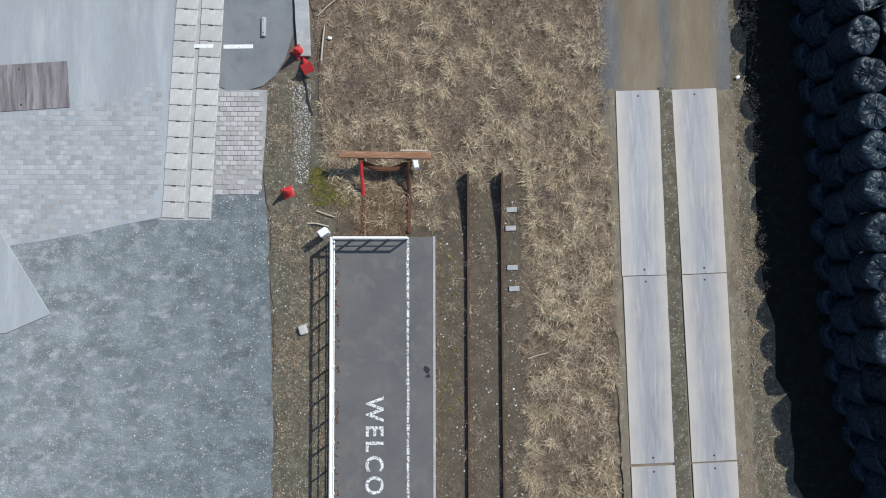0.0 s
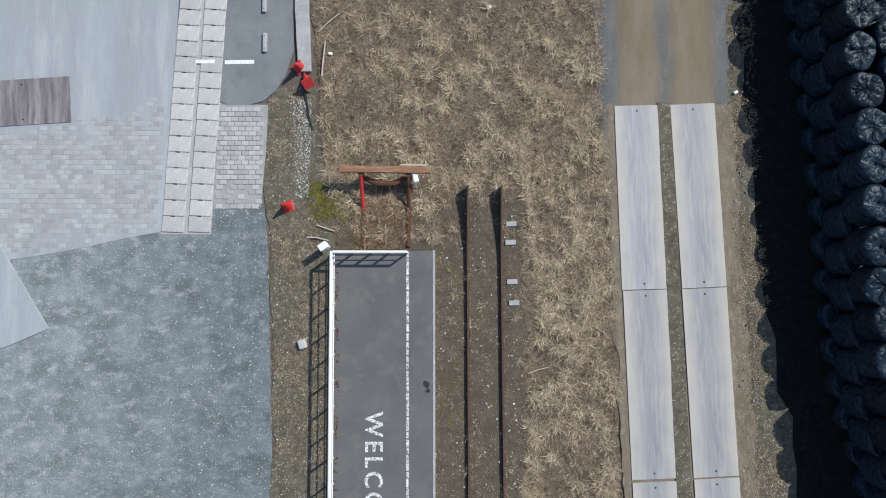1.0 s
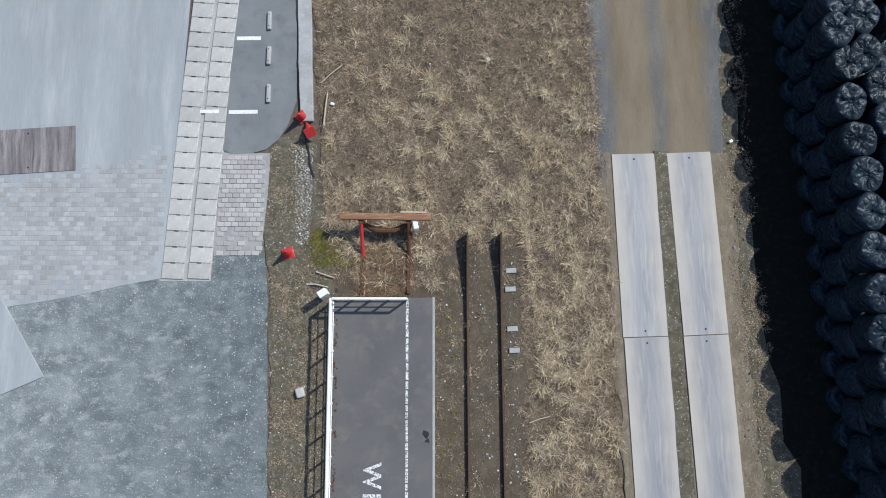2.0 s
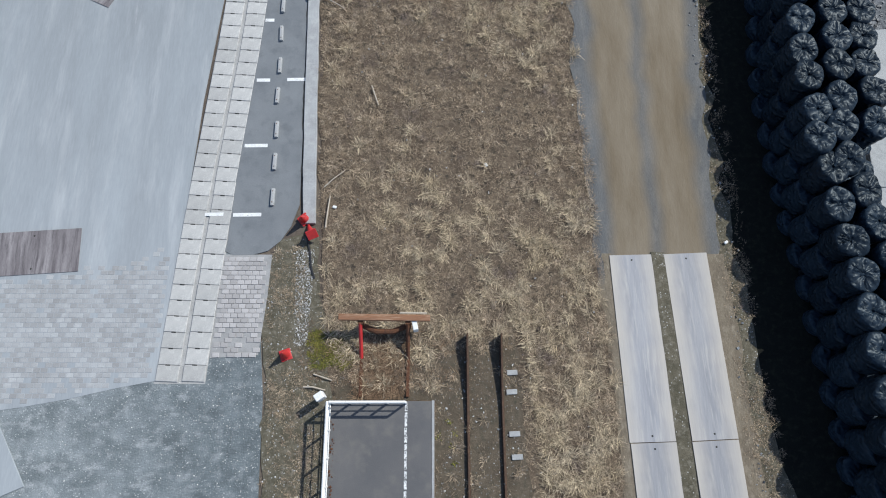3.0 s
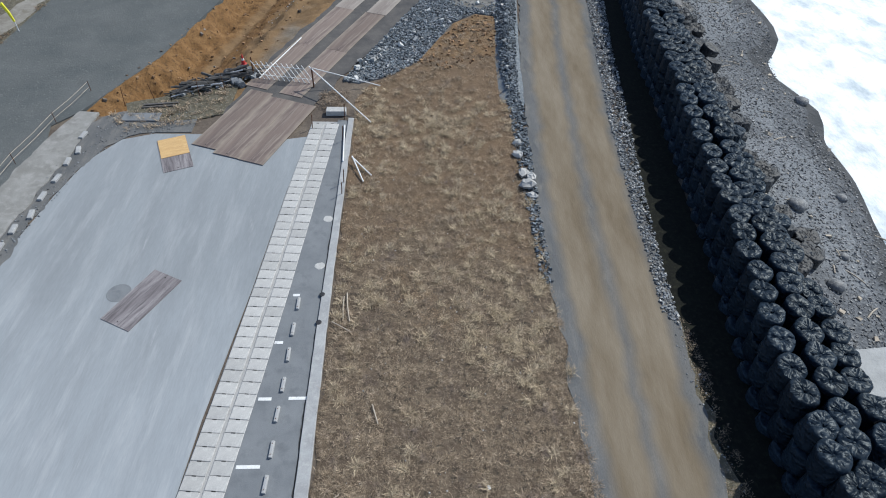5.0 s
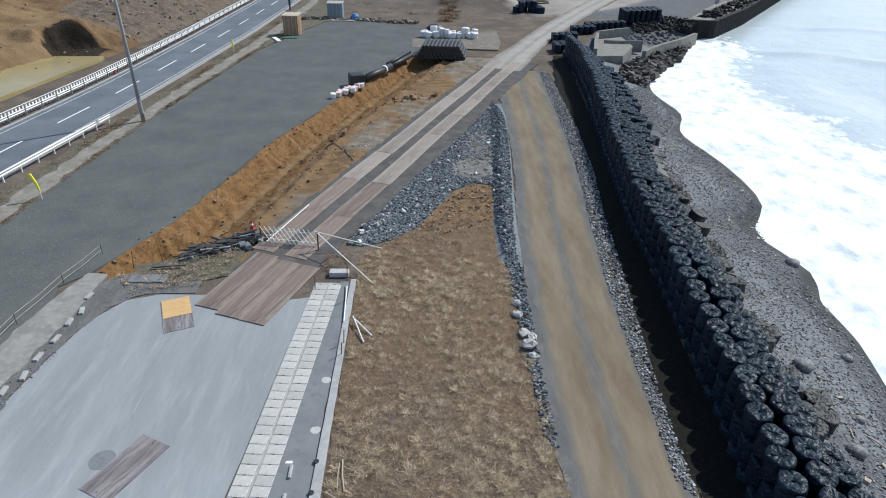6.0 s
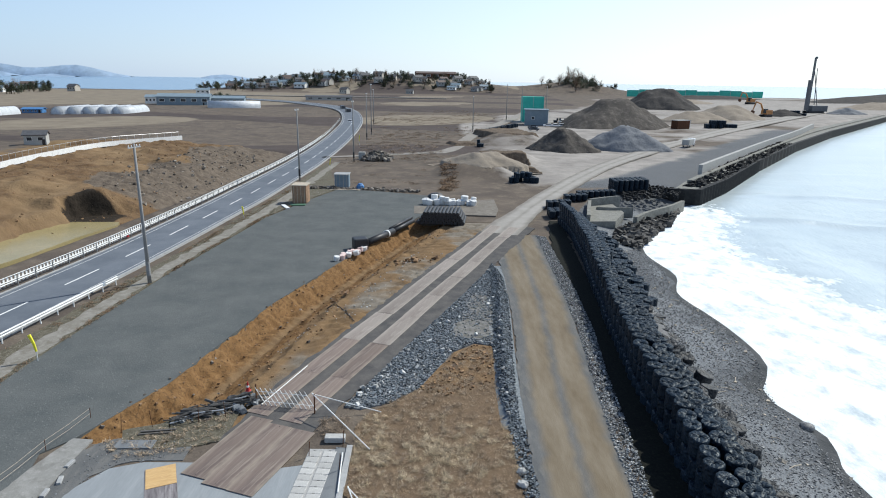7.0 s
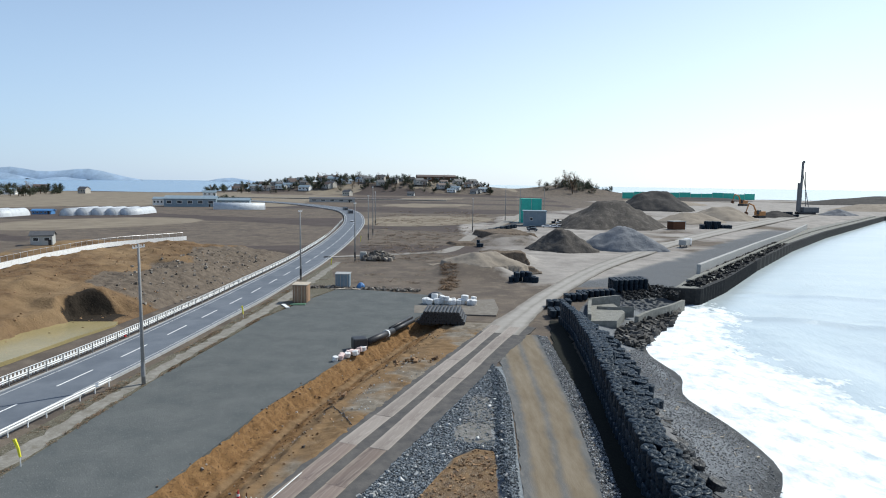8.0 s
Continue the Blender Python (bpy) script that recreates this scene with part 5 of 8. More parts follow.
def rest_sack(x, y, z, a, s=1.0):
    c, d = math.cos(a) * s, math.sin(a) * s
    src = rb.choice(rest_shapes)
    rest.add([(x + c * p - d * q, y + d * p + c * q, z + w * s) for p, q, w in src.v], src.f)


for col, lane in enumerate((0.5, 1.52, 2.56)):
    s = 0.6 + 0.45 * col
    while s < WS[-1] - 0.5:
        jig = (rb.uniform(-0.08, 0.08) + 0.12 * math.sin(s * 0.5 + col)) * (0.45 if col == 0 else 1)
        x, y = on_wall(s, lane + jig)
        x2, y2 = on_wall(s + 0.4, lane)
        row_way = math.atan2(-(x2 - x), y2 - y)
        a = row_way + rb.choice((0, math.pi)) + rb.uniform(-0.3, 0.3)
        # lower course
        if col == 0 and 2 < y < 40:
            put_sack(SACKS, rb.randrange(8), Matrix.Translation((x - 0.05, y, wall_lift(y))) @ Matrix.Rotation(a, 4, "Z"))
        else:
            rest_sack(x, y, -step_down(y) * (col == 2) - mid_step(y) * (col == 1) - 0.02 + wall_lift(y), a, 1.0)
        if wall_lift(y) > 0.12:
            rest_sack(x - 0.1, y + 0.4, wall_lift(y) - 1.05, a + 1, 1.0)
        # upper course
        sx, sy = on_wall(s + 0.3, lane + jig * 1.4)
        gap = (col == 2 and (rb.random() < 0.16 or y < 9)) or (col == 1 and rb.random() < 0.02)
        if not gap:
            tilt = Euler((rb.uniform(-0.1, 0.1), rb.uniform(-0.1, 0.1), row_way + rb.choice((0, math.pi)) + rb.uniform(-0.35, 0.35)))
            m = Matrix.Translation((sx, sy, 1.1 + wall_lift(sy) - step_down(sy) * (col == 2) - mid_step(sy) * (col == 1) - 0.06 * rb.random())) @ tilt.to_matrix().to_4x4()
            if sy < 62:
                put_sack(SACKS, rb.randrange(8), m)
            else:
                rest_sack(sx, sy, m.translation.z, tilt.z)
        s += rb.uniform(1.08, 1.17)
for lane, z, chance in ((3.6, 0.0, 0.9), (4.55, -0.4, 0.8), (5.4, -0.62, 0.42)):
    s = 24.5 + 4 * (lane - 3.7)
    while s < WS[-1] - 2:
        x, y = on_wall(s, lane + rb.uniform(-0.25, 0.25))
        if rb.random() < chance:
            zz = z - 0.75 - 0.4 * rb.random() + 0.4 * wall_lift(y)
            if y < 55 and lane > 4:
                put_sack(SANDY_SACKS, rb.randrange(5), Matrix.Translation((x, y, zz)) @ Euler((rb.uniform(-0.2, 0.2), rb.uniform(0.0, 0.35), rb.uniform(0, 6.28))).to_matrix().to_4x4())
            else:
                rest_sack(x, y, zz, rb.uniform(0, 6.28))
        s += rb.uniform(1.05, 1.35)
SS, SO = np.meshgrid(np.arange(20, WS[-1] - 14, 0.3), np.arange(2.4, 6.6, 0.2), indexing="ij")
flat_spots = np.array([on_wall(s, o) for s, o in zip(SS.ravel(), SO.ravel())])
SX, SY = flat_spots[:, 0].reshape(SS.shape), flat_spots[:, 1].reshape(SS.shape)
drift = ground_height(SX, SY) - 0.1 + (0.34 + 0.3 * ripple(SX * 0.9, SY * 0.9, 81)) * np.exp(-((SO - 3.5) / 1.35) ** 2) * smooth((SO - 2.2) / 0.6)
SAND = material("grey_beach_sand", [(0.2, 0.197, 0.195), (0.14, 0.14, 0.143), (0.25, 0.246, 0.242)], 0.6, 0.95, 0.5, 0.02, speckle=((0.07, 0.072, 0.077), 0.06, 0.3))
tagged(sheet_mesh("sand_drift", SX, SY, drift, SAND, []), "pale grey sand drifted against the slumped sacks", "sand", kind="structure")
solo("sandbag_wall", rest, BAG, "far and lower courses of the black sack wall", "sandbags", "stuff", smooth=True)


# ---- gutter lids, kerb, wheel stops, lines ----
LID_L = [(-8.70, 1.4), (-8.41, 6.5), (-8.27, 8.6), (-7.9, 14), (-7.63, 19), (-7.4, 24), (-7.02, 30.3)]
LID_R = [(-7.06, 1.4), (-6.77, 6.5), (-6.68, 8.6), (-6.3, 13.4), (-5.99, 19), (-5.74, 24), (-5.4, 30.3)]
def lid_x(line, y):
    return float(np.interp(y, [q[1] for q in line], [q[0] for q in line]))
channel = solo("gutter_channel", ribbon([(x + 0.02, y) for x, y in LID_L], [(x - 0.02, y) for x, y in LID_R], -0.3, 0.012, 30), material("dirty_joint", [(0.4, 0.395, 0.385), (0.32, 0.315, 0.305)], 0.4, 0.95, 0.4, 0.02), "concrete gutter channel under rows of lids", "gutter", "structure")
hole_shape = Shape().box((0, 0, 0), (0.15, 0.035, 0.006))
SLOT = material("dark_slot", [(0.03, 0.03, 0.03), (0.05, 0.048, 0.045)], 0.1, 0.95, 0.1, 0.01)
hole_mesh = hole_shape.mesh("grip_slot", SLOT)
def lid_geometry():
    """A gutter lid with a chamfered rim."""
    sh, w, d, h, c = Shape(), 0.352, 0.255, 0.085, 0.016
    low = [(-w, -d, 0), (w, -d, 0), (w, d, 0), (-w, d, 0)]
    mid = [(x, y, h - c) for x, y, _ in low]
    top = [(x - math.copysign(c, x), y - math.copysign(c, y), h) for x, y, _ in low]
    f = [(8, 9, 10, 11)] + [(i, (i + 1) % 4, 4 + (i + 1) % 4, 4 + i) for i in range(4)] + [(4 + i, 4 + (i + 1) % 4, 8 + (i + 1) % 4, 8 + i) for i in range(4)]
    return sh.add(low + mid + top, f)
lid_mesh = lid_geometry().mesh("gutter_lid", CONCRETE)
rl = random.Random(11)
for side in (0.245, 0.755):
    y = 1.72
    while y < 30.2:
        x0, x1 = lid_x(LID_L, y), lid_x(LID_R, y)
        lean = math.atan2(lid_x(LID_L, y - 0.5) - lid_x(LID_L, y + 0.5), 1.0)
        lid = new("gutter_lid", lid_mesh)
        lid.parent = channel
        lid.matrix_world = Matrix.Translation((x0 + (x1 - x0) * side + rl.uniform(-0.006, 0.006), y, -0.03 + rl.uniform(-0.005, 0.006))) @ Euler((rl.uniform(-0.008, 0.008), rl.uniform(-0.008, 0.008), lean + rl.uniform(-0.008, 0.008))).to_matrix().to_4x4()
        slot = new("grip_slot", hole_mesh)
        slot.parent = channel
        slot.matrix_world = Matrix.Translation((x0 + (x1 - x0) * side - 0.01, y + 0.257, 0.058)) @ Matrix.Rotation(lean, 4, "Z")
        y += 0.52

solo("kerb", ribbon([(-4.33, 6.7), (-4.42, 8), (-4.55, 11.3), (-4.69, 16), (-4.74, 20), (-4.83, 24), (-4.98, 30.6)], [(-3.92, 6.7), (-3.97, 8), (-4.1, 11.3), (-4.28, 16), (-4.4, 20), (-4.5, 24), (-4.66, 30.6)], -0.2, 0.11, 60, 1, 0.01), KERB, "long weathered concrete kerb beside the grass", "kerb", "structure", bevel=0.02)
CRACK = material("dark_crack", [(0.05, 0.05, 0.048), (0.09, 0.085, 0.075)], 0.2, 0.95, 0.3, 0.01)
solo("kerb_joint", ribbon([(-4.39, 6.6), (-4.46, 8), (-4.6, 11.3), (-4.74, 16), (-4.79, 20), (-4.88, 24)], [(-4.33, 6.6), (-4.41, 8), (-4.54, 11.3), (-4.68, 16), (-4.73, 20), (-4.82, 24)], -0.1, 0.031, 130, 1, 0.035), CRACK, "dirt-filled joint along the kerb", "joint", "structure")

def wheel_stop():
    ob = thing("wheel_stop", (0, 0, 0), "grey concrete wheel stop on worn asphalt", "wheel stop", "wheel stops on the strip")
    prof = [(-0.075, 0), (0.075, 0), (0.062, 0.075), (0.045, 0.1), (-0.045, 0.1), (-0.062, 0.075)]
    v = [(x, y, z) for y in (-0.31, 0.31) for x, z in prof]
    n = len(prof)
    body = Shape().add(v, [tuple(range(n)), tuple(range(n, 2 * n))[::-1]] + [((i + 1) % n, i, n + i, n + (i + 1) % n) for i in range(n)])
    part("body", body, KERB, ob, bevel=0.012)
    for y in (-0.2, 0.2):
        part("anchor_bolt", Shape().lathe((0, y, 0.098), [(0.018, 0), (0.018, 0.008), (0.01, 0.012)], 8), RUST, ob)
    return ob
ws = wheel_stop()
stops = [(-5.62, 16.7), (-5.61, 15.36), (-5.59, 14.13), (-5.55, 12.78), (-5.55, 11.55), (-5.48, 10.2), (-5.46, 8.97), (-5.43, 7.65)]
ws.matrix_world = pose(*stops[0], 0.026, 0, 0, 2)
for x, y in stops[1:]:
    copy_thing(ws, pose(x, y, 0.026, 0, 0, rl.uniform(-1, 4)))

for x, y, w in ((-6.25, 7.02, 0.95), (-6.16, 9.59, 0.8), (-6.11, 12.19, 0.48), (-4.92, 12.23, 0.67), (-6.07, 14.73, 0.33), (-5.78, 17.2, 0.28)):
    solo("bay_line", Shape().box((x, y, 0.029), (w, 0.13, 0.005), 0.02), BAYPAINT, "worn white parking bay line on asphalt", "road marking", "structure")
solo("bay_line", Shape().box((-7.35, 7.02, 0.06), (0.62, 0.12, 0.005), 0.02), BAYPAINT, "worn white line painted across gutter lids", "road marking", "structure")

# kerb drain covers and stumps on the strip
for x, y, r in ((-4.68, 17.18, 0.12), (-4.62, 15.69, 0.12)):
    solo("drain_cover", Shape().lathe((x, y, 0.1), [(r, 0), (r, 0.02), (r * 0.8, 0.03), (r * 0.75, 0.022)], 16), BLACK, "round dark drain cover in the kerb", "drain cover")
for x, y in ((-5.03, 18.91), (-5.05, 22.02)):
    q = Shape().lathe((x, y, 0.026), [(0.22, 0), (0.2, 0.006), (0.06, 0.01)], 11)
    q.v = [(a + rl.uniform(-0.03, 0.03), b + rl.uniform(-0.03, 0.03), c) for a, b, c in q.v]
    solo("cement_patch", q, CONCRETE, "pale cement patch on the asphalt strip", "patch")
solo("manhole_cover", Shape().lathe((-13.24, 17.24, 0.02), [(0.5, 0), (0.5, 0.008), (0.46, 0.01), (0.45, 0.006), (0.1, 0.008)], 24), ASPHALT, "round grey manhole cover in the lot", "manhole cover")
slab = solo("concrete_block", Shape().box((-5.72, 31.15, 0.16), (1.15, 0.5, 0.32), 0.02), CONCRETE, "pale concrete block at the end of the gutter", "block", bevel=0.03)

# ---- steel plates ----
def steel_plate(w, l, mat, label, group):
    ob = thing("steel_plate", (0, 0, 0), label, "steel plate", group)
    part("plate", Shape().box((0, 0, 0.0125), (w, l, 0.025)), mat, ob, bevel=0.004)
    for y in (-l / 2 + 0.18, l / 2 - 0.18):
        part("lifting_hole", Shape().lathe((0, y, 0.0235), [(0.032, 0), (0.032, 0.004)], 10), SLOT, ob)
    return ob
grey_plate = steel_plate(1.46, 6.02, STEEL, "dusty pale steel road plate on the haul road", "haul road plates")
spots = [(6.80, 2.64, 1.6), (8.70, 2.70, 2.7), (7.02, -3.40, 2.0), (8.97, -3.34, 2.6), (7.24, -9.5, 2.0), (9.25, -9.4, 2.6)]
for i, (x, y, a) in enumerate(spots):
    if i:
        copy_thing(grey_plate, pose(x, y, 0.04, 0.1, 0.2, a))
grey_plate.matrix_world = pose(*spots[0][:2], 0.04, 0, 0, spots[0][2])

DARKPLATE = material("streaked_rusty_plate", [(0.115, 0.1, 0.104), (0.27, 0.248, 0.25), (0.085, 0.074, 0.078)], 0.8, 0.75, 0.12, 0.03, stretch=(2.6, 0.28, 1), stain=((0.34, 0.32, 0.31), 0.35, 0.1))
lot_plate = steel_plate(1.5, 3.05, DARKPLATE, "dark rust-streaked steel plate lying on the lot", "lot plates")
lot_plate.matrix_world = pose(-12.15, 16.9, 0.02, 0, 0, -25.5)
cross_plate = steel_plate(3.05, 1.5, DARKPLATE, "dark steel plate with pale streaks across it, lying on the lot", "lot plates")
cross_plate.matrix_world = pose(-13.18, 5.66, 0.02, 0, 0, 4)
third = steel_plate(1.5, 3.0, DARKPLATE, "rusty steel plate half covered by a plywood sheet", "lot plates")
third.matrix_world = pose(-13.85, 27.05, 0.02, 0, 0, 24)
ply = solo("plywood_sheet", Shape().box((0, 0, 0.011), (1.45, 1.75, 0.018)), PLYWOOD, "weathered orange plywood sheet on a steel plate", "plywood", bevel=0.003)
ply.matrix_world = pose(-14.1, 27.65, 0.046, 0, 0, 24)
solo("corner_slab", Shape().prism([(-14.6, 1.9), (-13.75, 1.05), (-12.12, -1.6), (-13.5, -2.2), (-16, -2.4), (-16, 1.5)], -0.1, 0.05), DUSTY, "pale worn concrete slab on the grit apron", "slab", "structure", bevel=0.01)

# plate road from the lot to the junction
way = Vector((0.351, 0.937))
across = Vector((0.937, -0.351))
start = Vector((-11.15, 36.4))
solo("plate_road_bed", ribbon([(-12.4, 30.2), (-10.95, 36.9), (-7.9, 46.0), (-1.4, 63.6), (8.4, 89)], [(-7.6, 30.6), (-5.9, 35.3), (-3.2, 41), (1.6, 53.6), (6.6, 67), (13.4, 84)], -0.2, 0.045, 90, 3, 0.15), material("dark_grit", [(0.075, 0.073, 0.073), (0.12, 0.112, 0.105)], 1.2, 0.95, 0.5, 0.03), "dark grit bed under a steel plate road", "road bed", "structure")
tan_plate = steel_plate(1.52, 6.05, RUSTY, "brown dusty steel plate in a temporary road", "temporary road plates")
road_plate = steel_plate(1.52, 6.05, TRODDEN, "steel plate under pale trodden dust in a temporary road", "temporary road plates")
laid = set()
def put_plate(plate, x, y, deg, z=0.055):
    m = pose(x, y, z, 0, 0, deg)
    if plate.name in laid:
        copy_thing(plate, m)
    else:
        laid.add(plate.name)
        plate.matrix_world = m
heading = -math.degrees(math.atan2(way.x, way.y))
for k in range(9):
    for off in (1.02, 3.48):
        q = start + way * (0.7 + 6.07 * k) + across * off
        put_plate(tan_plate if k < 2 else road_plate, q.x + 0.05 * math.sin(k * 2.1 + off), q.y, heading + 0.5 * math.sin(k * 1.7 + off))
ramp, ramp_way = Vector((-13.2, 27.9)), Vector((0.328, 0.945))
for k in range(3):  # three plates abreast where the road leaves the lot
    q = ramp + Vector((0.948, -0.318)) * (0.76 + 1.53 * k) + ramp_way * (3.03 - (0.0, 0.32, 0.36)[k])
    put_plate(tan_plate, q.x, q.y, -19.1 + 0.4 * math.sin(3 * k), 0.05 + 0.004 * (k % 2))

# ---- railway corner: rails, platform, buffer stop ----
RAILIRON = material("dark_rail_iron", [(0.1, 0.062, 0.042), (0.065, 0.044, 0.034), (0.14, 0.086, 0.056)], 0.15, 0.85, 0.4, 0.01)


def rail(xa, xb, ytop, ybot, label):
    r = thing("rail", (0, 0, 0), label, "rail", "rails of the cut siding")
    L = [(xa, ytop), (0.5 * (xa + xb), 0.5 * (ytop + ybot)), (xb, ybot)]
    def strip_(w, z0, z1):
        sh = ribbon([(x - w / 2, y) for x, y in L][::-1], [(x + w / 2, y) for x, y in L][::-1], z0, z1, 120)
        sh.v = [(x, y, z + 0.34 * max(0.0, (y - ytop + 2.4) / 2.4) ** 1.4 * min(1.0, max(0.0, (z - 0.042) / 0.086))) for x, y, z in sh.v]  # deeper towards the cut end
        return sh
    part("foot", strip_(0.11, 0.03, 0.042), RAILIRON, r)
    part("web", strip_(0.018, 0.04, 0.13), RAILIRON, r)
    part("head", strip_(0.058, 0.128, 0.165), RAILIRON, r, "worn rusty rail head", bevel=0.008)
    return r
rail(1.15, 1.22, 2.95, -14, "rusty steel rail cut off in dry grass")
rail(2.23, 2.36, 2.95, -14, "rusty steel rail cut off in dry grass")
for x, y in ((2.58, 1.75), (2.6, -0.12), (2.66, -0.8), (2.55, 1.15)):
    solo("sleeper_end", Shape().box((x, y, 0.035), (0.34, 0.16, 0.09), 0.05), KERB, "pale concrete sleeper end beside a rail", "sleeper", group="sleeper ends", bevel=0.012)
# dirt drifted over the plates' edges
for k, (l0, l1, r0, r1) in enumerate((((7.40, 5.75), (8.02, -12.4), (7.84, 5.75), (8.52, -12.4)),)):
    solo("drifted_dirt", ribbon([l1, ((l0[0] + l1[0]) / 2, (l0[1] + l1[1]) / 2), l0], [r1, ((r0[0] + r1[0]) / 2, (r0[1] + r1[1]) / 2), r0], 0.0, 0.069, 150, 2, 0.012), VERGE, "dirt drifted between steel road plates", "dirt", "structure")
TRAMPLED = material("tan_dust", [(0.2, 0.168, 0.125), (0.15, 0.124, 0.093), (0.255, 0.22, 0.17)], 0.45, 0.95, 0.7, 0.03, stretch=(1, 0.5, 1))
solo("dust_strip", ribbon([(10.05, -13), (9.6, -3.5), (9.25, 5.7)], [(10.8, -13), (10.3, -3.5), (9.9, 5.7)], 0.0, 0.037, 120, 3, 0.09), TRAMPLED, "tan dust and tyre-worn dirt beside steel road plates", "dirt", "structure")
solo("dust_strip", ribbon([(6.3, -13), (6.02, -3.5), (5.76, 5.7)], [(6.7, -13), (6.38, -3.5), (6.06, 5.7)], 0.0, 0.037, 120, 2, 0.06), TRAMPLED, "tan dust drifted along steel road plates", "dirt", "structure")

plat = thing("platform", (0, 0, 0), "low asphalt platform with a painted edge line", "platform", kind="structure")
deck = part("deck", Shape().prism([(-3.12, 0.86), (0.03, 0.86), (0.06, -14), (-3.12, -14)], -0.1, 0.3), DECK, plat, bevel=0.012)
part("edge_coping", Shape().prism([(0.035, 0.88), (0.115, 0.88), (0.145, -14), (0.065, -14)], -0.1, 0.305), KERB, plat, "pale concrete edge", bevel=0.01)
yy = 0.78
while yy > -13.5:
    ln = rl.uniform(0.17, 0.26)
    s = Shape().box((-0.755 + 0.004 * yy * -1 * 0.6 + rl.uniform(-0.006, 0.006), yy - ln / 2, 0.302), (0.075 + rl.uniform(-0.01, 0.012), ln, 0.004), rl.uniform(-0.03, 0.03))
    part("edge_line", s, WORN, plat, "worn white dashes")
    yy -= ln + rl.uniform(0.015, 0.05)
text = bpy.data.curves.new("lettering", "FONT")
text.body, text.size, text.extrude, text.space_character, text.offset = "WELCOME", 0.78, 0.0015, 1.3, 0.013
text.materials.append(WORN)
letters = new("lettering", text)
letters.parent = plat
letters.matrix_world = pose(-2.06, -4.2, 0.3025, 0, 0, -90)
letters.scale = (0.945, 1.0, 1.0)
tagged(letters, "worn white painted word WELCOME")
rs_ = random.Random(3)
for x, y, r in ((-0.15, -3.35, 0.11), (-0.12, -3.55, 0.07)):
    q = Shape().lathe((x, y, 0.3), [(r, 0), (r * 0.8, 0.004)], 9)
    q.v = [(a + rs_.uniform(-0.03, 0.03), b + rs_.uniform(-0.05, 0.05), c) for a, b, c in q.v]
    part("tar_stain", q, BLACK, plat, "black tar stain")
edge = scatter([(-3.1, -13), (-2.86, -13), (-2.9, 0.6), (-3.1, 0.6)], 60, 91)
ring_stones("leaf_litter", [(-3.08, -13), (-2.9, -13), (-2.92, 0.4), (-3.08, 0.4)], 130, 0.02, 0.06, RUST, "rust flakes and dead leaves under the fence", 92, 0.3)

fence = thing("platform_fence", (0, 0, 0), "flaking white steel fence along the platform edge", "fence")
FZ = 0.3
def fence_run(a, b, n):
    a, b = Vector(a), Vector(b)
    for z, r in ((0.74, 0.042), (0.42, 0.02), (0.12, 0.02)):
        part("rail", Shape().tube([(*a, FZ + z), (*((a + b) / 2), FZ + z), (*b, FZ + z)], r, 8), RAIL_WHITE, fence)
    for i in range(n + 1):
        q = a + (b - a) * i / n
        part("post", Shape().box((q.x, q.y, FZ + 0.36), (0.05, 0.05, 0.76)), RAIL_WHITE, fence)
fence_run((-3.07, 0.80), (-3.07, -13.6), 18)
fence_run((-3.02, 0.80), (-0.75, 0.80), 4)
part("corner_plate", Shape().box((-3.36, 0.98, 0.62), (0.28, 0.22, 0.5), 0.6), WHITE, fence, "white corner box", bevel=0.02)

buf = thing("buffer_stop", (0, 0, 0), "rusty buffer stop with a red-brown timber beam", "buffer stop")
part("beam", Shape().box((-1.45, 3.36, 0.86), (2.85, 0.2, 0.16), -0.012), TIMBER, buf, bevel=0.02)
part("cap_board", Shape().box((-0.55, 3.5, 0.9), (0.85, 0.05, 0.05), -0.01), PALEWOOD, buf, "bleached capping strip", bevel=0.006)
for x in (-2.2, -0.72):
    part("upright", Shape().box((x, 3.22, 0.42), (0.16, 0.14, 0.84)), RUST, buf, bevel=0.012)
    part("brace", Shape().tube([(x, 3.2, 0.8), (x, 2.2, 0.1)], 0.06, 8), RED if x < -2 else RUST, buf)
    part("base_rail", Shape().box((x, 2.0, 0.06), (0.1, 2.0, 0.12)), RUST, buf)
part("white_bracket", Shape().box((-0.5, 3.14, 0.62), (0.16, 0.32, 0.5), 0.2), WHITE, buf, "white painted bracket", bevel=0.02)
part("curved_plate", Shape().tube([(-2.1, 3.15, 0.5), (-1.7, 2.98, 0.5), (-1.2, 2.98, 0.5), (-0.8, 3.15, 0.5)], 0.09, 8), RUST, buf)

# ---- cones ----
def cone(label, band=False):
    ob = thing("traffic_cone", (0, 0, 0), label, "traffic cone", "traffic cones")
    part("base", Shape().box((0, 0, 0.015), (0.36, 0.36, 0.03)), RED, ob, bevel=0.012)
    part("body", Shape().lathe((0, 0, 0.03), [(0.15, 0), (0.14, 0.03), (0.035, 0.62), (0.028, 0.66), (0.018, 0.665)], 20), RED, ob, smooth=True)
    part("collar", Shape().lathe((0, 0, 0.03), [(0.165, 0), (0.165, 0.025), (0.145, 0.04)], 20), RED, ob)
    if band:
        part("band", Shape().lathe((0, 0, 0.3), [(0.098, 0), (0.078, 0.13)], 20), WHITE, ob, "white reflective band")
    return ob
cone("red plastic traffic cone on the verge").matrix_world = pose(-4.62, 2.3, 0.02, 2, 3, 20)
cone("leaning red traffic cone at the kerb end").matrix_world = pose(-4.3, 6.85, 0.05, 9, -6, 40)
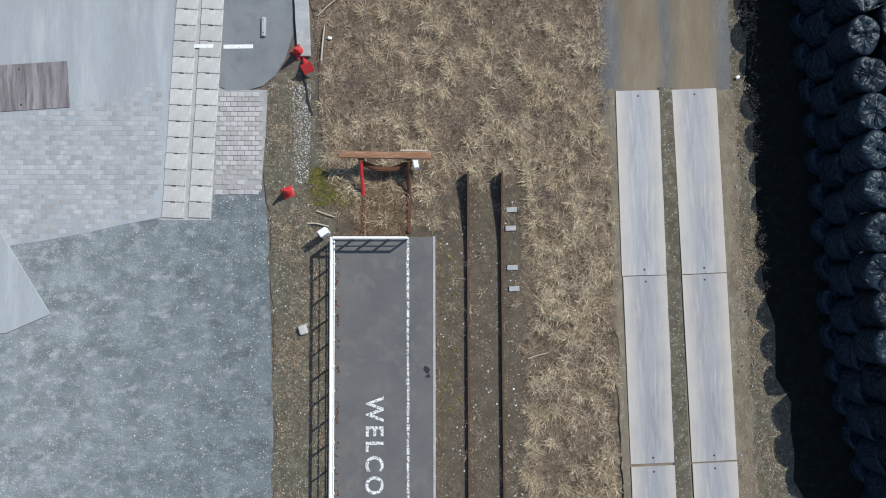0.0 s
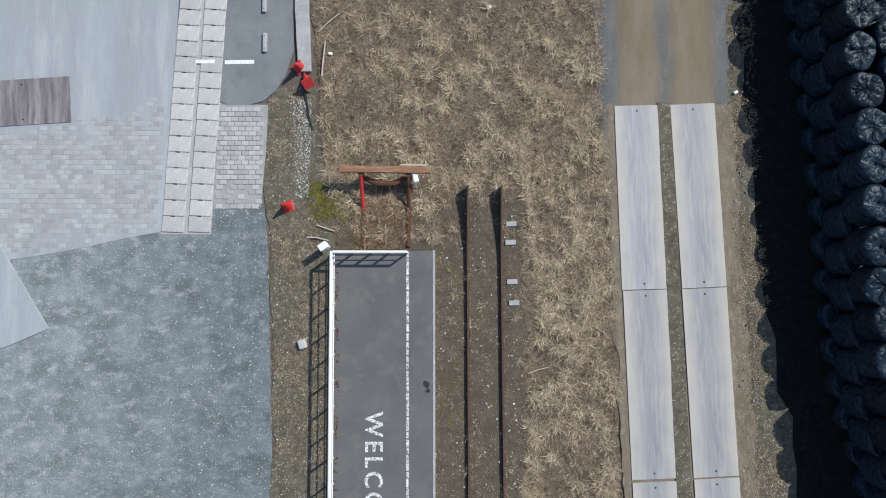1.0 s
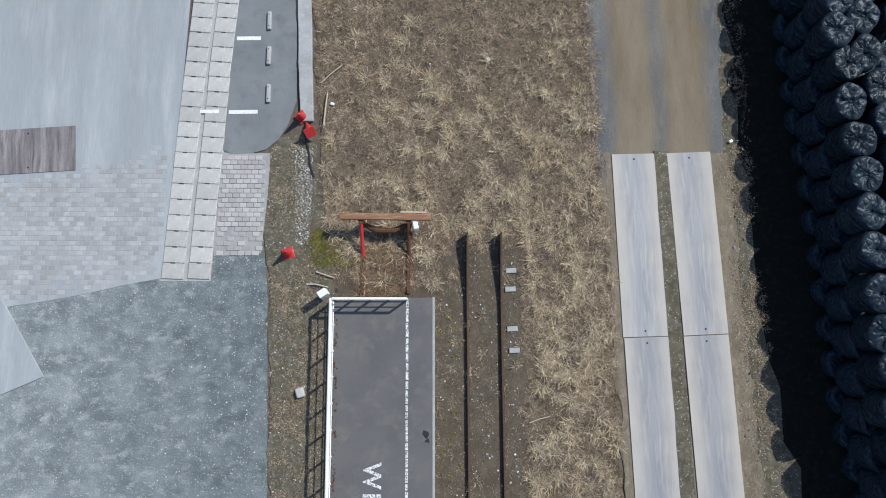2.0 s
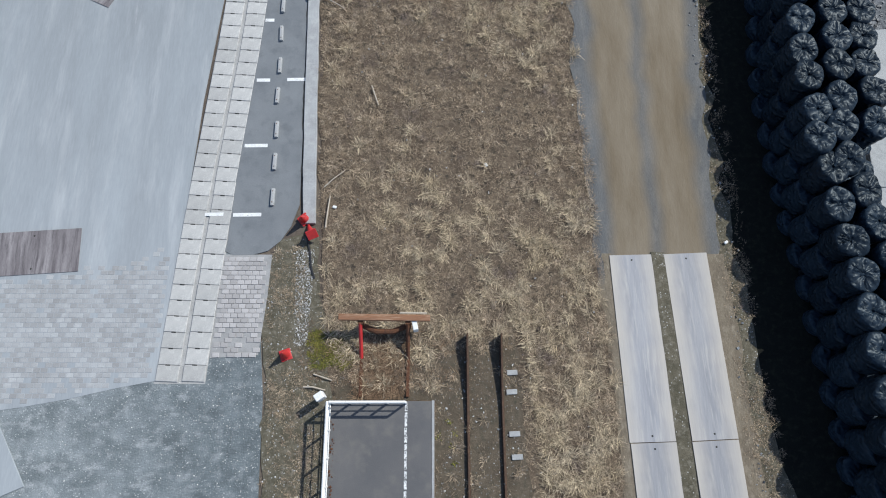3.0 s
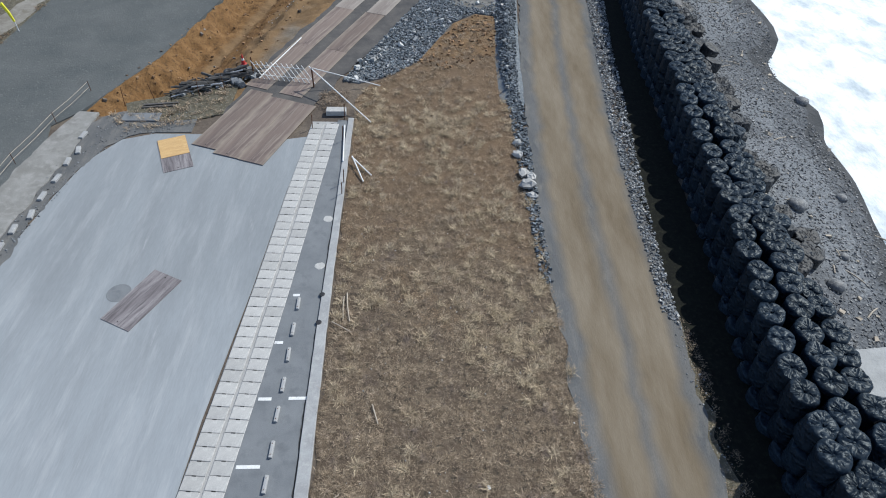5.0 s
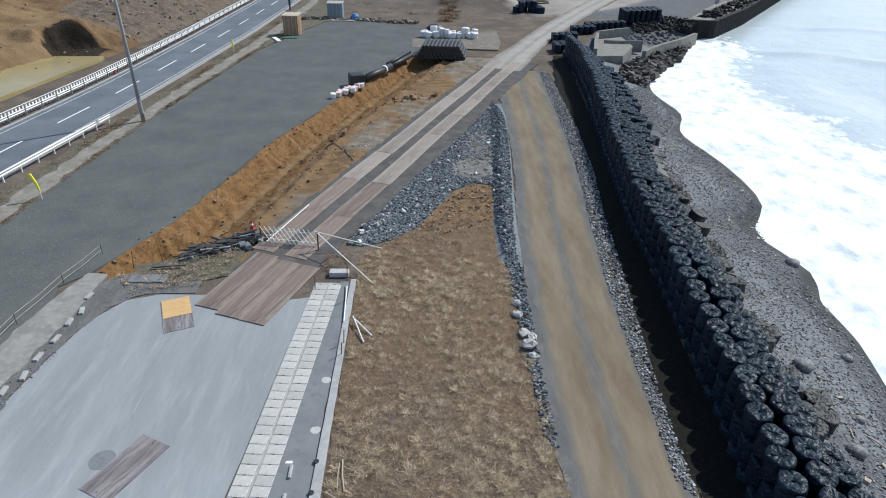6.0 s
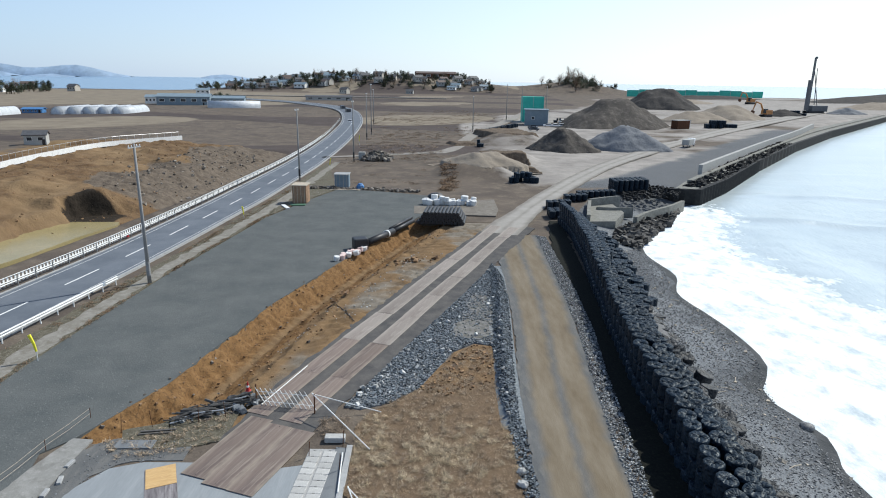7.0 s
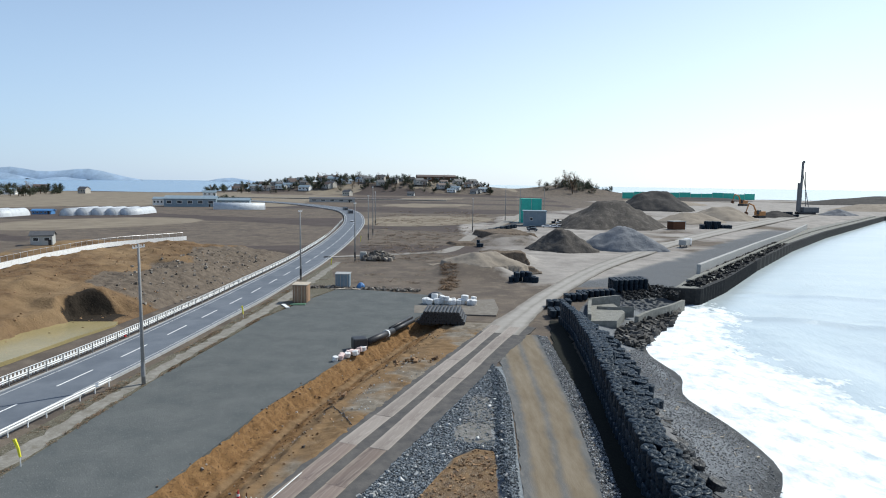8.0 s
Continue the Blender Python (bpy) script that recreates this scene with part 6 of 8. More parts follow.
cone("red traffic cone tipped over beside the kerb").matrix_world = pose(-3.94, 6.2, 0.42, 128, 0, 205)
cone("red and white traffic cone beside the trench", True).matrix_world = pose(-12.3, 36.6, 0.1, 0, 0, 10)
hose = [(-4.2, 6.3, 0.05), (-4.05, 5.7, 0.04), (-3.98, 5.2, 0.05), (-3.85, 4.8, 0.04)]
solo("black_hose", Shape().tube([tuple(p) for p in spline(hose, 0.1)], 0.035, 6), BLACK, "black rubber hose trailing from the kerb", "hose")

# ---- sticks, boards and litter on the field ----
def stick(a, b, r, mat, label, name="stick"):
    a, b = Vector(a), Vector(b)
    m = (a + b) / 2 + Vector((rl.uniform(-0.05, 0.05), rl.uniform(-0.05, 0.05), 0.04))
    return solo(name, Shape().tube([tuple(p) for p in spline([a, m, b], 0.25)], r, 6, r * 0.7), mat, label, "stick", group="sticks")
for a, b, r in (((-3.68, 8.02, 0.1), (-2.99, 8.62, 0.14), 0.022), ((-3.57, 6.56, 0.08), (-3.46, 7.68, 0.12), 0.03), ((-2.17, 11.96, 0.1), (-1.91, 11.17, 0.1), 0.028),
                ((-3.64, 17.29, 0.1), (-3.38, 15.76, 0.1), 0.03), ((-4.07, 15.69, 0.14), (-3.29, 15.23, 0.1), 0.025), ((-3.75, 17.1, 0.1), (-3.66, 15.9, 0.1), 0.02),
                ((3.1, -3.05, 0.08), (3.75, -2.85, 0.1), 0.02), ((-4.0, 1.3, 0.06), (-3.3, 1.2, 0.08), 0.03), ((-3.7, 1.7, 0.06), (-3.1, 1.5, 0.07), 0.025)):
    stick(a, b, r, PALEWOOD, "bleached pale stick lying in dry grass")
solo("rubble_block", Shape().box((-4.1, -2.1, 0.09), (0.26, 0.3, 0.2), 0.3), CONCRETE, "pale broken concrete lump on the verge", "rubble", bevel=0.05)
for x, y in ((-3.3, 7.3), (1.9, 8.9), (10.0, 6.1)):
    solo("litter", Shape().box((x, y, 0.07), (0.14, 0.1, 0.07), x), WHITE, "crumpled scrap of white litter", "litter", bevel=0.03)
# white poles by the strip's end
for a, b in (((-5.09, 29.76, 0.15), (-4.82, 26.41, 0.15)), ((-4.34, 26.52, 0.35), (-3.24, 25.30, 0.1)), ((-4.34, 26.6, 0.35), (-3.61, 24.78, 0.1))):
    solo("white_pole", Shape().tube([a, b], 0.035, 8), WHITE, "thin white pole lying by the kerb", "pole", group="white poles")
for x, y, h in ((-5.05, 28.4, 1.0), (-5.2, 30.6, 1.0), (-4.6, 24.7, 0.9), (-4.6, 23.8, 0.8), (-6.9, 29.6, 0.9)):
    solo("iron_post", Shape().tube([(x, y, 0), (x + 0.06, y + 0.02, h)], 0.025, 6), RUST, "rusty leaning iron post at the kerb", "post", group="iron posts")


# ---- main road: lines, barriers, poles ----
def gz(x, y):
    return float(ground_height(np.array([float(x)]), np.array([float(y)]))[0])


def along(line, step):
    """Places every step metres along a line, with the heading there."""
    q = spline(line, 0.5)
    s = np.concatenate([[0], np.cumsum(np.linalg.norm(np.diff(q, axis=0), axis=1))])
    out = []
    for t in np.arange(0, s[-1], step):
        x, y = np.interp(t, s, q[:, 0]), np.interp(t, s, q[:, 1])
        x2, y2 = np.interp(t + 0.4, s, q[:, 0]), np.interp(t + 0.4, s, q[:, 1])
        out.append((x, y, math.atan2(-(x2 - x), y2 - y)))
    return out


def between(a, b, f):
    return [(p[0] + (q[0] - p[0]) * f, p[1] + (q[1] - p[1]) * f) for p, q in zip(a, b)]


for x, y, a in along(between(ROAD_L, ROAD_R, 0.52), 10.0):
    if 20 < y < 330:
        solo("centre_dash", Shape().box((x, y, 0.124), (0.17, 5.2, 0.006), a), WHITE, "white centre line dash on the road", "road marking", "structure")
for f in (0.075, 0.925):
    q = between(ROAD_L, ROAD_R, f)
    q2 = between(ROAD_L, ROAD_R, f + 0.014)
    solo("edge_line", ribbon(q, q2, 0.1, 0.126, 200), WORN, "white edge line along the road", "road marking", "structure")
for f0, f1 in ((-0.03, 0.0), (1.0, 1.035)):
    solo("road_kerb", ribbon(between(ROAD_L, ROAD_R, f0), between(ROAD_L, ROAD_R, f1), -0.2, 0.2, 200), KERB, "pale concrete road gutter kerb", "kerb", "structure")

guard = thing("guardrail", (0, 0, 0), "white steel guardrail along the road verge", "guardrail")
GL = [(-37.2, 0), (-34.1, 35), (-32.7, 48), (-31.5, 58)]
for z in (0.5, 0.72):
    pts = [(x, y, z + 0.03) for x, y in spline(GL, 1.5)]
    part("beam", Shape().tube(pts, 0.07, 6), WHITE, guard)
for x, y, a in along(GL, 2.0):
    part("post", Shape().tube([(x, y, -0.1), (x, y, 0.78)], 0.055, 8), WHITE, guard)

barrier = thing("roadside_fence", (0, 0, 0), "white roadside fence with close upright pickets", "fence")
BL = [(x - 0.9, y) for x, y in ROAD_L if 0 <= y < 320]
for z, r in ((0.42, 0.06), (0.62, 0.06), (1.08, 0.035)):
    part("rail", Shape().tube([(x, y, z + 0.05) for x, y in spline(BL, 2.0)], r, 6), WHITE, barrier)
pick = Shape()
for x, y, a in along([(x - 0.12, y) for x, y in BL], 0.48):
    if y < 210:
        pick.box((x, y, 0.68), (0.05, 0.2, 0.86), a)
tagged(part("picket_row", pick, WHITE, barrier), kind="stuff")
for x, y, a in along(BL, 2.4):
    part("post", Shape().tube([(x + 0.06, y, -0.1), (x + 0.06, y, 0.95)], 0.055, 6), POLE, barrier)


def utility_pole(x, y, h, rz, label="grey concrete utility pole with a crossarm"):
    z = gz(x, y)
    p = thing("utility_pole", (x, y, z - 0.1), label, "utility pole", "utility poles", rz=rz)
    h = h - z
    part("shaft", Shape().tube([(0, 0, 0), (0, 0, h * 0.5), (0, 0, h)], 0.19, 12, 0.105), POLE, p, smooth=True)
    part("crossarm", Shape().box((0, 0, h - 0.35), (1.7, 0.09, 0.09)), GALV, p)
    for i in (-0.75, -0.35, 0.35, 0.75):
        part("insulator", Shape().lathe((i, 0, h - 0.3), [(0.04, 0), (0.06, 0.05), (0.035, 0.09), (0.055, 0.14), (0.02, 0.2)], 8), WHITE, p)
    part("base_band", Shape().tube([(0, 0, 1.0), (0, 0, 2.4)], 0.2, 12, 0.197), BLACK if h > 13.9 else POLE, p)
    return p
for x, y, h in ((-28.5, 58.3, 13.8), (-27.7, 122.3, 14.1), (-21.0, 152, 14.7), (-24.2, 207.6, 15.2), (-25.1, 229.8, 17.8), (13, 250, 13.7), (33.3, 318.8, 18.0), (-30, 285, 15), (50, 390, 17), (55, 330, 17)):
    utility_pole(x, y, h, 1.35)

def marker(x, y, h, lean):
    m = thing("marker_post", (x, y, gz(x, y) - 0.05), "thin post wrapped in yellow tape", "marker post", "marker posts")
    part("post", Shape().tube([(0, 0, 0), (0, 0, h * 0.45)], 0.03, 6), WHITE, m)
    part("tape", Shape().tube([(0, 0, h * 0.4), (lean * 0.3, 0, h * 0.7), (lean, 0.02, h)], 0.075, 6, 0.12), YELLOW, m, "yellow warning tape")
marker(-28.6, 40.8, 2.1, -0.35)
marker(-28.1, 87.4, 2.0, -0.15)
marker(-24.6, 139, 2.4, 0.2)
marker(-24.5, 190, 3.0, 0.1)

# ---- bank: white hoarding, pond, black sheet, clods ----
def hoarding():
    h = thing("hoarding", (0, 0, 0), "long low white sheet hoarding on top of the bank", "hoarding")
    HL = [(-62, 68), (-68, 86), (-71.5, 99.5), (-73, 118), (-72.5, 137), (-64, 155)]
    pts = along(HL, 2.0)
    crest = np.array([float(bank_height(np.array([x]), np.array([y]))[0]) for x, y, a in pts])
    crest = np.polyval(np.polyfit(np.arange(len(crest)), crest, 3), np.arange(len(crest)))
    for (x, y, a), z in zip(pts, crest):
        part("sheet", Shape().box((x, y, z + 0.5), (0.05, 1.96, 1.0), a), WHITESACK, h)
        part("post", Shape().tube([(x - 0.1, y, z - 0.2), (x - 0.1, y, z + 2.0)], 0.03, 5), GALV, h)
    part("rail", Shape().tube([(x - 0.1, y, z + 1.95) for (x, y, a), z in zip(pts, crest)], 0.03, 5), GALV, h)
hoarding()
solo("pond", Shape().prism([(-60, 55), (-56.5, 66), (-54, 74), (-52.6, 80), (-51, 83.4), (-44.2, 83.8), (-43.6, 82), (-45.1, 75), (-45.8, 68.5), (-46.6, 64), (-50, 52)], -0.6, 0.14), POND, "shallow yellowish silty pool at the foot of the bank", "pond", "structure")
CLOD = by_island(material("soil_clods", [(0.2, 0.12, 0.065), (0.27, 0.175, 0.1), (0.16, 0.11, 0.08)], 0.6, 0.95, 0.3, 0.04), (0.5, 0.5, 0.5), (1.6, 1.6, 1.6))
RUBBLE = by_island(material("bank_rubble", [(0.14, 0.122, 0.105), (0.2, 0.178, 0.152)], 0.6, 0.95, 0.3, 0.04), (0.4, 0.4, 0.4), (1.9, 1.9, 1.9))
on_ground = lambda x, y: bank_height(x, y)
in_trench = lambda x, y: trench_height(x, y)
ring_stones("rubble", [(-43.5, 92), (-40.5, 121), (-42, 150), (-52, 150), (-58, 118), (-53, 96)], 0.55, 0.06, 0.55, RUBBLE, "broken concrete and stones strewn over the bank", 101, on_ground)
ring_stones("soil_clods", [(-60, 50), (-48, 50), (-44, 90), (-41, 150), (-66, 150), (-72, 100)], 0.3, 0.06, 0.3, CLOD, "brown earth clods over the bank", 102, on_ground)
ring_stones("soil_clods", [(-1.5, 36.6), (0.3, 40.4), (1.4, 43), (2.9, 44.5), (4.2, 44.2), (4.2, 38.5), (1.0, 36.5)], 14, 0.03, 0.22, CLOD, "brown clods on the bare tip of the field", 105, 0.03)
trench = [(x + o, y) for o, line in ((-0.4, YARD_EDGE), (6.5, YARD_EDGE[::-1])) for x, y in line]
ring_stones("soil_clods", trench, 3, 0.04, 0.18, CLOD, "brown earth clods in the trench", 103, in_trench)
ring_stones("rubble", trench, 0.3, 0.04, 0.24, RUBBLE, "stones lying in the trench", 104, in_trench)

# ---- lot's far corner: kerb blocks, path, debris, gate ----
solo("path", ribbon([(-21.9, 14), (-21.7, 20), (-21.4, 26), (-20.5, 31.0)], [(-20.1, 14), (-19.8, 20), (-19.4, 25.5), (-19.3, 30.9)], -0.1, 0.058, 60, 2, 0.1), material("worn_path", [(0.27, 0.265, 0.25), (0.2, 0.195, 0.18), (0.32, 0.31, 0.295)], 1.0, 0.92, 0.3, 0.03), "pale worn concrete path beside the lot", "path", "structure")
LOT_EDGE = [(-20.5, 14), (-20.4, 20), (-20.0, 25.5), (-18.8, 30.6), (-13.6, 31.4)]
LOT_RIM = [(-19.3, 15.5), (-18.9, 20.5), (-18.2, 26.2), (-16.8, 28.7), (-13.6, 29.1)]
solo("weedy_edge", ribbon(LOT_EDGE, LOT_RIM, -0.1, 0.024, 90, 3, 0.16), bpy.data.materials["grey_grit_track"], "grey grit edge of the lot", "verge", "structure")
ring_stones("loose_chippings", LOT_EDGE + LOT_RIM[::-1], 70, 0.015, 0.07, STONE, "grey grit and small stones along the lot's edge", 116, 0.022, lambda x, y: np.clip(0.5 + 0.6 * ripple(x * 1.2, y * 1.2, 63), 0.08, 1))
solo("weedy_edge", ribbon([(-18.3, 31.9), (-16, 33), (-12.2, 35.5)], [(-17.6, 30.3), (-15, 30.2), (-12.0, 31.0)], -0.1, 0.036, 70, 3, 0.4), VERGE, "weedy gravel strip behind the lot", "verge", "structure")
rope = thing("rope_fence", (0, 0, 0), "low pale rope fence on thin stakes beside the path", "fence")
stakes = [(-22.0, 14.6), (-21.95, 18.4), (-21.9, 22.2), (-21.75, 26.0), (-21.3, 29.8), (-20.7, 33.2)]
for x, y in stakes:
    part("stake", Shape().tube([(x, y, 0.0), (x + 0.02, y, 0.72)], 0.018, 6), RUST, rope)
for z in (0.34, 0.66):
    part("rope", Shape().tube([(x, y, z - 0.05 * (i % 2)) for i, (x, y) in enumerate(q for a, b in zip(stakes, stakes[1:]) for q in (a, ((a[0] + b[0]) / 2, (a[1] + b[1]) / 2)))] + [(*stakes[-1], z)], 0.011, 5), PALEWOOD, rope, "thin pale rope")
solo("concrete_pad", Shape().box((-16.75, 30.45, 0.06), (2.1, 0.8, 0.08), 0.02), ASPHALT, "grey concrete pad at the lot corner", "pad", bevel=0.01)
for x, y, a in ((-19.46, 21.03, 0.1), (-19.12, 22.05, 0.2), (-19.2, 23.4, 0), (-19.1, 24.8, -0.1), (-19.15, 26.2, 0.1), (-19.0, 27.2, 0.3), (-19.3, 28.6, -0.1), (-19.5, 19.8, 0)):
    solo("kerb_block", Shape().box((x, y, 0.07), (0.22, 0.62, 0.14), a), KERB, "loose concrete kerb block at the lot edge", "kerb block", group="kerb blocks", bevel=0.02)
wv = scatter([(-18.8, 30.6), (-17, 29), (-12.3, 30.3), (-12.4, 34)], 9, 111)
blades("dry_weeds", wv, 0.15, 0.3, 12, BLADE, "dry weeds behind the lot", "weeds", 112, z=0.04, width=0.012)
wv = scatter([(-6.6, 31.5), (-5.2, 31.5), (-5.2, 33.6), (-7, 33.4)], 22, 113)
blades("dead_brush", wv, 0.16, 0.34, 16, SCRUB, "grey dry bush at the end of the gutter", "bush", 114, width=0.01)
for i, (a, b) in enumerate((((-17.05, 31.45, 0.08), (-15.2, 31.7, 0.1)), ((-16.95, 31.75, 0.08), (-15.1, 32.0, 0.1)), ((-17.0, 31.6, 0.16), (-15.3, 31.85, 0.17)))):
    a, b = Vector(a), Vector(b)
    ob = solo("plank", Shape().box((0, 0, 0), (0.14, (b - a).length, 0.05)), material("dark_timber", [(0.09, 0.085, 0.08), (0.14, 0.13, 0.12)], 0.3, 0.9, 0.3, 0.01) if i == 0 else bpy.data.materials["dark_timber"], "dark weathered plank lying on gravel", "plank", group="planks", bevel=0.006)
    ob.matrix_world = look((a + b) / 2, b) @ Matrix.Rotation(radians(90), 4, "X")
rd = random.Random(21)
scrap = Shape()
for i in range(46):
    t = rd.random()
    c = Vector((-15.4 + 4.2 * t + rd.uniform(-0.5, 0.5), 33.0 + 2.6 * t + rd.uniform(-0.5, 0.5), 0.1 + 0.35 * rd.random()))
    a = rd.uniform(-0.5, 0.9)
    d = Vector((math.cos(a), math.sin(a) * 0.6, rd.uniform(-0.2, 0.25))) * rd.uniform(0.3, 1.2)
    scrap.tube([c - d, c + d], rd.uniform(0.03, 0.09), 5)
tagged(solo("scrap_heap", scrap, bpy.data.materials["dark_timber"], "heap of dark broken timber and pipes by the trench", "scrap heap"), kind="stuff")
for a, b in (((-15.7, 32.55, 0.12), (-12.6, 34.4, 0.2)), ((-15.2, 32.9, 0.2), (-13.3, 34.9, 0.35)), ((-13.9, 34.5, 0.3), (-12.0, 35.3, 0.42)), ((-14.6, 33.2, 0.42), (-12.9, 33.9, 0.3))):
    solo("scrap_pipe", Shape().tube([a, b], 0.045, 7), GALV, "pale bent pipe lying in the scrap heap", "pipe", group="scrap pipes")
for x, y, z in ((-12.9, 35.3, 0.18), (-12.2, 35.7, 0.2)):
    solo("tyre", Shape().lathe((x, y, z), [(0.17, 0), (0.3, 0), (0.34, 0.06), (0.34, 0.13), (0.3, 0.19), (0.17, 0.19), (0.15, 0.1)], 18), BLACK, "worn black tyre in the scrap heap", "tyre", smooth=True)
ring_stones("rubble", [(-15.8, 32.3), (-11.2, 34.5), (-11.2, 36), (-12.5, 36), (-15.6, 33.6)], 9, 0.1, 0.5, STONE, "broken grey rubble in the scrap heap", 115, 0.04)

gate = thing("folding_gate", (0, 0, 0), "white folding lattice gate across the plate road", "gate")
for i in range(11):
    t = i / 10
    x, y = -10.95 + 3.2 * t, 34.9 - 0.5 * t
    part("bar", Shape().tube([(x + 0.32, y - 0.05, 0.08), (x - 0.42, y + 0.25, 1.15)], 0.022, 6), WHITE, gate)
for z, s in ((0.3, 0.1), (0.95, -0.25)):
    part("rail", Shape().tube([(-10.9 + s, 34.95 + 0.1 * z, z), (-7.75 + s, 34.45 + 0.1 * z, z)], 0.018, 6), WHITE, gate)
for x, y in ((-11.35, 35.2), (-7.45, 34.0)):
    part("post", Shape().tube([(x, y, 0), (x + 0.02, y, 1.35)], 0.045, 8), RUST, gate)
solo("white_pole", Shape().tube([(-10.95, 34.9, 0.12), (-9.2, 40.3, 0.14)], 0.035, 8), WHITE, "long white pole lying on the plate road", "pole", group="white poles")
solo("white_pole", Shape().tube([(-7.6, 34.15, 1.35), (-3.65, 30.15, 0.12)], 0.035, 8), WHITE, "white pole propped against a gate post", "pole", group="white poles")
solo("white_pole", Shape().tube([(-7.6, 34.1, 1.33), (-3.4, 34.2, 0.1)], 0.03, 8), WHITE, "white pole propped against a gate post", "pole", group="white poles")

# ---- yard edge: sacks, pipes, sheds ----
def loose_sack(x, y, s, mat, label, group, seed, z=0.05):
    ob = solo("sack", sack_shape(seed, n=18), mat, label, "sack", group=group, smooth=True)
    ob.matrix_world = Matrix.Translation((x, y, z)) @ Euler((rd.uniform(-0.2, 0.2), rd.uniform(-0.2, 0.2), rd.uniform(0, 6))).to_matrix().to_4x4() @ Matrix.Diagonal((s, s, s * 0.8, 1))
for i in range(22):
    k = i % 11
    loose_sack(-2.1 + 0.78 * k + rd.uniform(-0.35, 0.35), 99.5 + 0.75 * (i // 11) + rd.uniform(-0.5, 0.5), rd.uniform(0.8, 1.1), WHITESACK, "full white woven sack on the yard", "white sacks", 200 + i, 0.05 + (0.55 if rd.random() < 0.2 else 0))
for i in range(11):
    loose_sack(-11.3 + 0.27 * i + rd.uniform(-0.25, 0.25), 67.2 + 0.4 * i + rd.uniform(-0.5, 0.5), 0.62, PINKSACK if i % 3 else WHITESACK, "pale sack slumped at the yard edge", "pale sacks", 230 + i)
solo("tarpaulin_heap", Shape().lathe((-0.6, 106, 0), [(1.5, 0), (1.35, 0.4), (0.9, 0.75), (0.3, 0.9)], 12), BLACK, "black tarpaulin over a heap", "tarpaulin", smooth=True)
solo("pale_pad", Shape().prism([(-3.8, 92.6), (8.6, 91.6), (9.4, 96.2), (9.4, 105), (5, 103), (-0.3, 98.4), (-4.0, 98.4)], -0.1, 0.075), material("dusty_apron", [(0.2, 0.18, 0.155), (0.155, 0.138, 0.118), (0.24, 0.222, 0.195)], 2.2, 0.95, 0.4, 0.05), "pale dusty concrete apron beside the yard", "pad", "structure")
pipes = thing("pipe_stack", (0.6, 87.5, 0.06), "stack of black ribbed plastic pipes", "pipe stack", rz=-0.1)
for row in range(4):
    for k in range(13 - row):
        x = -3.2 + 0.52 * k + 0.26 * row
        z = 0.25 + 0.43 * row
        part("pipe", Shape().tube([(x, -2.3, z), (x, 2.3, z)], 0.25, 10), BLACK, pipes)
solo("black_crate", Shape().box((-9.4, 71.9, 0.75), (1.7, 1.7, 1.4), 0.35), BLACK, "black tarpaulin-wrapped crate at the yard edge", "crate", bevel=0.15)
for k, (a, b, r) in enumerate((((-8.6, 73.2, 0.55), (-6.0, 79.2, 0.5), 0.42), ((-6.0, 79.6, 0.45), (-3.6, 86, 0.4), 0.3), ((-6.8, 79, 0.3), (-4.0, 88, 0.3), 0.22), ((-6.4, 79.5, 0.75), (-3.9, 86.5, 0.75), 0.2))):
    solo("drain_pipe", Shape().tube([a, b], r, 14), BLACK, "long black plastic drain pipe along the trench", "pipe", group="drain pipes", smooth=True)
solo("pipe_collar", Shape().tube([(-6.75, 77.5, 0.52), (-6.65, 77.75, 0.52)], 0.5, 16), WHITE, "white sleeve round a black pipe", "sleeve")

def shed(x, y, w, d, h, rz, wall, label, roofmat):
    s = thing("site_shed", (x, y, 0.05), label, "shed", rz=rz)
    part("wall", Shape().box((0, 0, h / 2), (w, d, h)), wall, s, bevel=0.02)
    part("roof", Shape().box((0, 0, h + 0.06), (w + 0.25, d + 0.25, 0.12), turn=Matrix.Rotation(0.04, 3, "X")), roofmat, s, bevel=0.01)
    part("door", Shape().box((w / 2 + 0.02, -d * 0.1, h * 0.45), (0.04, 0.9, h * 0.86)), wall, s)
    for i in range(4):
        part("batten", Shape().box((-w / 2 + w * (i + 0.5) / 4, -d / 2 - 0.02, h / 2), (0.06, 0.04, h)), PALEWOOD, s)
shed(-22.6, 100.2, 2.3, 2.2, 2.9, -0.05, material("brown_site_board", [(0.33, 0.215, 0.14), (0.25, 0.165, 0.11), (0.39, 0.27, 0.185)], 0.8, 0.8, 0.1, 0.03, stretch=(2, 2, 0.4)), "brown boarded site shed beside the yard", PALEWOOD)
shed(-18.2, 115.6, 2.6, 2.0, 2.4, 0.0, BLUEGREY, "blue-grey sheet-clad site shed beside the yard", KERB)
ring_stones("debris", [(-24, 112.8), (-18, 113.0), (-10, 111.5), (-3.5, 110.8), (-3.5, 113), (-10, 114), (-24, 115)], 8, 0.1, 0.6, RUBBLE, "row of mixed building debris at the yard end", 121, 0.05)
for x, y, m, l in ((-14.6, 113.6, BLUE, "blue sheeted bundle at the yard end"),):
    solo("bundle", Shape().lathe((x, y, 0.05), [(0.75, 0), (0.7, 0.6), (0.35, 1.0)], 9), m, l, "bundle")
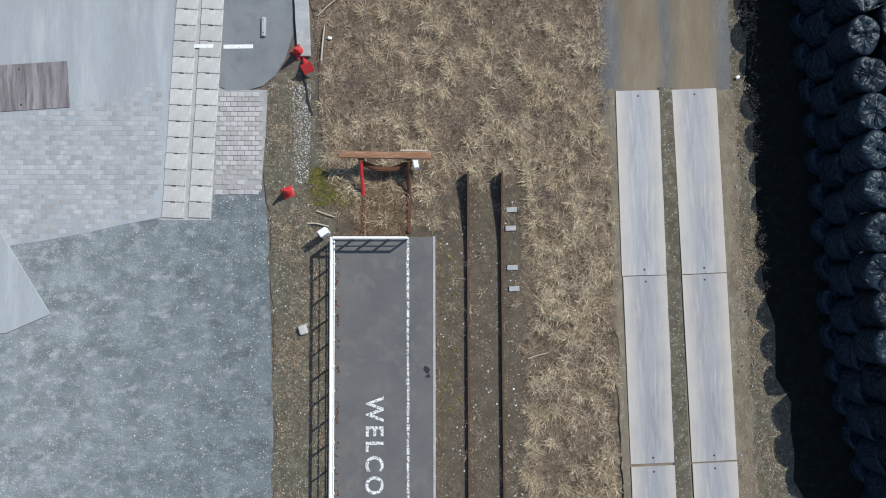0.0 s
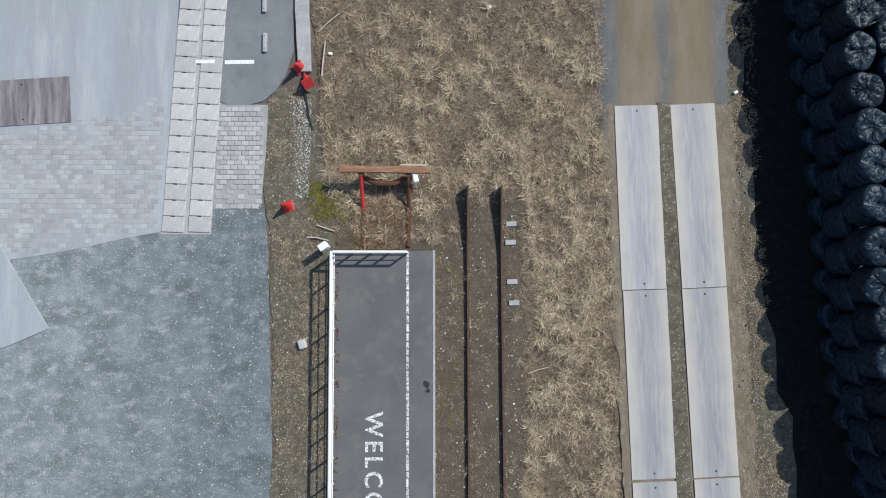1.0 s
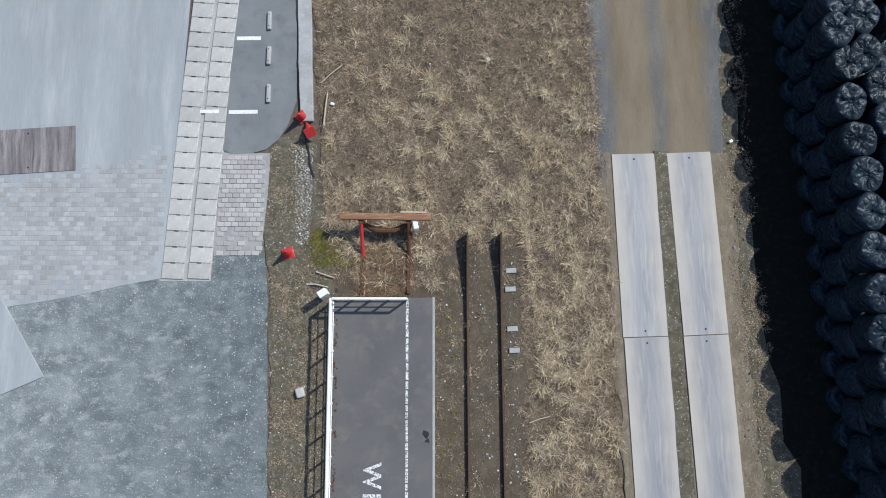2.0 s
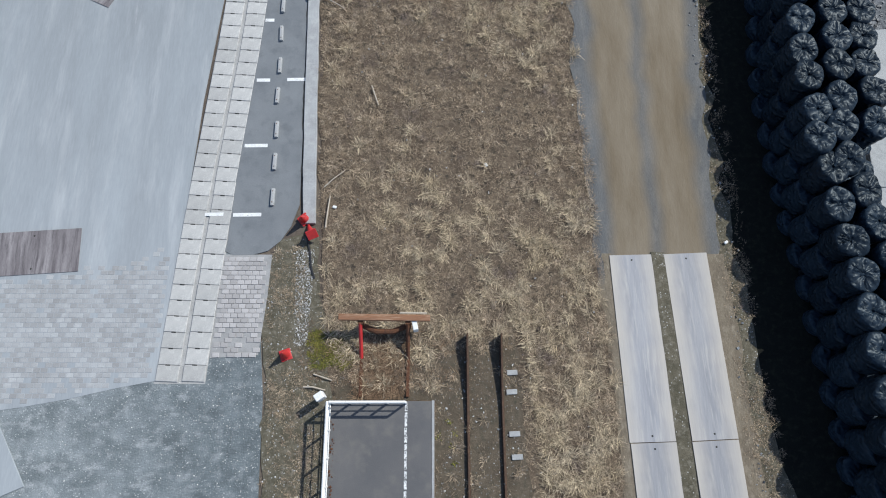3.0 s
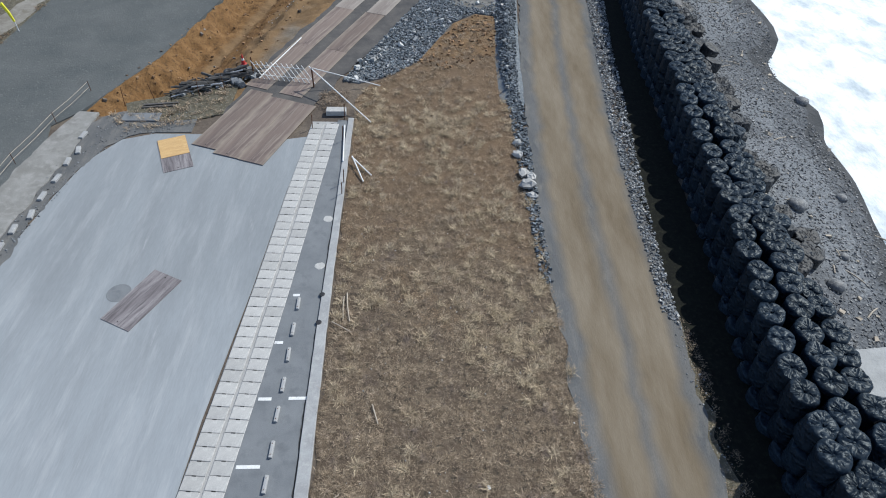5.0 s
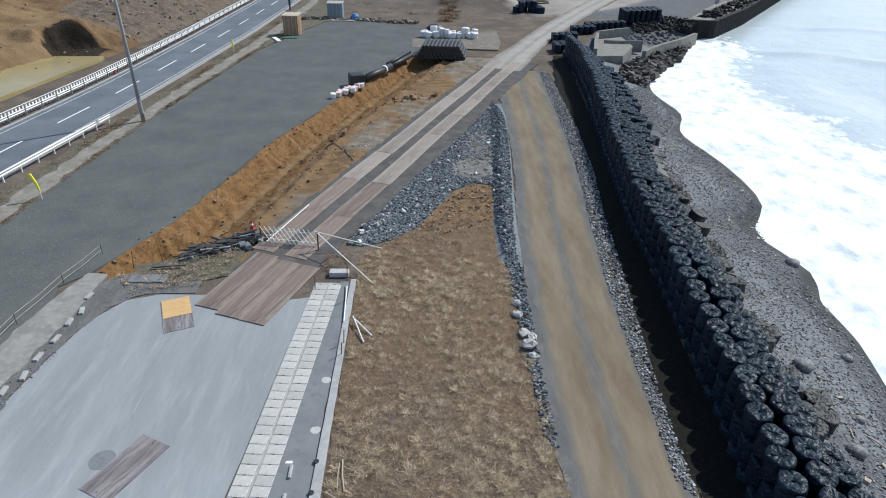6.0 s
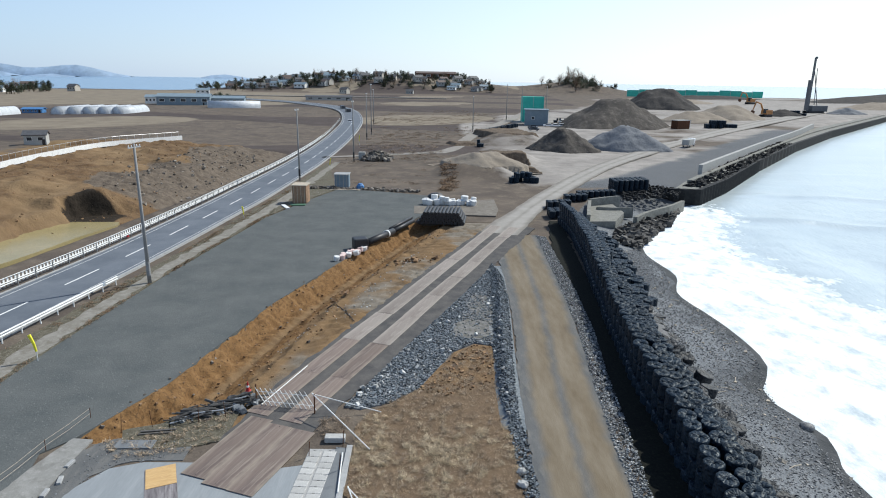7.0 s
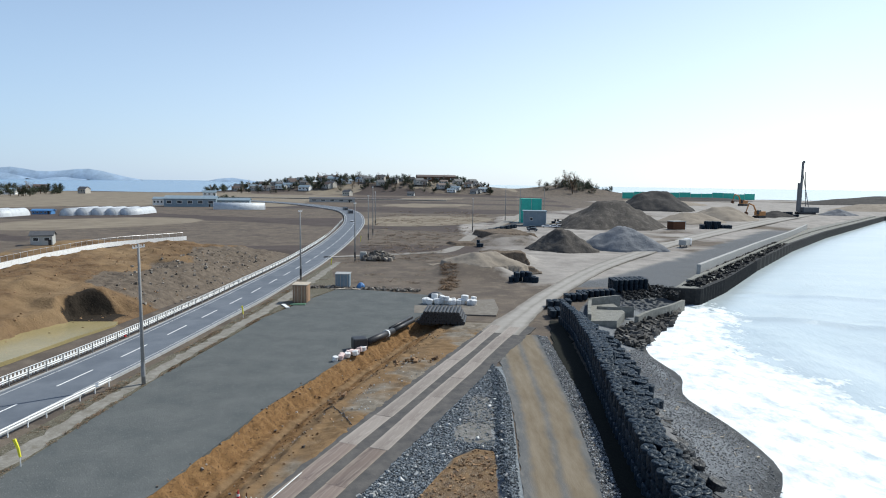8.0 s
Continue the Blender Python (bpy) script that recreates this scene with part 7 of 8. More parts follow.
for i in range(7):
    a = rd.uniform(-0.4, 0.6)
    ob = solo("board", Shape().box((-19 + 0.7 * i, 112.3 + rd.uniform(-0.6, 0.4), 0.14), (rd.uniform(1.2, 2.4), 0.3, 0.07), a), PALEWOOD, "pale board lying at the yard end", "board", group="boards")
solo("board", Shape().box((-24.2, 96, 0.14), (0.6, 3.0, 0.1), 0.5), WHITE, "white board lying by the shed", "board", group="boards")
solo("pallet", Shape().box((-22.6, 97.6, 0.12), (2.4, 1.2, 0.14), 0.1), material("green_pallet_paint", [(0.05, 0.12, 0.07), (0.08, 0.16, 0.1)], 0.5, 0.7, 0.1, 0.05), "flat green pallet by the shed", "pallet", bevel=0.02)
rubble_heap = [(-19, 153), (-12, 153), (-12, 158), (-19, 158)]
q = scatter(rubble_heap, 12, 125)
hz = 1.8 * np.exp(-(((q[:, 0] + 15.5) / 3) ** 2 + ((q[:, 1] - 155.5) / 2) ** 2))
stones("scrap_pile", np.column_stack([q, hz]), 0.3 + 0.9 * np.random.RandomState(3).rand(len(q)), RUBBLE, "heap of pale scrap by the road", "scrap pile", 126)
solo("cabinet", Shape().box((-19.6, 157, 0.9), (1.6, 1.2, 1.8)), GREYWALL, "grey sheet-metal cabinet beside the road", "cabinet", bevel=0.03)


# ---- sea wall, culvert, armour stones ----
OLDCON = material("old_stained_concrete", [(0.24, 0.235, 0.21), (0.17, 0.168, 0.15), (0.29, 0.285, 0.265)], 0.9, 0.9, 0.4, 0.03, stain=((0.1, 0.1, 0.08), 0.8, 0.2))
def seawall():
    w = thing("sea_wall", (0, 0, 0), "dark sheet-pile sea wall with a pale concrete parapet", "sea wall", kind="structure")
    outer = [(43.5, 116.0), (49.3, 115.2), (60, 128.5), (84.6, 163.4), (121, 212), (170, 272), (306, 426), (600, 635)]
    line = []
    for i in range(len(outer) - 1):
        a, b = Vector(outer[i]), Vector(outer[i + 1])
        k = max(1, int((b - a).length / 0.9)) if i < 3 else max(1, int((b - a).length / 3))
        for j in range(k):
            q = a + (b - a) * j / k
            n = Vector(((b - a).y, -(b - a).x)).normalized() * (0.22 if (j % 2 and i < 4) else 0)
            line.append((q.x + n.x, q.y + n.y))
    v = [(x, y, z) for x, y in line for z in (-4, 0.55)]
    v += [(x - 0.8 + 0.2, y + 0.8, z) for x, y in line for z in (-4, 0.55)]
    k = len(line)
    f = []
    for i in range(k - 1):
        a, b = 2 * i, 2 * i + 2
        f += [(a, b, b + 1, a + 1), (a + 1, b + 1, 2 * k + b + 1, 2 * k + a + 1), (2 * k + a, 2 * k + a + 1, 2 * k + b + 1, 2 * k + b)]
    part("sheet_piling", Shape().add(v, f), DARKPILE, w, "dark ribbed steel sheet piling")
    part("fill", ribbon([(44.6, 116.6), (52, 128.5), (64, 146), (90, 181), (125, 229), (173, 290), (300, 432)], [(49.8, 116), (59.6, 129), (84, 164), (120.5, 213), (169.5, 273), (240, 352), (305.5, 427)], -4, 0.3, 80, 2), OLDCON, w, "concrete fill behind the piles")
    a = [(57.6, 137.5), (75, 161), (104, 200), (140, 247), (172, 291)]
    part("parapet", ribbon(a, [(x + 0.7, y - 0.5) for x, y in a], 0.2, 2.4, 40), CONCRETE, w, "pale concrete parapet")
    a = [(50.6, 125.5), (60, 138), (85, 171.5), (122, 220), (170, 280), (300, 428)]
    part("low_step", ribbon(a, [(x + 0.8, y - 0.6) for x, y in a], 0.2, 0.8, 60), OLDCON, w, "pale low concrete step")
seawall()
ring_stones("armour_stones", [(52, 122), (60, 129), (84, 163), (120, 212), (116, 216), (80, 167), (58, 135)], 1.8, 0.35, 1.0, DARKPILE, "dark armour rocks behind the sheet piles", 131, 0.25)
ring_stones("armour_stones", [(50.5, 119), (57, 127), (55, 130), (47.5, 120)], 2.4, 0.3, 0.9, DARKPILE, "dark armour rocks behind the sheet piles", 132, 0.25)

cul = thing("culvert", (0, 0, 0), "pale concrete culvert outlet beside the sack wall", "culvert", kind="structure")
part("floor", Shape().prism([(21.8, 90), (24.8, 101.5), (29.6, 103.8), (29.6, 97), (26.5, 90.5)], -1.6, -0.25), OLDCON, cul)
def wall_run(name, pts, w, z0, z1, label=""):
    part(name, ribbon(pts, [(x + w, y - w * 0.3) for x, y in pts], z0, z1, 12), OLDCON, cul, label)
wall_run("landward_wall", [(22.0, 90), (23.4, 96), (24.9, 101.8)], 0.5, -1.6, 0.8)
wall_run("back_wall", [(24.9, 102.2), (28, 104.2), (30.8, 105.6)], 0.5, -1.6, 0.9)
wall_run("seaward_wall", [(30.6, 95.2), (34, 99.6), (39.5, 105), (43.6, 109.8)], 0.6, -3, -0.55)
wall_run("wing_wall", [(25.6, 99), (28, 98.8), (31.2, 99.2)], 0.5, -1.6, 0.2)
ring_stones("armour_stones", [(24.5, 83), (27.6, 81), (31.5, 89), (38, 98.5), (42, 107), (38.5, 106.5), (33.5, 99), (29.5, 94), (26, 89)], 2.6, 0.4, 1.1, by_island(material("armour_rock", [(0.055, 0.052, 0.05), (0.1, 0.094, 0.086)], 0.8, 0.8, 0.4, 0.05), (0.4, 0.4, 0.4), (1.8, 1.8, 1.8)), "dark wet armour blocks below the culvert", 133, lambda x, y: ground_height(x, y) * 0.5 - 0.7)
ring_stones("rubble", [(32, 106), (43, 110), (47, 119), (40, 122), (33, 112)], 4, 0.15, 0.7, DARKPILE, "dark broken rock and driftwood behind the culvert", 134, 0.0)
far_bags = Shape()
for cx, cy, nx, ny, hh in ((28.5, 110, 7, 2, 1), (36.5, 117.5, 7, 4, 2), (24, 106, 4, 2, 1), (20, 100, 4, 2, 1), (18.6, 93, 3, 3, 1)):
    for i in range(nx):
        for j in range(ny):
            for k in range(hh):
                src = rb.choice(rest_shapes)
                far_bags.add([(cx + (i - nx / 2) * 1.05 + p + rb.uniform(-0.02, 0.02), cy + (j - ny / 2) * 1.05 + (i - nx / 2) * 0.35 + q, k * 1.05 + w) for p, q, w in src.v], src.f)
solo("sandbag_heap", far_bags, BAG, "stacks of black sacks near the culvert", "sandbags", "stuff", smooth=True)

# stepped pale slabs seaward of the wall
for i, (x, y, w, d, z, a) in enumerate(((17.6, 13.6, 2.6, 2.2, -0.25, 0.1), (17.2, 11.4, 2.4, 2.0, -0.3, 0.05), (16.9, 9.2, 2.6, 2.2, -0.2, -0.05), (18.6, 12.3, 2.4, 3.0, -0.45, 0.1), (16.6, 7.2, 2.4, 1.9, -0.22, 0.0))):
    solo("concrete_slab", Shape().box((x, y, z), (w, d, 0.5), a), PALE, "pale concrete slab on the beach beside the sacks", "slab", group="beach slabs", bevel=0.03)
for i, (x, y, s) in enumerate(((19.3, 24.9, 0.9), (18.8, 19.2, 0.8), (20.4, 21.5, 0.5), (22.8, 26.5, 0.6), (21, 17.5, 0.45), (19.0, 22.4, 0.8), (24.9, 36.8, 0.9))):
    r = random.Random(i + 70)
    shp = Shape().lathe((0, 0, 0), [(0.35 * s, 0), (0.55 * s, 0.15 * s), (0.5 * s, 0.35 * s), (0.2 * s, 0.5 * s)], 9)
    shp.v = [(a * (1 + r.uniform(-0.2, 0.2)), b * (1 + r.uniform(-0.2, 0.2)), c) for a, b, c in shp.v]
    ob = solo("beach_boulder", shp, BEACHSTONE, "dark rounded boulder on the shingle", "boulder", group="beach boulders", smooth=True)
    ob.matrix_world = pose(x, y, gz(x, y) - 0.05, 0, 0, 40 * i)


# ---- spoil heaps and works inland ----
def heap(x, y, rx, ry, h, mat, label, seed, rz=0.0, ridge=0.0):
    n, m = 44, 44
    u = np.linspace(-1.15, 1.15, n)
    U, V = np.meshgrid(u, u)
    ang = np.arctan2(V, U)
    lump = 1 + 0.12 * np.sin(2 * ang + seed) + 0.07 * np.sin(5 * ang + seed * 2.1)
    R = np.hypot(np.maximum(np.abs(U) - ridge, 0) / (1 - ridge * 0.8), V) / lump
    Z = np.clip(1 - R, 0, 1)
    Z = (np.minimum(Z * 1.12, 0.9 + 0.1 * Z) + 0.1 * ripple(U * 4, V * 4, seed) * Z + 0.05 * ripple(U * 13, V * 13, seed + 1) * (Z > 0))
    c, s = math.cos(rz), math.sin(rz)
    z0 = gz(x, y)
    base = np.where(Z > 0.001, z0 - 0.2, z0 - 1.5)
    pts = np.stack([x + c * U * rx - s * V * ry, y + s * U * rx + c * V * ry, base + Z * h], -1).reshape(-1, 3)
    f = [(j * n + i, j * n + i + 1, (j + 1) * n + i + 1, (j + 1) * n + i) for j in range(n - 1) for i in range(n - 1)]
    return solo("spoil_heap", Shape().add(pts.tolist(), f), mat, label, "spoil heap", group="spoil heaps", smooth=True)
heap(78, 285, 29, 20, 12.3, SPOIL_BROWN, "tall heap of brown spoil", 1, 0.5, 0.15)
heap(57, 193, 13, 11, 7.6, SPOIL_GREY, "smooth cone of grey gravel", 2)
heap(36.5, 187, 9.5, 10, 6.6, SPOIL_BROWN, "steep heap of dark spoil with cut faces", 3, 0.6, 0.1)
heap(172, 500, 30, 26, 14.5, SPOIL_DARK, "broad dark spoil heap far along the coast", 4, 0.1, 0.3)
heap(168, 372, 24, 18, 7.5, SPOIL_SAND, "pale sandy spoil heap", 5, 0.4, 0.2)
heap(140, 345, 22, 15, 5.0, SPOIL_SAND, "low pale sandy heap", 6, 0.3, 0.2)
heap(287, 447, 14, 9, 4.5, SPOIL_GREY, "low grey gravel heap", 7)
heap(222, 410, 14, 10, 4.5, SPOIL_DARK, "dark heap beside a piling rig", 8)
heap(10, 142, 7.5, 10, 2.4, SPOIL_SAND, "pale sand mound by the coast track", 9, 0.5, 0.3)
def terrace(x, y, w, d, h, rz, mat, label, seed, slope=0.16):
    """A flat-topped earth bank with steep, crumbled sides."""
    n = 48
    u = np.linspace(-1.12, 1.12, n)
    U, V = np.meshgrid(u, u)
    edge = np.maximum(np.abs(U), np.abs(V)) + 0.06 * ripple(U * 5, V * 5, seed) + 0.04 * ripple(U * 13, V * 13, seed + 1)
    Z = smooth((1.0 - edge) / slope) * (1 + 0.1 * ripple(U * 3, V * 3, seed + 2)) + 0.03 * ripple(U * 17, V * 17, seed + 3)
    c, s, z0 = math.cos(rz), math.sin(rz), gz(x, y)
    base = np.where(edge < 1.05, z0 - 0.1, z0 - 1.2)
    pts = np.stack([x + c * U * w / 2 - s * V * d / 2, y + s * U * w / 2 + c * V * d / 2, base + np.clip(Z, 0, 2) * h], -1).reshape(-1, 3)
    f = [(j * n + i, j * n + i + 1, (j + 1) * n + i + 1, (j + 1) * n + i) for j in range(n - 1) for i in range(n - 1)]
    return solo("earth_bank", Shape().add(pts.tolist(), f), mat, label, "earth bank", group="earth banks", smooth=True)
SOIL = material("turned_soil", [(0.15, 0.115, 0.085), (0.105, 0.08, 0.06), (0.2, 0.16, 0.122)], 2.5, 0.95, 0.8, 0.2)
terrace(15.5, 153.5, 12, 6.5, 2.3, 0.1, SOIL, "flat-topped bank of brown earth", 61)
terrace(16.5, 138, 11, 5, 0.9, 0.15, SOIL, "low flat-topped bank of brown earth", 65, 0.3)
terrace(23.5, 226, 17, 26, 2.4, 0.25, SOIL, "flat-topped bank of brown earth", 69)
terrace(7, 196, 9, 9, 1.0, 0.3, SOIL, "low bank of brown earth beside the farm track", 73, 0.35)
heap(220, 640, 60, 30, 4.5, SPOIL_SAND, "pale sandy ridge of spoil", 12, 0.2, 0.4)
heap(520, 760, 90, 30, 7, SPOIL_DARK, "dark ridge of spoil on the spit", 13, 0.3, 0.5)
heap(400, 560, 60, 22, 6, SPOIL_SAND, "pale sandy ridge of spoil", 14, 0.4, 0.4)
heap(350, 830, 60, 30, 4, SPOIL_DARK, "dark spoil heap behind the netting", 15, 0.1, 0.4)
heap(700, 900, 160, 50, 9, SPOIL_DARK, "long dark ridge on the far spit", 16, 0.35, 0.6)
dk = Shape()
for cx, cy, k, wdt in ((17, 125, 26, 2.6), (129, 290, 40, 6.5), (232, 412, 30, 7), (12, 190, 5, 1.2), (60, 315, 16, 4)):
    for i in range(k):
        src = rb.choice(rest_shapes)
        ox, oy, zz = rb.uniform(-wdt, wdt), rb.uniform(-1.5, 1.5), gz(cx, cy)
        s = 1.0 if wdt < 5 else 1.8
        up = zz + rb.choice((0, 0.9)) * s * (abs(ox) < wdt * 0.6)
        dk.add([(cx + ox + p * s, cy + oy + q * s, up + w * s) for p, q, w in src.v], src.f)
for i in range(26):  # a row along the farm track
    t = i / 25
    src = rb.choice(rest_shapes)
    cx, cy = 14.3 + 18.5 * t + rb.uniform(-0.4, 0.4), 237.5 + 32.5 * t + rb.uniform(-0.6, 0.6)
    cz = gz(cx, cy)
    dk.add([(cx + p * 1.5, cy + q * 1.5, cz + w * 1.5) for p, q, w in src.v], src.f)
solo("sandbag_heap", dk, BAG, "dumped piles of black sacks on the works", "sandbags", "stuff", smooth=True)
solo("track", ribbon([(-30, 160), (-8, 172), (1.5, 182), (12, 240), (40, 352), (66, 470)], [(-30, 157.5), (-6, 169), (4.8, 179), (16, 238), (45, 350), (72, 468)], -0.3, 0.12, 60, 2, 0.2), bpy.data.materials["pale_track_dust"], "pale farm track between fields", "track", "structure")
solo("track", ribbon([(6, 640), (-90, 650), (-260, 640)], [(6, 648), (-90, 658), (-260, 648)], -0.3, 0.5, 40, 2, 0.5), bpy.data.materials["pale_track_dust"], "pale road across far fields", "track", "structure")


def house(w, d, h, rise, wall, roof, label, category="house", windows=3):
    """A house with a gabled roof, eaves, windows and a door, at the origin."""
    ob = thing("house", (0, 0, 0), label, category, "far houses")
    body = Shape().box((0, 0, h / 2), (w, d, h))
    body.add([(-w / 2, -d / 2, h), (w / 2, -d / 2, h), (w / 2, d / 2, h), (-w / 2, d / 2, h), (-w / 2, 0, h + rise), (w / 2, 0, h + rise)], [(0, 4, 3), (1, 2, 5)])
    part("wall", body, wall, ob)
    e, t = 0.5, 0.25
    rf = Shape()
    for s in (-1, 1):
        y0, y1 = s * (d / 2 + e), 0
        z0, z1 = h - e * rise / (d / 2), h + rise
        q = [(-w / 2 - e, y0, z0), (w / 2 + e, y0, z0), (w / 2 + e, y1, z1), (-w / 2 - e, y1, z1)]
        rf.add(q + [(a, b, c + t) for a, b, c in q], [(0, 1, 2, 3), (7, 6, 5, 4), (0, 4, 5, 1), (1, 5, 6, 2), (2, 6, 7, 3), (3, 7, 4, 0)])
    part("roof", rf, roof, ob)
    for i in range(windows):
        x = -w / 2 + w * (i + 0.5) / windows
        win = part("window", Shape().box((x, -d / 2 - 0.03, h * 0.6), (w / windows * 0.45, 0.08, h * 0.32)), WINDOW, ob)
        part("frame", Shape().box((x, -d / 2 - 0.02, h * 0.6), (w / windows * 0.52, 0.05, h * 0.38)), WHITE, win)
    part("door", Shape().box((w * 0.38, -d / 2 - 0.03, 1.0), (1.0, 0.08, 2.0)), WINDOW, ob)
    return ob
kinds = [house(11, 8, 5.5, 2.6, CREAM, ROOF, "cream house with a dark tiled roof in the village"), house(9, 7, 3.4, 2.2, GREYWALL, ROOF, "low grey house with a dark roof in the village"), house(12, 7, 5.0, 2.2, GREYWALL, ROOF_RED, "grey house with a brown roof in the village"), house(14, 8, 4.2, 2.0, WHITE, BLUEGREY, "white house with a blue-grey roof in the village")]
rv = random.Random(8)
plots = []
for i in range(58):
    x, y = -300 + 360 * rv.random(), 880 + 90 * rv.random()
    plots.append((x, y))
for i in range(4):
    plots.append((-560 + 240 * rv.random(), 640 + 170 * rv.random()))
plots += [(-462, 664), (-260, 700), (-120, 800), (-40, 830)]
for i, (x, y) in enumerate(plots):
    k = i % 4
    m = pose(x, y, gz(x, y) - 0.1, 0, 0, rv.uniform(-40, 40)) @ Matrix.Scale(rv.uniform(0.85, 1.25), 4)
    if i < 4:
        kinds[k].matrix_world = m.normalized()  # the first of each kind keeps its size, for the copies to start from
    else:
        copy_thing(kinds[k], m)


def tree(h, spread, bare, label, seed):
    """A trunk that divides into limbs, with leaf clumps or bare twigs."""
    r = random.Random(seed)
    ob = thing("tree", (0, 0, 0), label, "tree", "far trees")
    part("trunk", Shape().tube([(0, 0, 0), (0.1, 0, h * 0.25), (0, 0.1, h * 0.55)], h * 0.035, 7, h * 0.018), BARK, ob)
    crown = Shape()
    ends = []
    for k in range(9):
        a, up = r.uniform(0, 6.28), r.uniform(0.35, 0.95)
        tip = Vector((math.cos(a) * spread * r.uniform(0.5, 1), math.sin(a) * spread * r.uniform(0.5, 1), h * up))
        part("limb", Shape().tube([(0, 0, h * r.uniform(0.25, 0.5)), tip * 0.55 + Vector((0, 0, h * 0.22)), tip], h * 0.014, 5, h * 0.004), BARK, ob)
        ends.append(tip)
    for k in range(760 if not bare else 320):
        c = r.choice(ends) * r.uniform(0.55, 1.05) + Vector((r.gauss(0, 1), r.gauss(0, 1), r.gauss(0, 0.7))) * (spread * 0.17)
        c.z = max(c.z, h * 0.22)
        if bare:
            d = Vector((r.gauss(0, 1), r.gauss(0, 1), abs(r.gauss(0.6, 0.6)))).normalized() * h * 0.13
            s = d.cross((0.3, 0.5, 0.8)).normalized() * h * 0.004
            crown.add([c - s, c + s, c + d], [(0, 1, 2)])
        else:
            a = Vector((r.gauss(0, 1), r.gauss(0, 1), r.gauss(0, 0.6))).normalized()
            b = a.cross((0.2, 0.7, 0.6)).normalized()
            s = h * r.uniform(0.02, 0.05)
            crown.add([c - a * s, c + b * s * 0.7, c + a * s, c - b * s * 0.7], [(0, 1, 2, 3)])
    part("crown", crown, BRUSH if bare else LEAF, ob, "bare grey twigs" if bare else "dark evergreen leaves")
    return ob
trees = [tree(9, 3.6, False, "dark evergreen tree in the village", 1), tree(7, 3.4, False, "rounded dark evergreen tree", 2), tree(11, 3.2, True, "bare winter tree in the village", 3), tree(6, 3.6, False, "low dark evergreen shrub tree", 4)]
sites = [(-330 + 400 * rv.random(), 890 + 150 * rv.random()) for _ in range(190)] + [(rv.gauss(212, 25), 1000 + rv.gauss(0, 18)) for _ in range(42)]
sites += [(-430 + 36 * rv.random(), 590 + 14 * rv.random()) for _ in range(14)] + [(-185 + 40 * rv.random(), 470 + 6 * rv.random()) for _ in range(4)] + [(-300 + 80 * rv.random(), 840) for _ in range(8)] + [(-505 + 85 * rv.random(), 668 + 50 * rv.random()) for _ in range(46)] + [(-345 + 420 * rv.random(), 872 + 60 * rv.random()) for _ in range(80)]
for i, (x, y) in enumerate(sites):
    k = rv.choice((0, 1, 3, 0, 2)) if i < 190 or i > 231 else (2 if i % 3 == 0 else rv.choice((1, 3)))
    grow = 1.0 if i < 190 or i > 231 else 3.1 - 0.02 * abs(x - 205)
    m = pose(x, y, gz(x, y) - (3.5 if 190 <= i <= 231 else 0.2), 0, 0, rv.uniform(0, 360)) @ Matrix.Scale(max(1.25 if i < 190 else 1.15, 0.8 * grow) * rv.uniform(0.6, 1.25), 4)
    if i < 4:
        trees[i].matrix_world = m.normalized()
    else:
        copy_thing(trees[k], m)

# bushes and rank dry growth on the rough ground between the roads
rough = [(-24, 120), (-6, 118), (4, 120), (6, 160), (10, 230), (40, 330), (20, 420), (-30, 420), (-34, 300), (-24, 200)]
bq = scatter(rough, 0.16, 141, lambda x, y: np.clip(0.3 + 0.7 * ripple(x * 0.08, y * 0.08, 51), 0.03, 1))
blades("dry_scrub", bq, 1.0, 0.6, 30, SCRUB, "reddish-brown dry scrub on rough ground", "scrub", 142, z=ground_height(bq[:, 0], bq[:, 1]), width=0.03)
bq = scatter([(0.3, 113.5), (3.2, 113.5), (3.6, 122), (3.2, 150), (1.0, 155), (0.6, 130)], 0.9, 143)
blades("dry_scrub", bq, 0.8, 0.9, 30, BRUSH, "dark dry bushes at the end of the yard", "scrub", 144, z=ground_height(bq[:, 0], bq[:, 1]), width=0.035)
bq = scatter([(-20, 160), (0, 165), (5, 230), (-20, 240)], 0.06, 145)
blades("dry_scrub", bq, 1.3, 1.1, 40, SCRUB, "clumps of pale brown scrub on rough ground", "scrub", 146, z=ground_height(bq[:, 0], bq[:, 1]), width=0.03)

# greenhouses, sheds, office, netting
def tunnel(x, y, l, w, h, rz, label="long white film greenhouse tunnel"):
    g = thing("greenhouse", (x, y, gz(x, y) - 0.05), label, "greenhouse", "greenhouses", rz=rz)
    n = 10
    v = [(s * l / 2, math.cos(math.pi * i / n) * w / 2, math.sin(math.pi * i / n) * h) for s in (-1, 1) for i in range(n + 1)]
    part("film", Shape().add(v, [(i, i + 1, n + 2 + i, n + 1 + i) for i in range(n)] + [tuple(range(n + 1))[::-1], tuple(range(n + 1, 2 * n + 2))]), FILM, g, smooth=True)
    for i in range(5):
        xx = -l / 2 + l * i / 4
        part("hoop", Shape().tube([(xx, math.cos(math.pi * k / 8) * w / 2, math.sin(math.pi * k / 8) * (h + 0.04)) for k in range(9)], 0.06, 5), GALV, g)
for i in range(5):
    tunnel(-178 + 5.9 * (i - 2), 335 + 3.2 * (i - 2), 26, 6.6, 3.8, 1.5)
tunnel(-212, 303, 24, 6.6, 3.8, 1.5), tunnel(-218, 300, 24, 6.6, 3.8, 1.5)
tunnel(-132, 408, 32, 8, 4.4, 0.25)
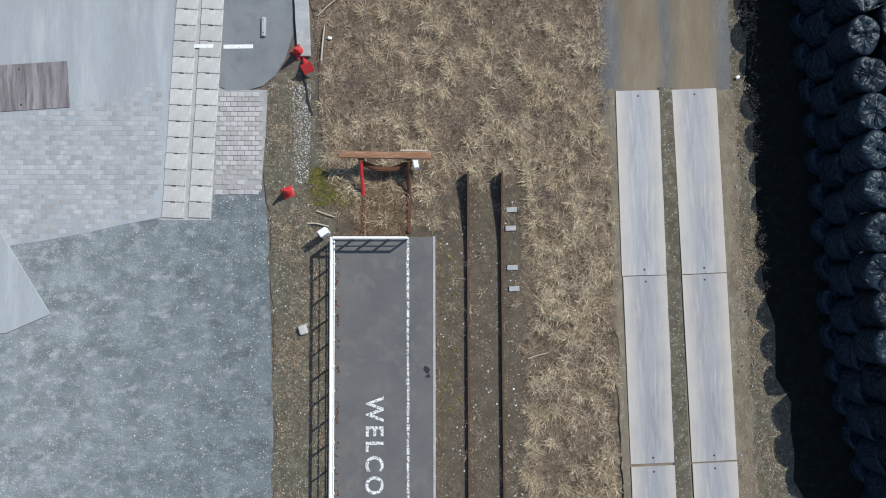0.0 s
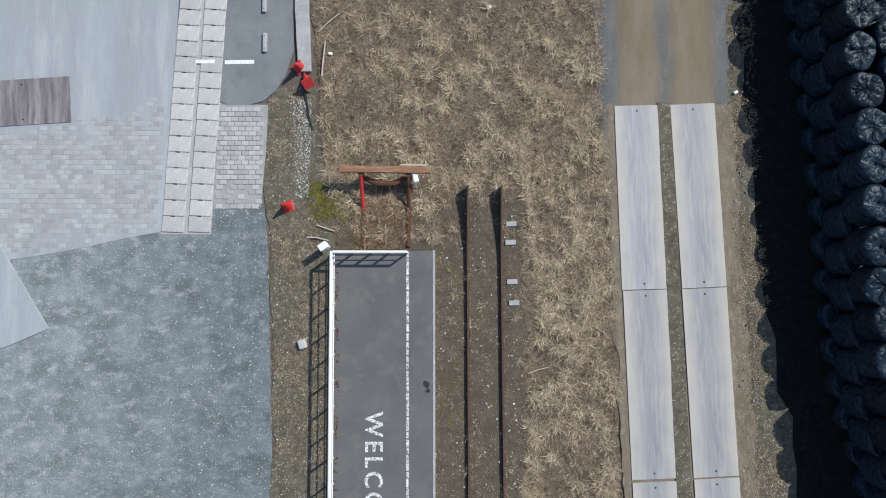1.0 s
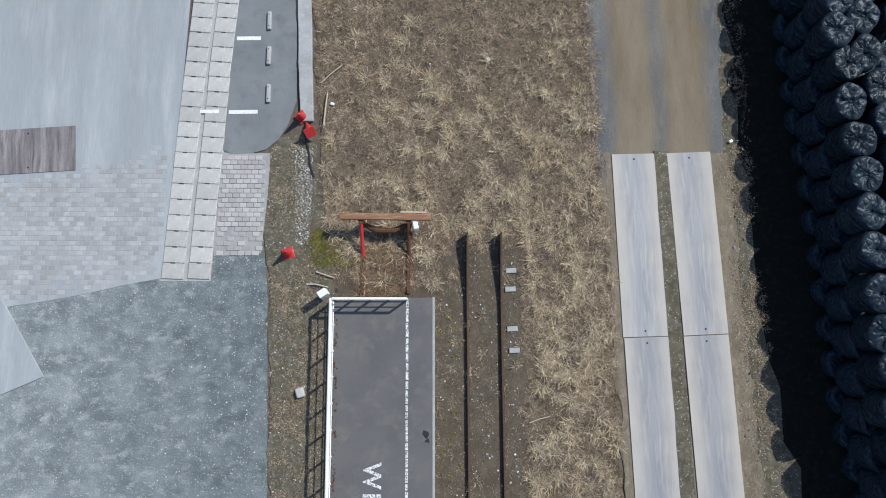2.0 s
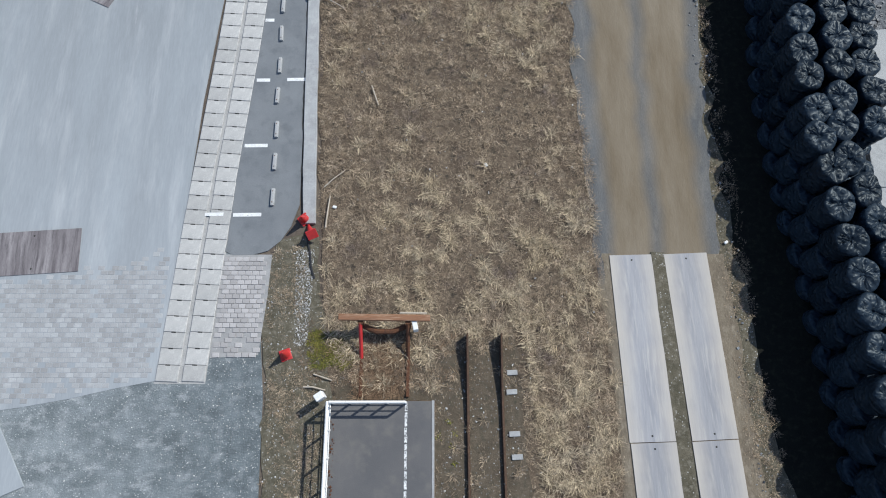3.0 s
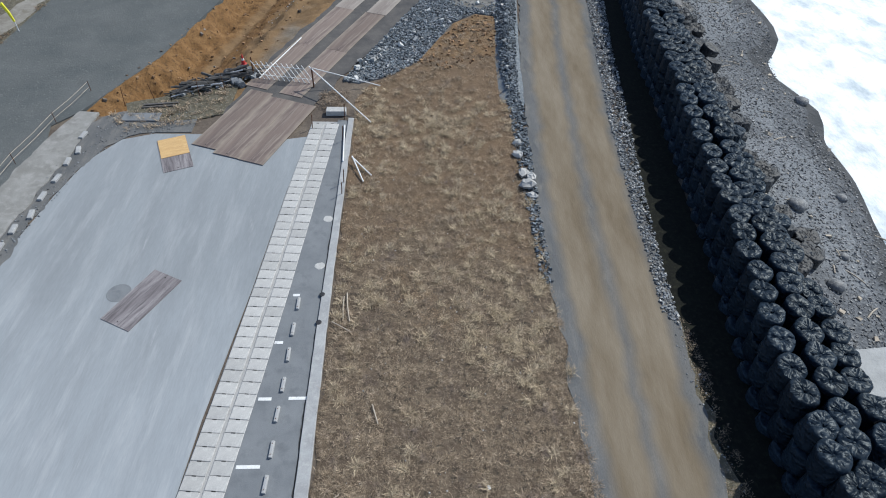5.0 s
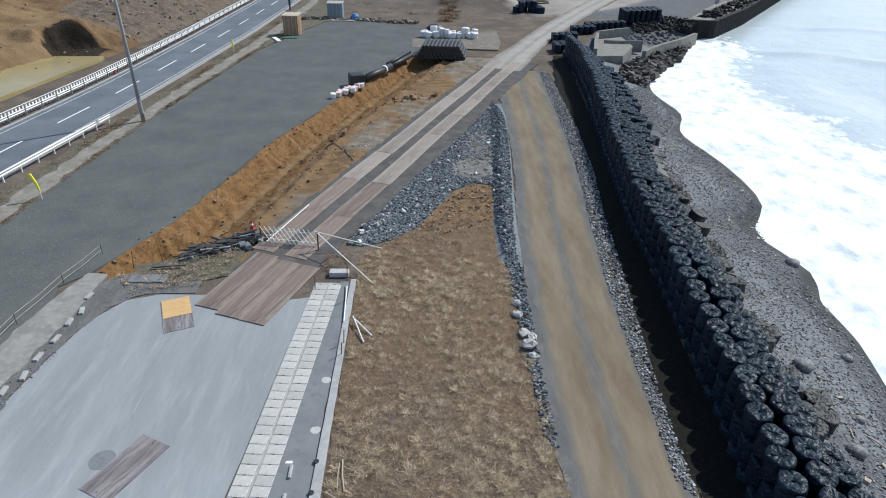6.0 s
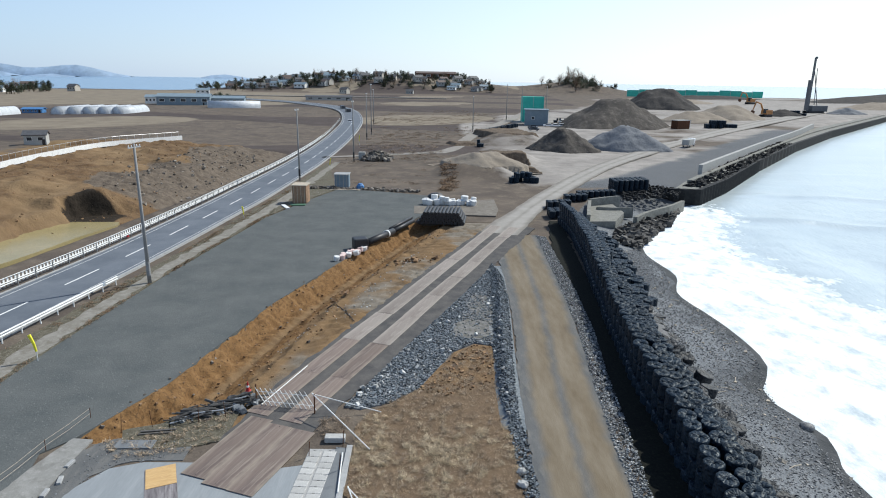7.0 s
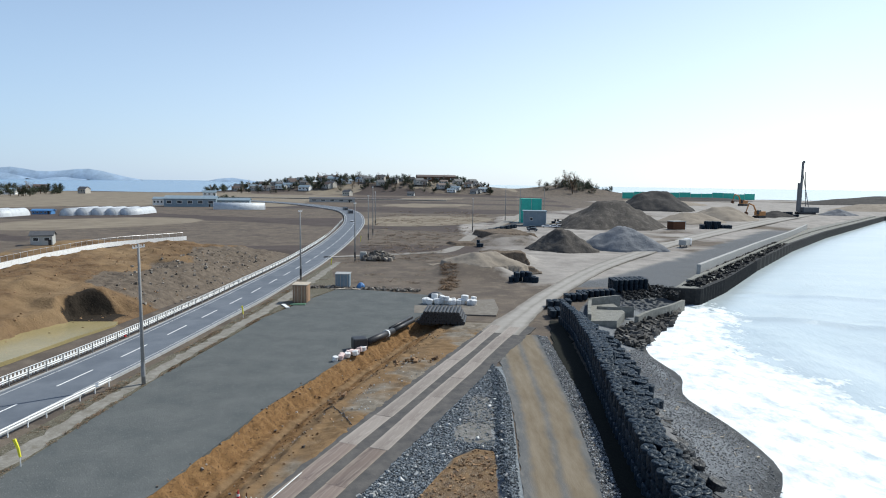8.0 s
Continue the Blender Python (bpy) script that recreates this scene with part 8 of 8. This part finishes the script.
big_sheds = [((-176, 440), (34, 16, 7.5), BLUEGREY, BLUEGREY, "large grey warehouse with a blue-grey roof"), ((-150, 452), (22, 14, 6), BLUEGREY, BLUEGREY, "blue-grey warehouse beside the fields"), ((-209, 327), (9, 6, 2.6), BLUE, BLUE, "low blue sheet-metal shed in the fields"), ((-203, 455), (12, 11, 6), WHITE, BLUEGREY, "white farm building beside the fields"), ((-8, 985), (62, 14, 11), RUST, ROOF_RED, "long brown building on the village hill"), ((-98, 560), (40, 10, 4), GREYWALL, ROOF, "long grey sheds beside the road")]
for (x, y), (w, d, h), wm, rm, lb in big_sheds:
    b = house(w, d, h * 0.75, h * 0.25, wm, rm, lb, "building", 5)
    b.matrix_world = pose(x, y, gz(x, y) - 0.1, 0, 0, 12)
office = thing("site_office", (45, 297, gz(45, 297) - 0.2), "blue-grey two-storey site office", "building", rz=-0.12)
part("wall", Shape().box((0, 0, 3.6), (10.5, 9, 7.2)), BLUEGREY, office)
part("end_wall", Shape().box((5.35, 0, 3.5), (0.2, 9.02, 7.0)), WHITE, office, "white end wall")
part("roof", Shape().box((0, 0, 7.3), (11.4, 9.8, 0.35)), BLUEGREY, office)
win = part("window", Shape().box((-1.5, -4.52, 3.6), (1.2, 0.1, 1.1)), WINDOW, office)
part("frame", Shape().box((-1.5, -4.51, 3.6), (1.5, 0.06, 1.4)), WHITE, win)
net = thing("netted_scaffold", (46, 318, gz(46, 318) - 0.2), "scaffold wrapped in bright green netting", "scaffold")
part("netting", Shape().box((0, 0, 6.2), (10.5, 6, 12.4)), GREEN, net)
for x in (-5.3, 0, 5.3):
    part("standard", Shape().tube([(x, -3.1, 0), (x, -3.1, 12.8)], 0.08, 6), GALV, net)
fence_net = thing("netting_fence", (0, 0, 0), "long green netting fence on the far spit", "fence")
for i in range(12):
    x0, y0 = 262 + 17.5 * i, 870 + 4 * i
    part("net_panel", Shape().box((x0, y0, 3.6 + 0.5 * math.sin(i * 1.7)), (17.5, 0.3, 10 + 1.2 * math.sin(i * 1.7)), 0.22), GREEN, fence_net)
    part("post", Shape().tube([(x0 - 8.7, y0 - 2.2, -0.5), (x0 - 8.7, y0 - 2.2, 9.2)], 0.2, 6), GALV, fence_net)
hut = thing("site_hut", (108, 283, gz(108, 283)), "brown and white site hut beside the track", "hut", rz=0.4)
part("wall", Shape().box((0, 0, 1.8), (7, 4, 3.6)), RUST, hut)
part("end_wall", Shape().box((3.6, 0, 1.8), (0.2, 4.05, 3.6)), WHITE, hut)
part("roof", Shape().box((0, 0, 3.75), (7.6, 4.6, 0.25)), GREYWALL, hut)
ruin = house(7, 5, 3.6, 1.2, GREYWALL, ROOF, "small derelict grey house above the bank", "house", 2)
ruin.matrix_world = pose(-88, 137, gz(-88, 137), 0, 0, 20) @ Matrix.Scale(0.6, 4)


def car(x, y, deg, paint, label, lorry=False):
    z = gz(x, y) + 0.15
    ob = thing("lorry" if lorry else "car", (x, y, z), label, "lorry" if lorry else "car", rz=radians(deg))
    if lorry:
        part("cab", Shape().box((0, 2.6, 1.45), (2.2, 1.7, 2.1)), paint, ob, bevel=0.15)
        part("bed", Shape().box((0, -0.8, 1.5), (2.3, 4.6, 1.7)), GREYWALL if paint is CARWHITE else CARDARK, ob, bevel=0.05)
        part("windscreen", Shape().box((0, 3.46, 1.9), (1.9, 0.06, 0.8)), WINDOW, ob)
        wheels, r = [(-1, 2.5), (1, 2.5), (-1, -1.8), (1, -1.8)], 0.48
    else:
        part("body", Shape().box((0, 0, 0.62), (1.7, 4.2, 0.65)), paint, ob, bevel=0.15)
        part("cabin", Shape().box((0, -0.2, 1.15), (1.5, 2.3, 0.55)), WINDOW, ob, bevel=0.18)
        part("roof", Shape().box((0, -0.2, 1.44), (1.4, 1.8, 0.06)), paint, ob, bevel=0.03)
        wheels, r = [(-0.8, 1.3), (0.8, 1.3), (-0.8, -1.3), (0.8, -1.3)], 0.32
    for wx, wy in wheels:
        wl = part("wheel", Shape().tube([(wx - 0.12, wy, r), (wx + 0.12, wy, r)], r, 12), BLACK, ob)
        part("rim", Shape().tube([(wx - 0.13, wy, r), (wx + 0.13, wy, r)], r * 0.55, 10), GALV, wl)
car(80, 201, -38, CARWHITE, "white lorry on the coast track", True)
car(-54, 371, 18, CARDARK, "dark lorry on the main road", True)
car(-63, 410, 20, CARDARK, "dark van on the main road", True)
car(-41.5, 290, 190, CARWHITE, "white car on the main road")
for i, (x, y, p) in enumerate(((37, 248, CARDARK), (38, 258, CARDARK), (47, 274, CARWHITE), (50, 274, CARWHITE), (53, 276, CARWHITE), (56, 277, CARDARK), (60, 310, CARWHITE))):
    car(x, y, 70 + 9 * i, p, "white car parked at the works" if p is CARWHITE else "dark car parked at the works")


def excavator(x, y, deg, s=1.0):
    ob = thing("excavator", (x, y, gz(x, y)), "orange excavator with a raised boom", "excavator", rz=radians(deg))
    for k in (-1, 1):
        part("track", Shape().box((0, k * 1.3 * s, 0.5 * s), (4.2 * s, 0.6 * s, 1.0 * s)), BLACK, ob, bevel=0.3)
    part("house", Shape().box((0.3 * s, 0, 2.0 * s), (3.6 * s, 2.8 * s, 1.8 * s)), MACHINE, ob, bevel=0.15)
    part("cab", Shape().box((-1.2 * s, -0.8 * s, 2.5 * s), (1.4 * s, 1.1 * s, 1.8 * s)), WINDOW, ob, bevel=0.1)
    part("boom", Shape().tube([(-1.4 * s, 0.2, 2.2 * s), (-3.4 * s, 0.2, 5.4 * s), (-6.0 * s, 0.2, 6.2 * s)], 0.38 * s, 6, 0.28 * s), MACHINE, ob)
    part("arm", Shape().tube([(-6.0 * s, 0.2, 6.2 * s), (-7.4 * s, 0.2, 2.6 * s)], 0.28 * s, 6, 0.2 * s), MACHINE, ob)
    part("bucket", Shape().box((-7.3 * s, 0.2, 2.0 * s), (1.2 * s, 1.2 * s, 1.1 * s), turn=Matrix.Rotation(0.5, 3, "Y")), RUST, ob, bevel=0.15)
excavator(205, 398, 20, 1.5)
excavator(312, 640, 20, 1.9)

RIG = material("rig_steel", [(0.1, 0.105, 0.115), (0.14, 0.145, 0.155)], 1.5, 0.6, 0.1, 0.1)
rig = thing("piling_rig", (262, 452, gz(262, 452)), "tall dark piling rig on crawler tracks", "piling rig", rz=0.2)
part("mast", Shape().box((0, 0, 19.5), (1.1, 1.1, 37)), RIG, rig)
part("casing", Shape().box((-1.2, 0, 12.5), (2.2, 2.0, 21)), RIG, rig, "dark drilling casing")
part("back_stay", Shape().tube([(0.8, 0, 29), (8, 0, 3)], 0.28, 6), RIG, rig)
part("cable", Shape().tube([(2.6, 0, 31), (4.8, 0, 6)], 0.25, 6), RIG, rig)
part("machine_house", Shape().box((8, 0, 3.4), (13, 5, 4.2)), RIG, rig, bevel=0.3)
for k in (-1, 1):
    part("crawler", Shape().box((5, k * 2.6, 1.0), (13, 1.2, 1.9)), BLACK, rig, bevel=0.5)
part("top_sheave", Shape().tube([(0.6, -0.4, 38), (0.6, 0.4, 38)], 0.9, 12), RIG, rig)

# far hills and islets over the bay, the haze mixed into their blue
HAZE_HILL = material("far_hill", [(0.26, 0.35, 0.47), (0.3, 0.39, 0.5)], 400, 0.95, 0.0, 60)
def hills(x0, x1, y, hs, label):
    n = len(hs)
    q = spline([(x0 + (x1 - x0) * i / (n - 1), h) for i, h in enumerate(hs)], 60)
    v = [(x, y, -10) for x, h in q] + [(x, y + 60, max(h, 0) - 3 + 5 * math.sin(x * 0.013)) for x, h in q] + [(x, y + 220, -10) for x, h in q]
    k = len(q)
    solo("distant_hill", Shape().add(v, [(r * k + i, r * k + i + 1, (r + 1) * k + i + 1, (r + 1) * k + i) for r in range(2) for i in range(k - 1)]), HAZE_HILL, label, "hill", "structure", smooth=True)
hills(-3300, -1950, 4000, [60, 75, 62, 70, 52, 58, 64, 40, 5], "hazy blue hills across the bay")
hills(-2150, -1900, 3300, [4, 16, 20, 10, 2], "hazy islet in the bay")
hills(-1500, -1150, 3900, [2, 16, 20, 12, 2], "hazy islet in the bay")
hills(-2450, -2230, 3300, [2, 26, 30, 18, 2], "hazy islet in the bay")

# stakes, hoses and clods round the trench; bleached sticks on the beach
def stake(x, y, h, lean):
    z = 0.02
    solo("stake", Shape().tube([(x, y, z - 0.1), (x + lean, y + 0.02, z + h)], 0.02, 6, 0.016), RUST, "thin rusty stake beside the trench", "stake", group="trench stakes")
for x, y, h, lean in ((-18.2, 31.8, 1.15, 0.12), (-16.6, 32.3, 1.1, -0.1), (-14.1, 32.8, 1.2, 0.05), (-12.7, 33.4, 1.1, -0.06)):
    stake(x, y, h, lean)
def th(x, y):
    return float(trench_height(np.array([x]), np.array([y]))[0])
for line in ([(-10.2, 53.7), (-9.4, 53.4), (-8.4, 52.1), (-7.7, 50.3), (-7.0, 48.8)], [(-16.9, 32.6), (-17.1, 33.7), (-16.8, 34.5), (-15.8, 34.9), (-14.8, 36.0), (-13.8, 36.1)]):
    solo("hose", Shape().tube([(x, y, th(x, y) + 0.06) for x, y in spline(line, 0.25)], 0.035, 7), BLACK, "black rubber hose lying on dug earth", "hose", group="hoses", smooth=True)
ring_stones("soil_clods", [(-10.2, 56), (-8.8, 56.4), (-8, 59.6), (-9.4, 59.4)], 5, 0.12, 0.5, CLOD, "dark earth clods on the mound", 151, in_trench)
ring_stones("soil_clods", [(-5, 66.6), (-0.6, 66.8), (0, 68.2), (-4.6, 68.6)], 5, 0.12, 0.55, CLOD, "dark earth clods on the mound", 152, in_trench)
ring_stones("loose_chippings", [(-13, 44), (-8.6, 46), (1.5, 70), (-3, 72)], 1.6, 0.04, 0.16, CHIP, "pale broken chips on the mound", 153, in_trench)
cone("red and white traffic cone at the road edge", True).matrix_world = pose(-39.2, 75.9, 0.12, 0, 0, 30)
rw = random.Random(61)
for i in range(26):
    x = rw.uniform(17.6, 24.5)
    y = rw.uniform(14, 74)
    x = x + 0.045 * max(0, y - 30)
    a, ln = rw.uniform(0, 3.14), rw.uniform(0.2, 0.7)
    z = gz(x, y) + 0.06
    solo("driftwood_stick", Shape().tube([(x - ln * math.cos(a), y - ln * math.sin(a), z), (x, y + 0.05, z + 0.03), (x + ln * math.cos(a), y + ln * math.sin(a), z)], rw.uniform(0.02, 0.045), 6), PALEWOOD, "bleached driftwood stick on the shingle", "driftwood", group="driftwood")

# ---- block pavers beside the gutter ----
JOINT = material("paver_joint", [(0.34, 0.335, 0.33), (0.27, 0.265, 0.26)], 0.5, 0.95, 0.3, 0.01)
bed = solo("paved_patch", Shape().prism([(-7.02, 2.2), (-5.5, 2.3), (-5.35, 4.2), (-5.3, 5.62), (-6.9, 5.62)], -0.1, 0.0185), JOINT, "patch of grey block paving beside the gutter", "paving", "structure")
def paver_geometry(w, d, h, c=0.008):
    low = [(-w, -d, 0), (w, -d, 0), (w, d, 0), (-w, d, 0)]
    mid = [(x, y, h - c) for x, y, _ in low]
    top = [(x - math.copysign(c, x), y - math.copysign(c, y), h) for x, y, _ in low]
    return Shape().add(low + mid + top, [(8, 9, 10, 11)] + [(i, (i + 1) % 4, 4 + (i + 1) % 4, 4 + i) for i in range(4)] + [(4 + i, 4 + (i + 1) % 4, 8 + (i + 1) % 4, 8 + i) for i in range(4)])
paver_mesh = paver_geometry(0.108, 0.072, 0.03).mesh("paver", PAVER)
rp = random.Random(77)
row, y = 0, 2.3
while y < 5.55:
    x = -6.84 + 0.115 * (row % 2)
    while x < -5.45:
        lost = 0.5 if y < 2.8 else 0.12 if y < 3.4 else 0.02
        if rp.random() > lost and x < -5.2 - 0.12 * (5.6 - y) + 0.25:
            p = new("paver", paver_mesh)
            p.parent = bed
            p.matrix_world = Matrix.Translation((x, y, 0.011 + rp.uniform(-0.004, 0.004))) @ Euler((rp.uniform(-0.02, 0.02), rp.uniform(-0.02, 0.02), rp.uniform(-0.02, 0.02))).to_matrix().to_4x4()
        x += 0.232
    y += 0.158
    row += 1
# worn paving at the lot's mouth, joined
PAVER_DUSTY = by_island(material("dusty_block_paver", [(0.34, 0.345, 0.35), (0.3, 0.3, 0.3), (0.385, 0.385, 0.385)], 1.2, 0.9, 0.2, 0.012), (0.86, 0.85, 0.84), (1.14, 1.14, 1.14))
worn = Shape()
tile = paver_geometry(0.108, 0.072, 0.012, 0.005)
EDGE = [(-16, 0.3), (-14, 0.55), (-12.6, 0.75), (-11.2, 1.0), (-9.9, 1.3), (-8.8, 1.5)]
row, y = 0, 0.4
while y < 5.9:
    x = -15.5 + 0.115 * (row % 2)
    while x < -8.75:
        low_edge = float(np.interp(x, [q[0] for q in EDGE], [q[1] for q in EDGE])) + 0.1
        top_edge = 5.3 + 0.17 * (x + 11.5) + 0.15 * math.sin(x * 1.3)
        right = lid_x(LID_L, max(y, 1.5)) - 0.14
        fade = 1.0 if y < top_edge - 0.7 else (top_edge - y) / 0.7
        if low_edge < y and x < right and rp.random() < fade * (0.8 if y < low_edge + 0.5 else 0.97):
            a, z = rp.uniform(-0.03, 0.03), 0.0125 + rp.uniform(-0.002, 0.003)
            c, s = math.cos(a), math.sin(a)
            worn.add([(x + c * u - s * v, y + s * u + c * v, z + w) for u, v, w in tile.v], tile.f)
        x += 0.232
    y += 0.158
    row += 1
solo("worn_paving", worn, PAVER_DUSTY, "dust-covered block paving at the lot entrance", "paving", "stuff")
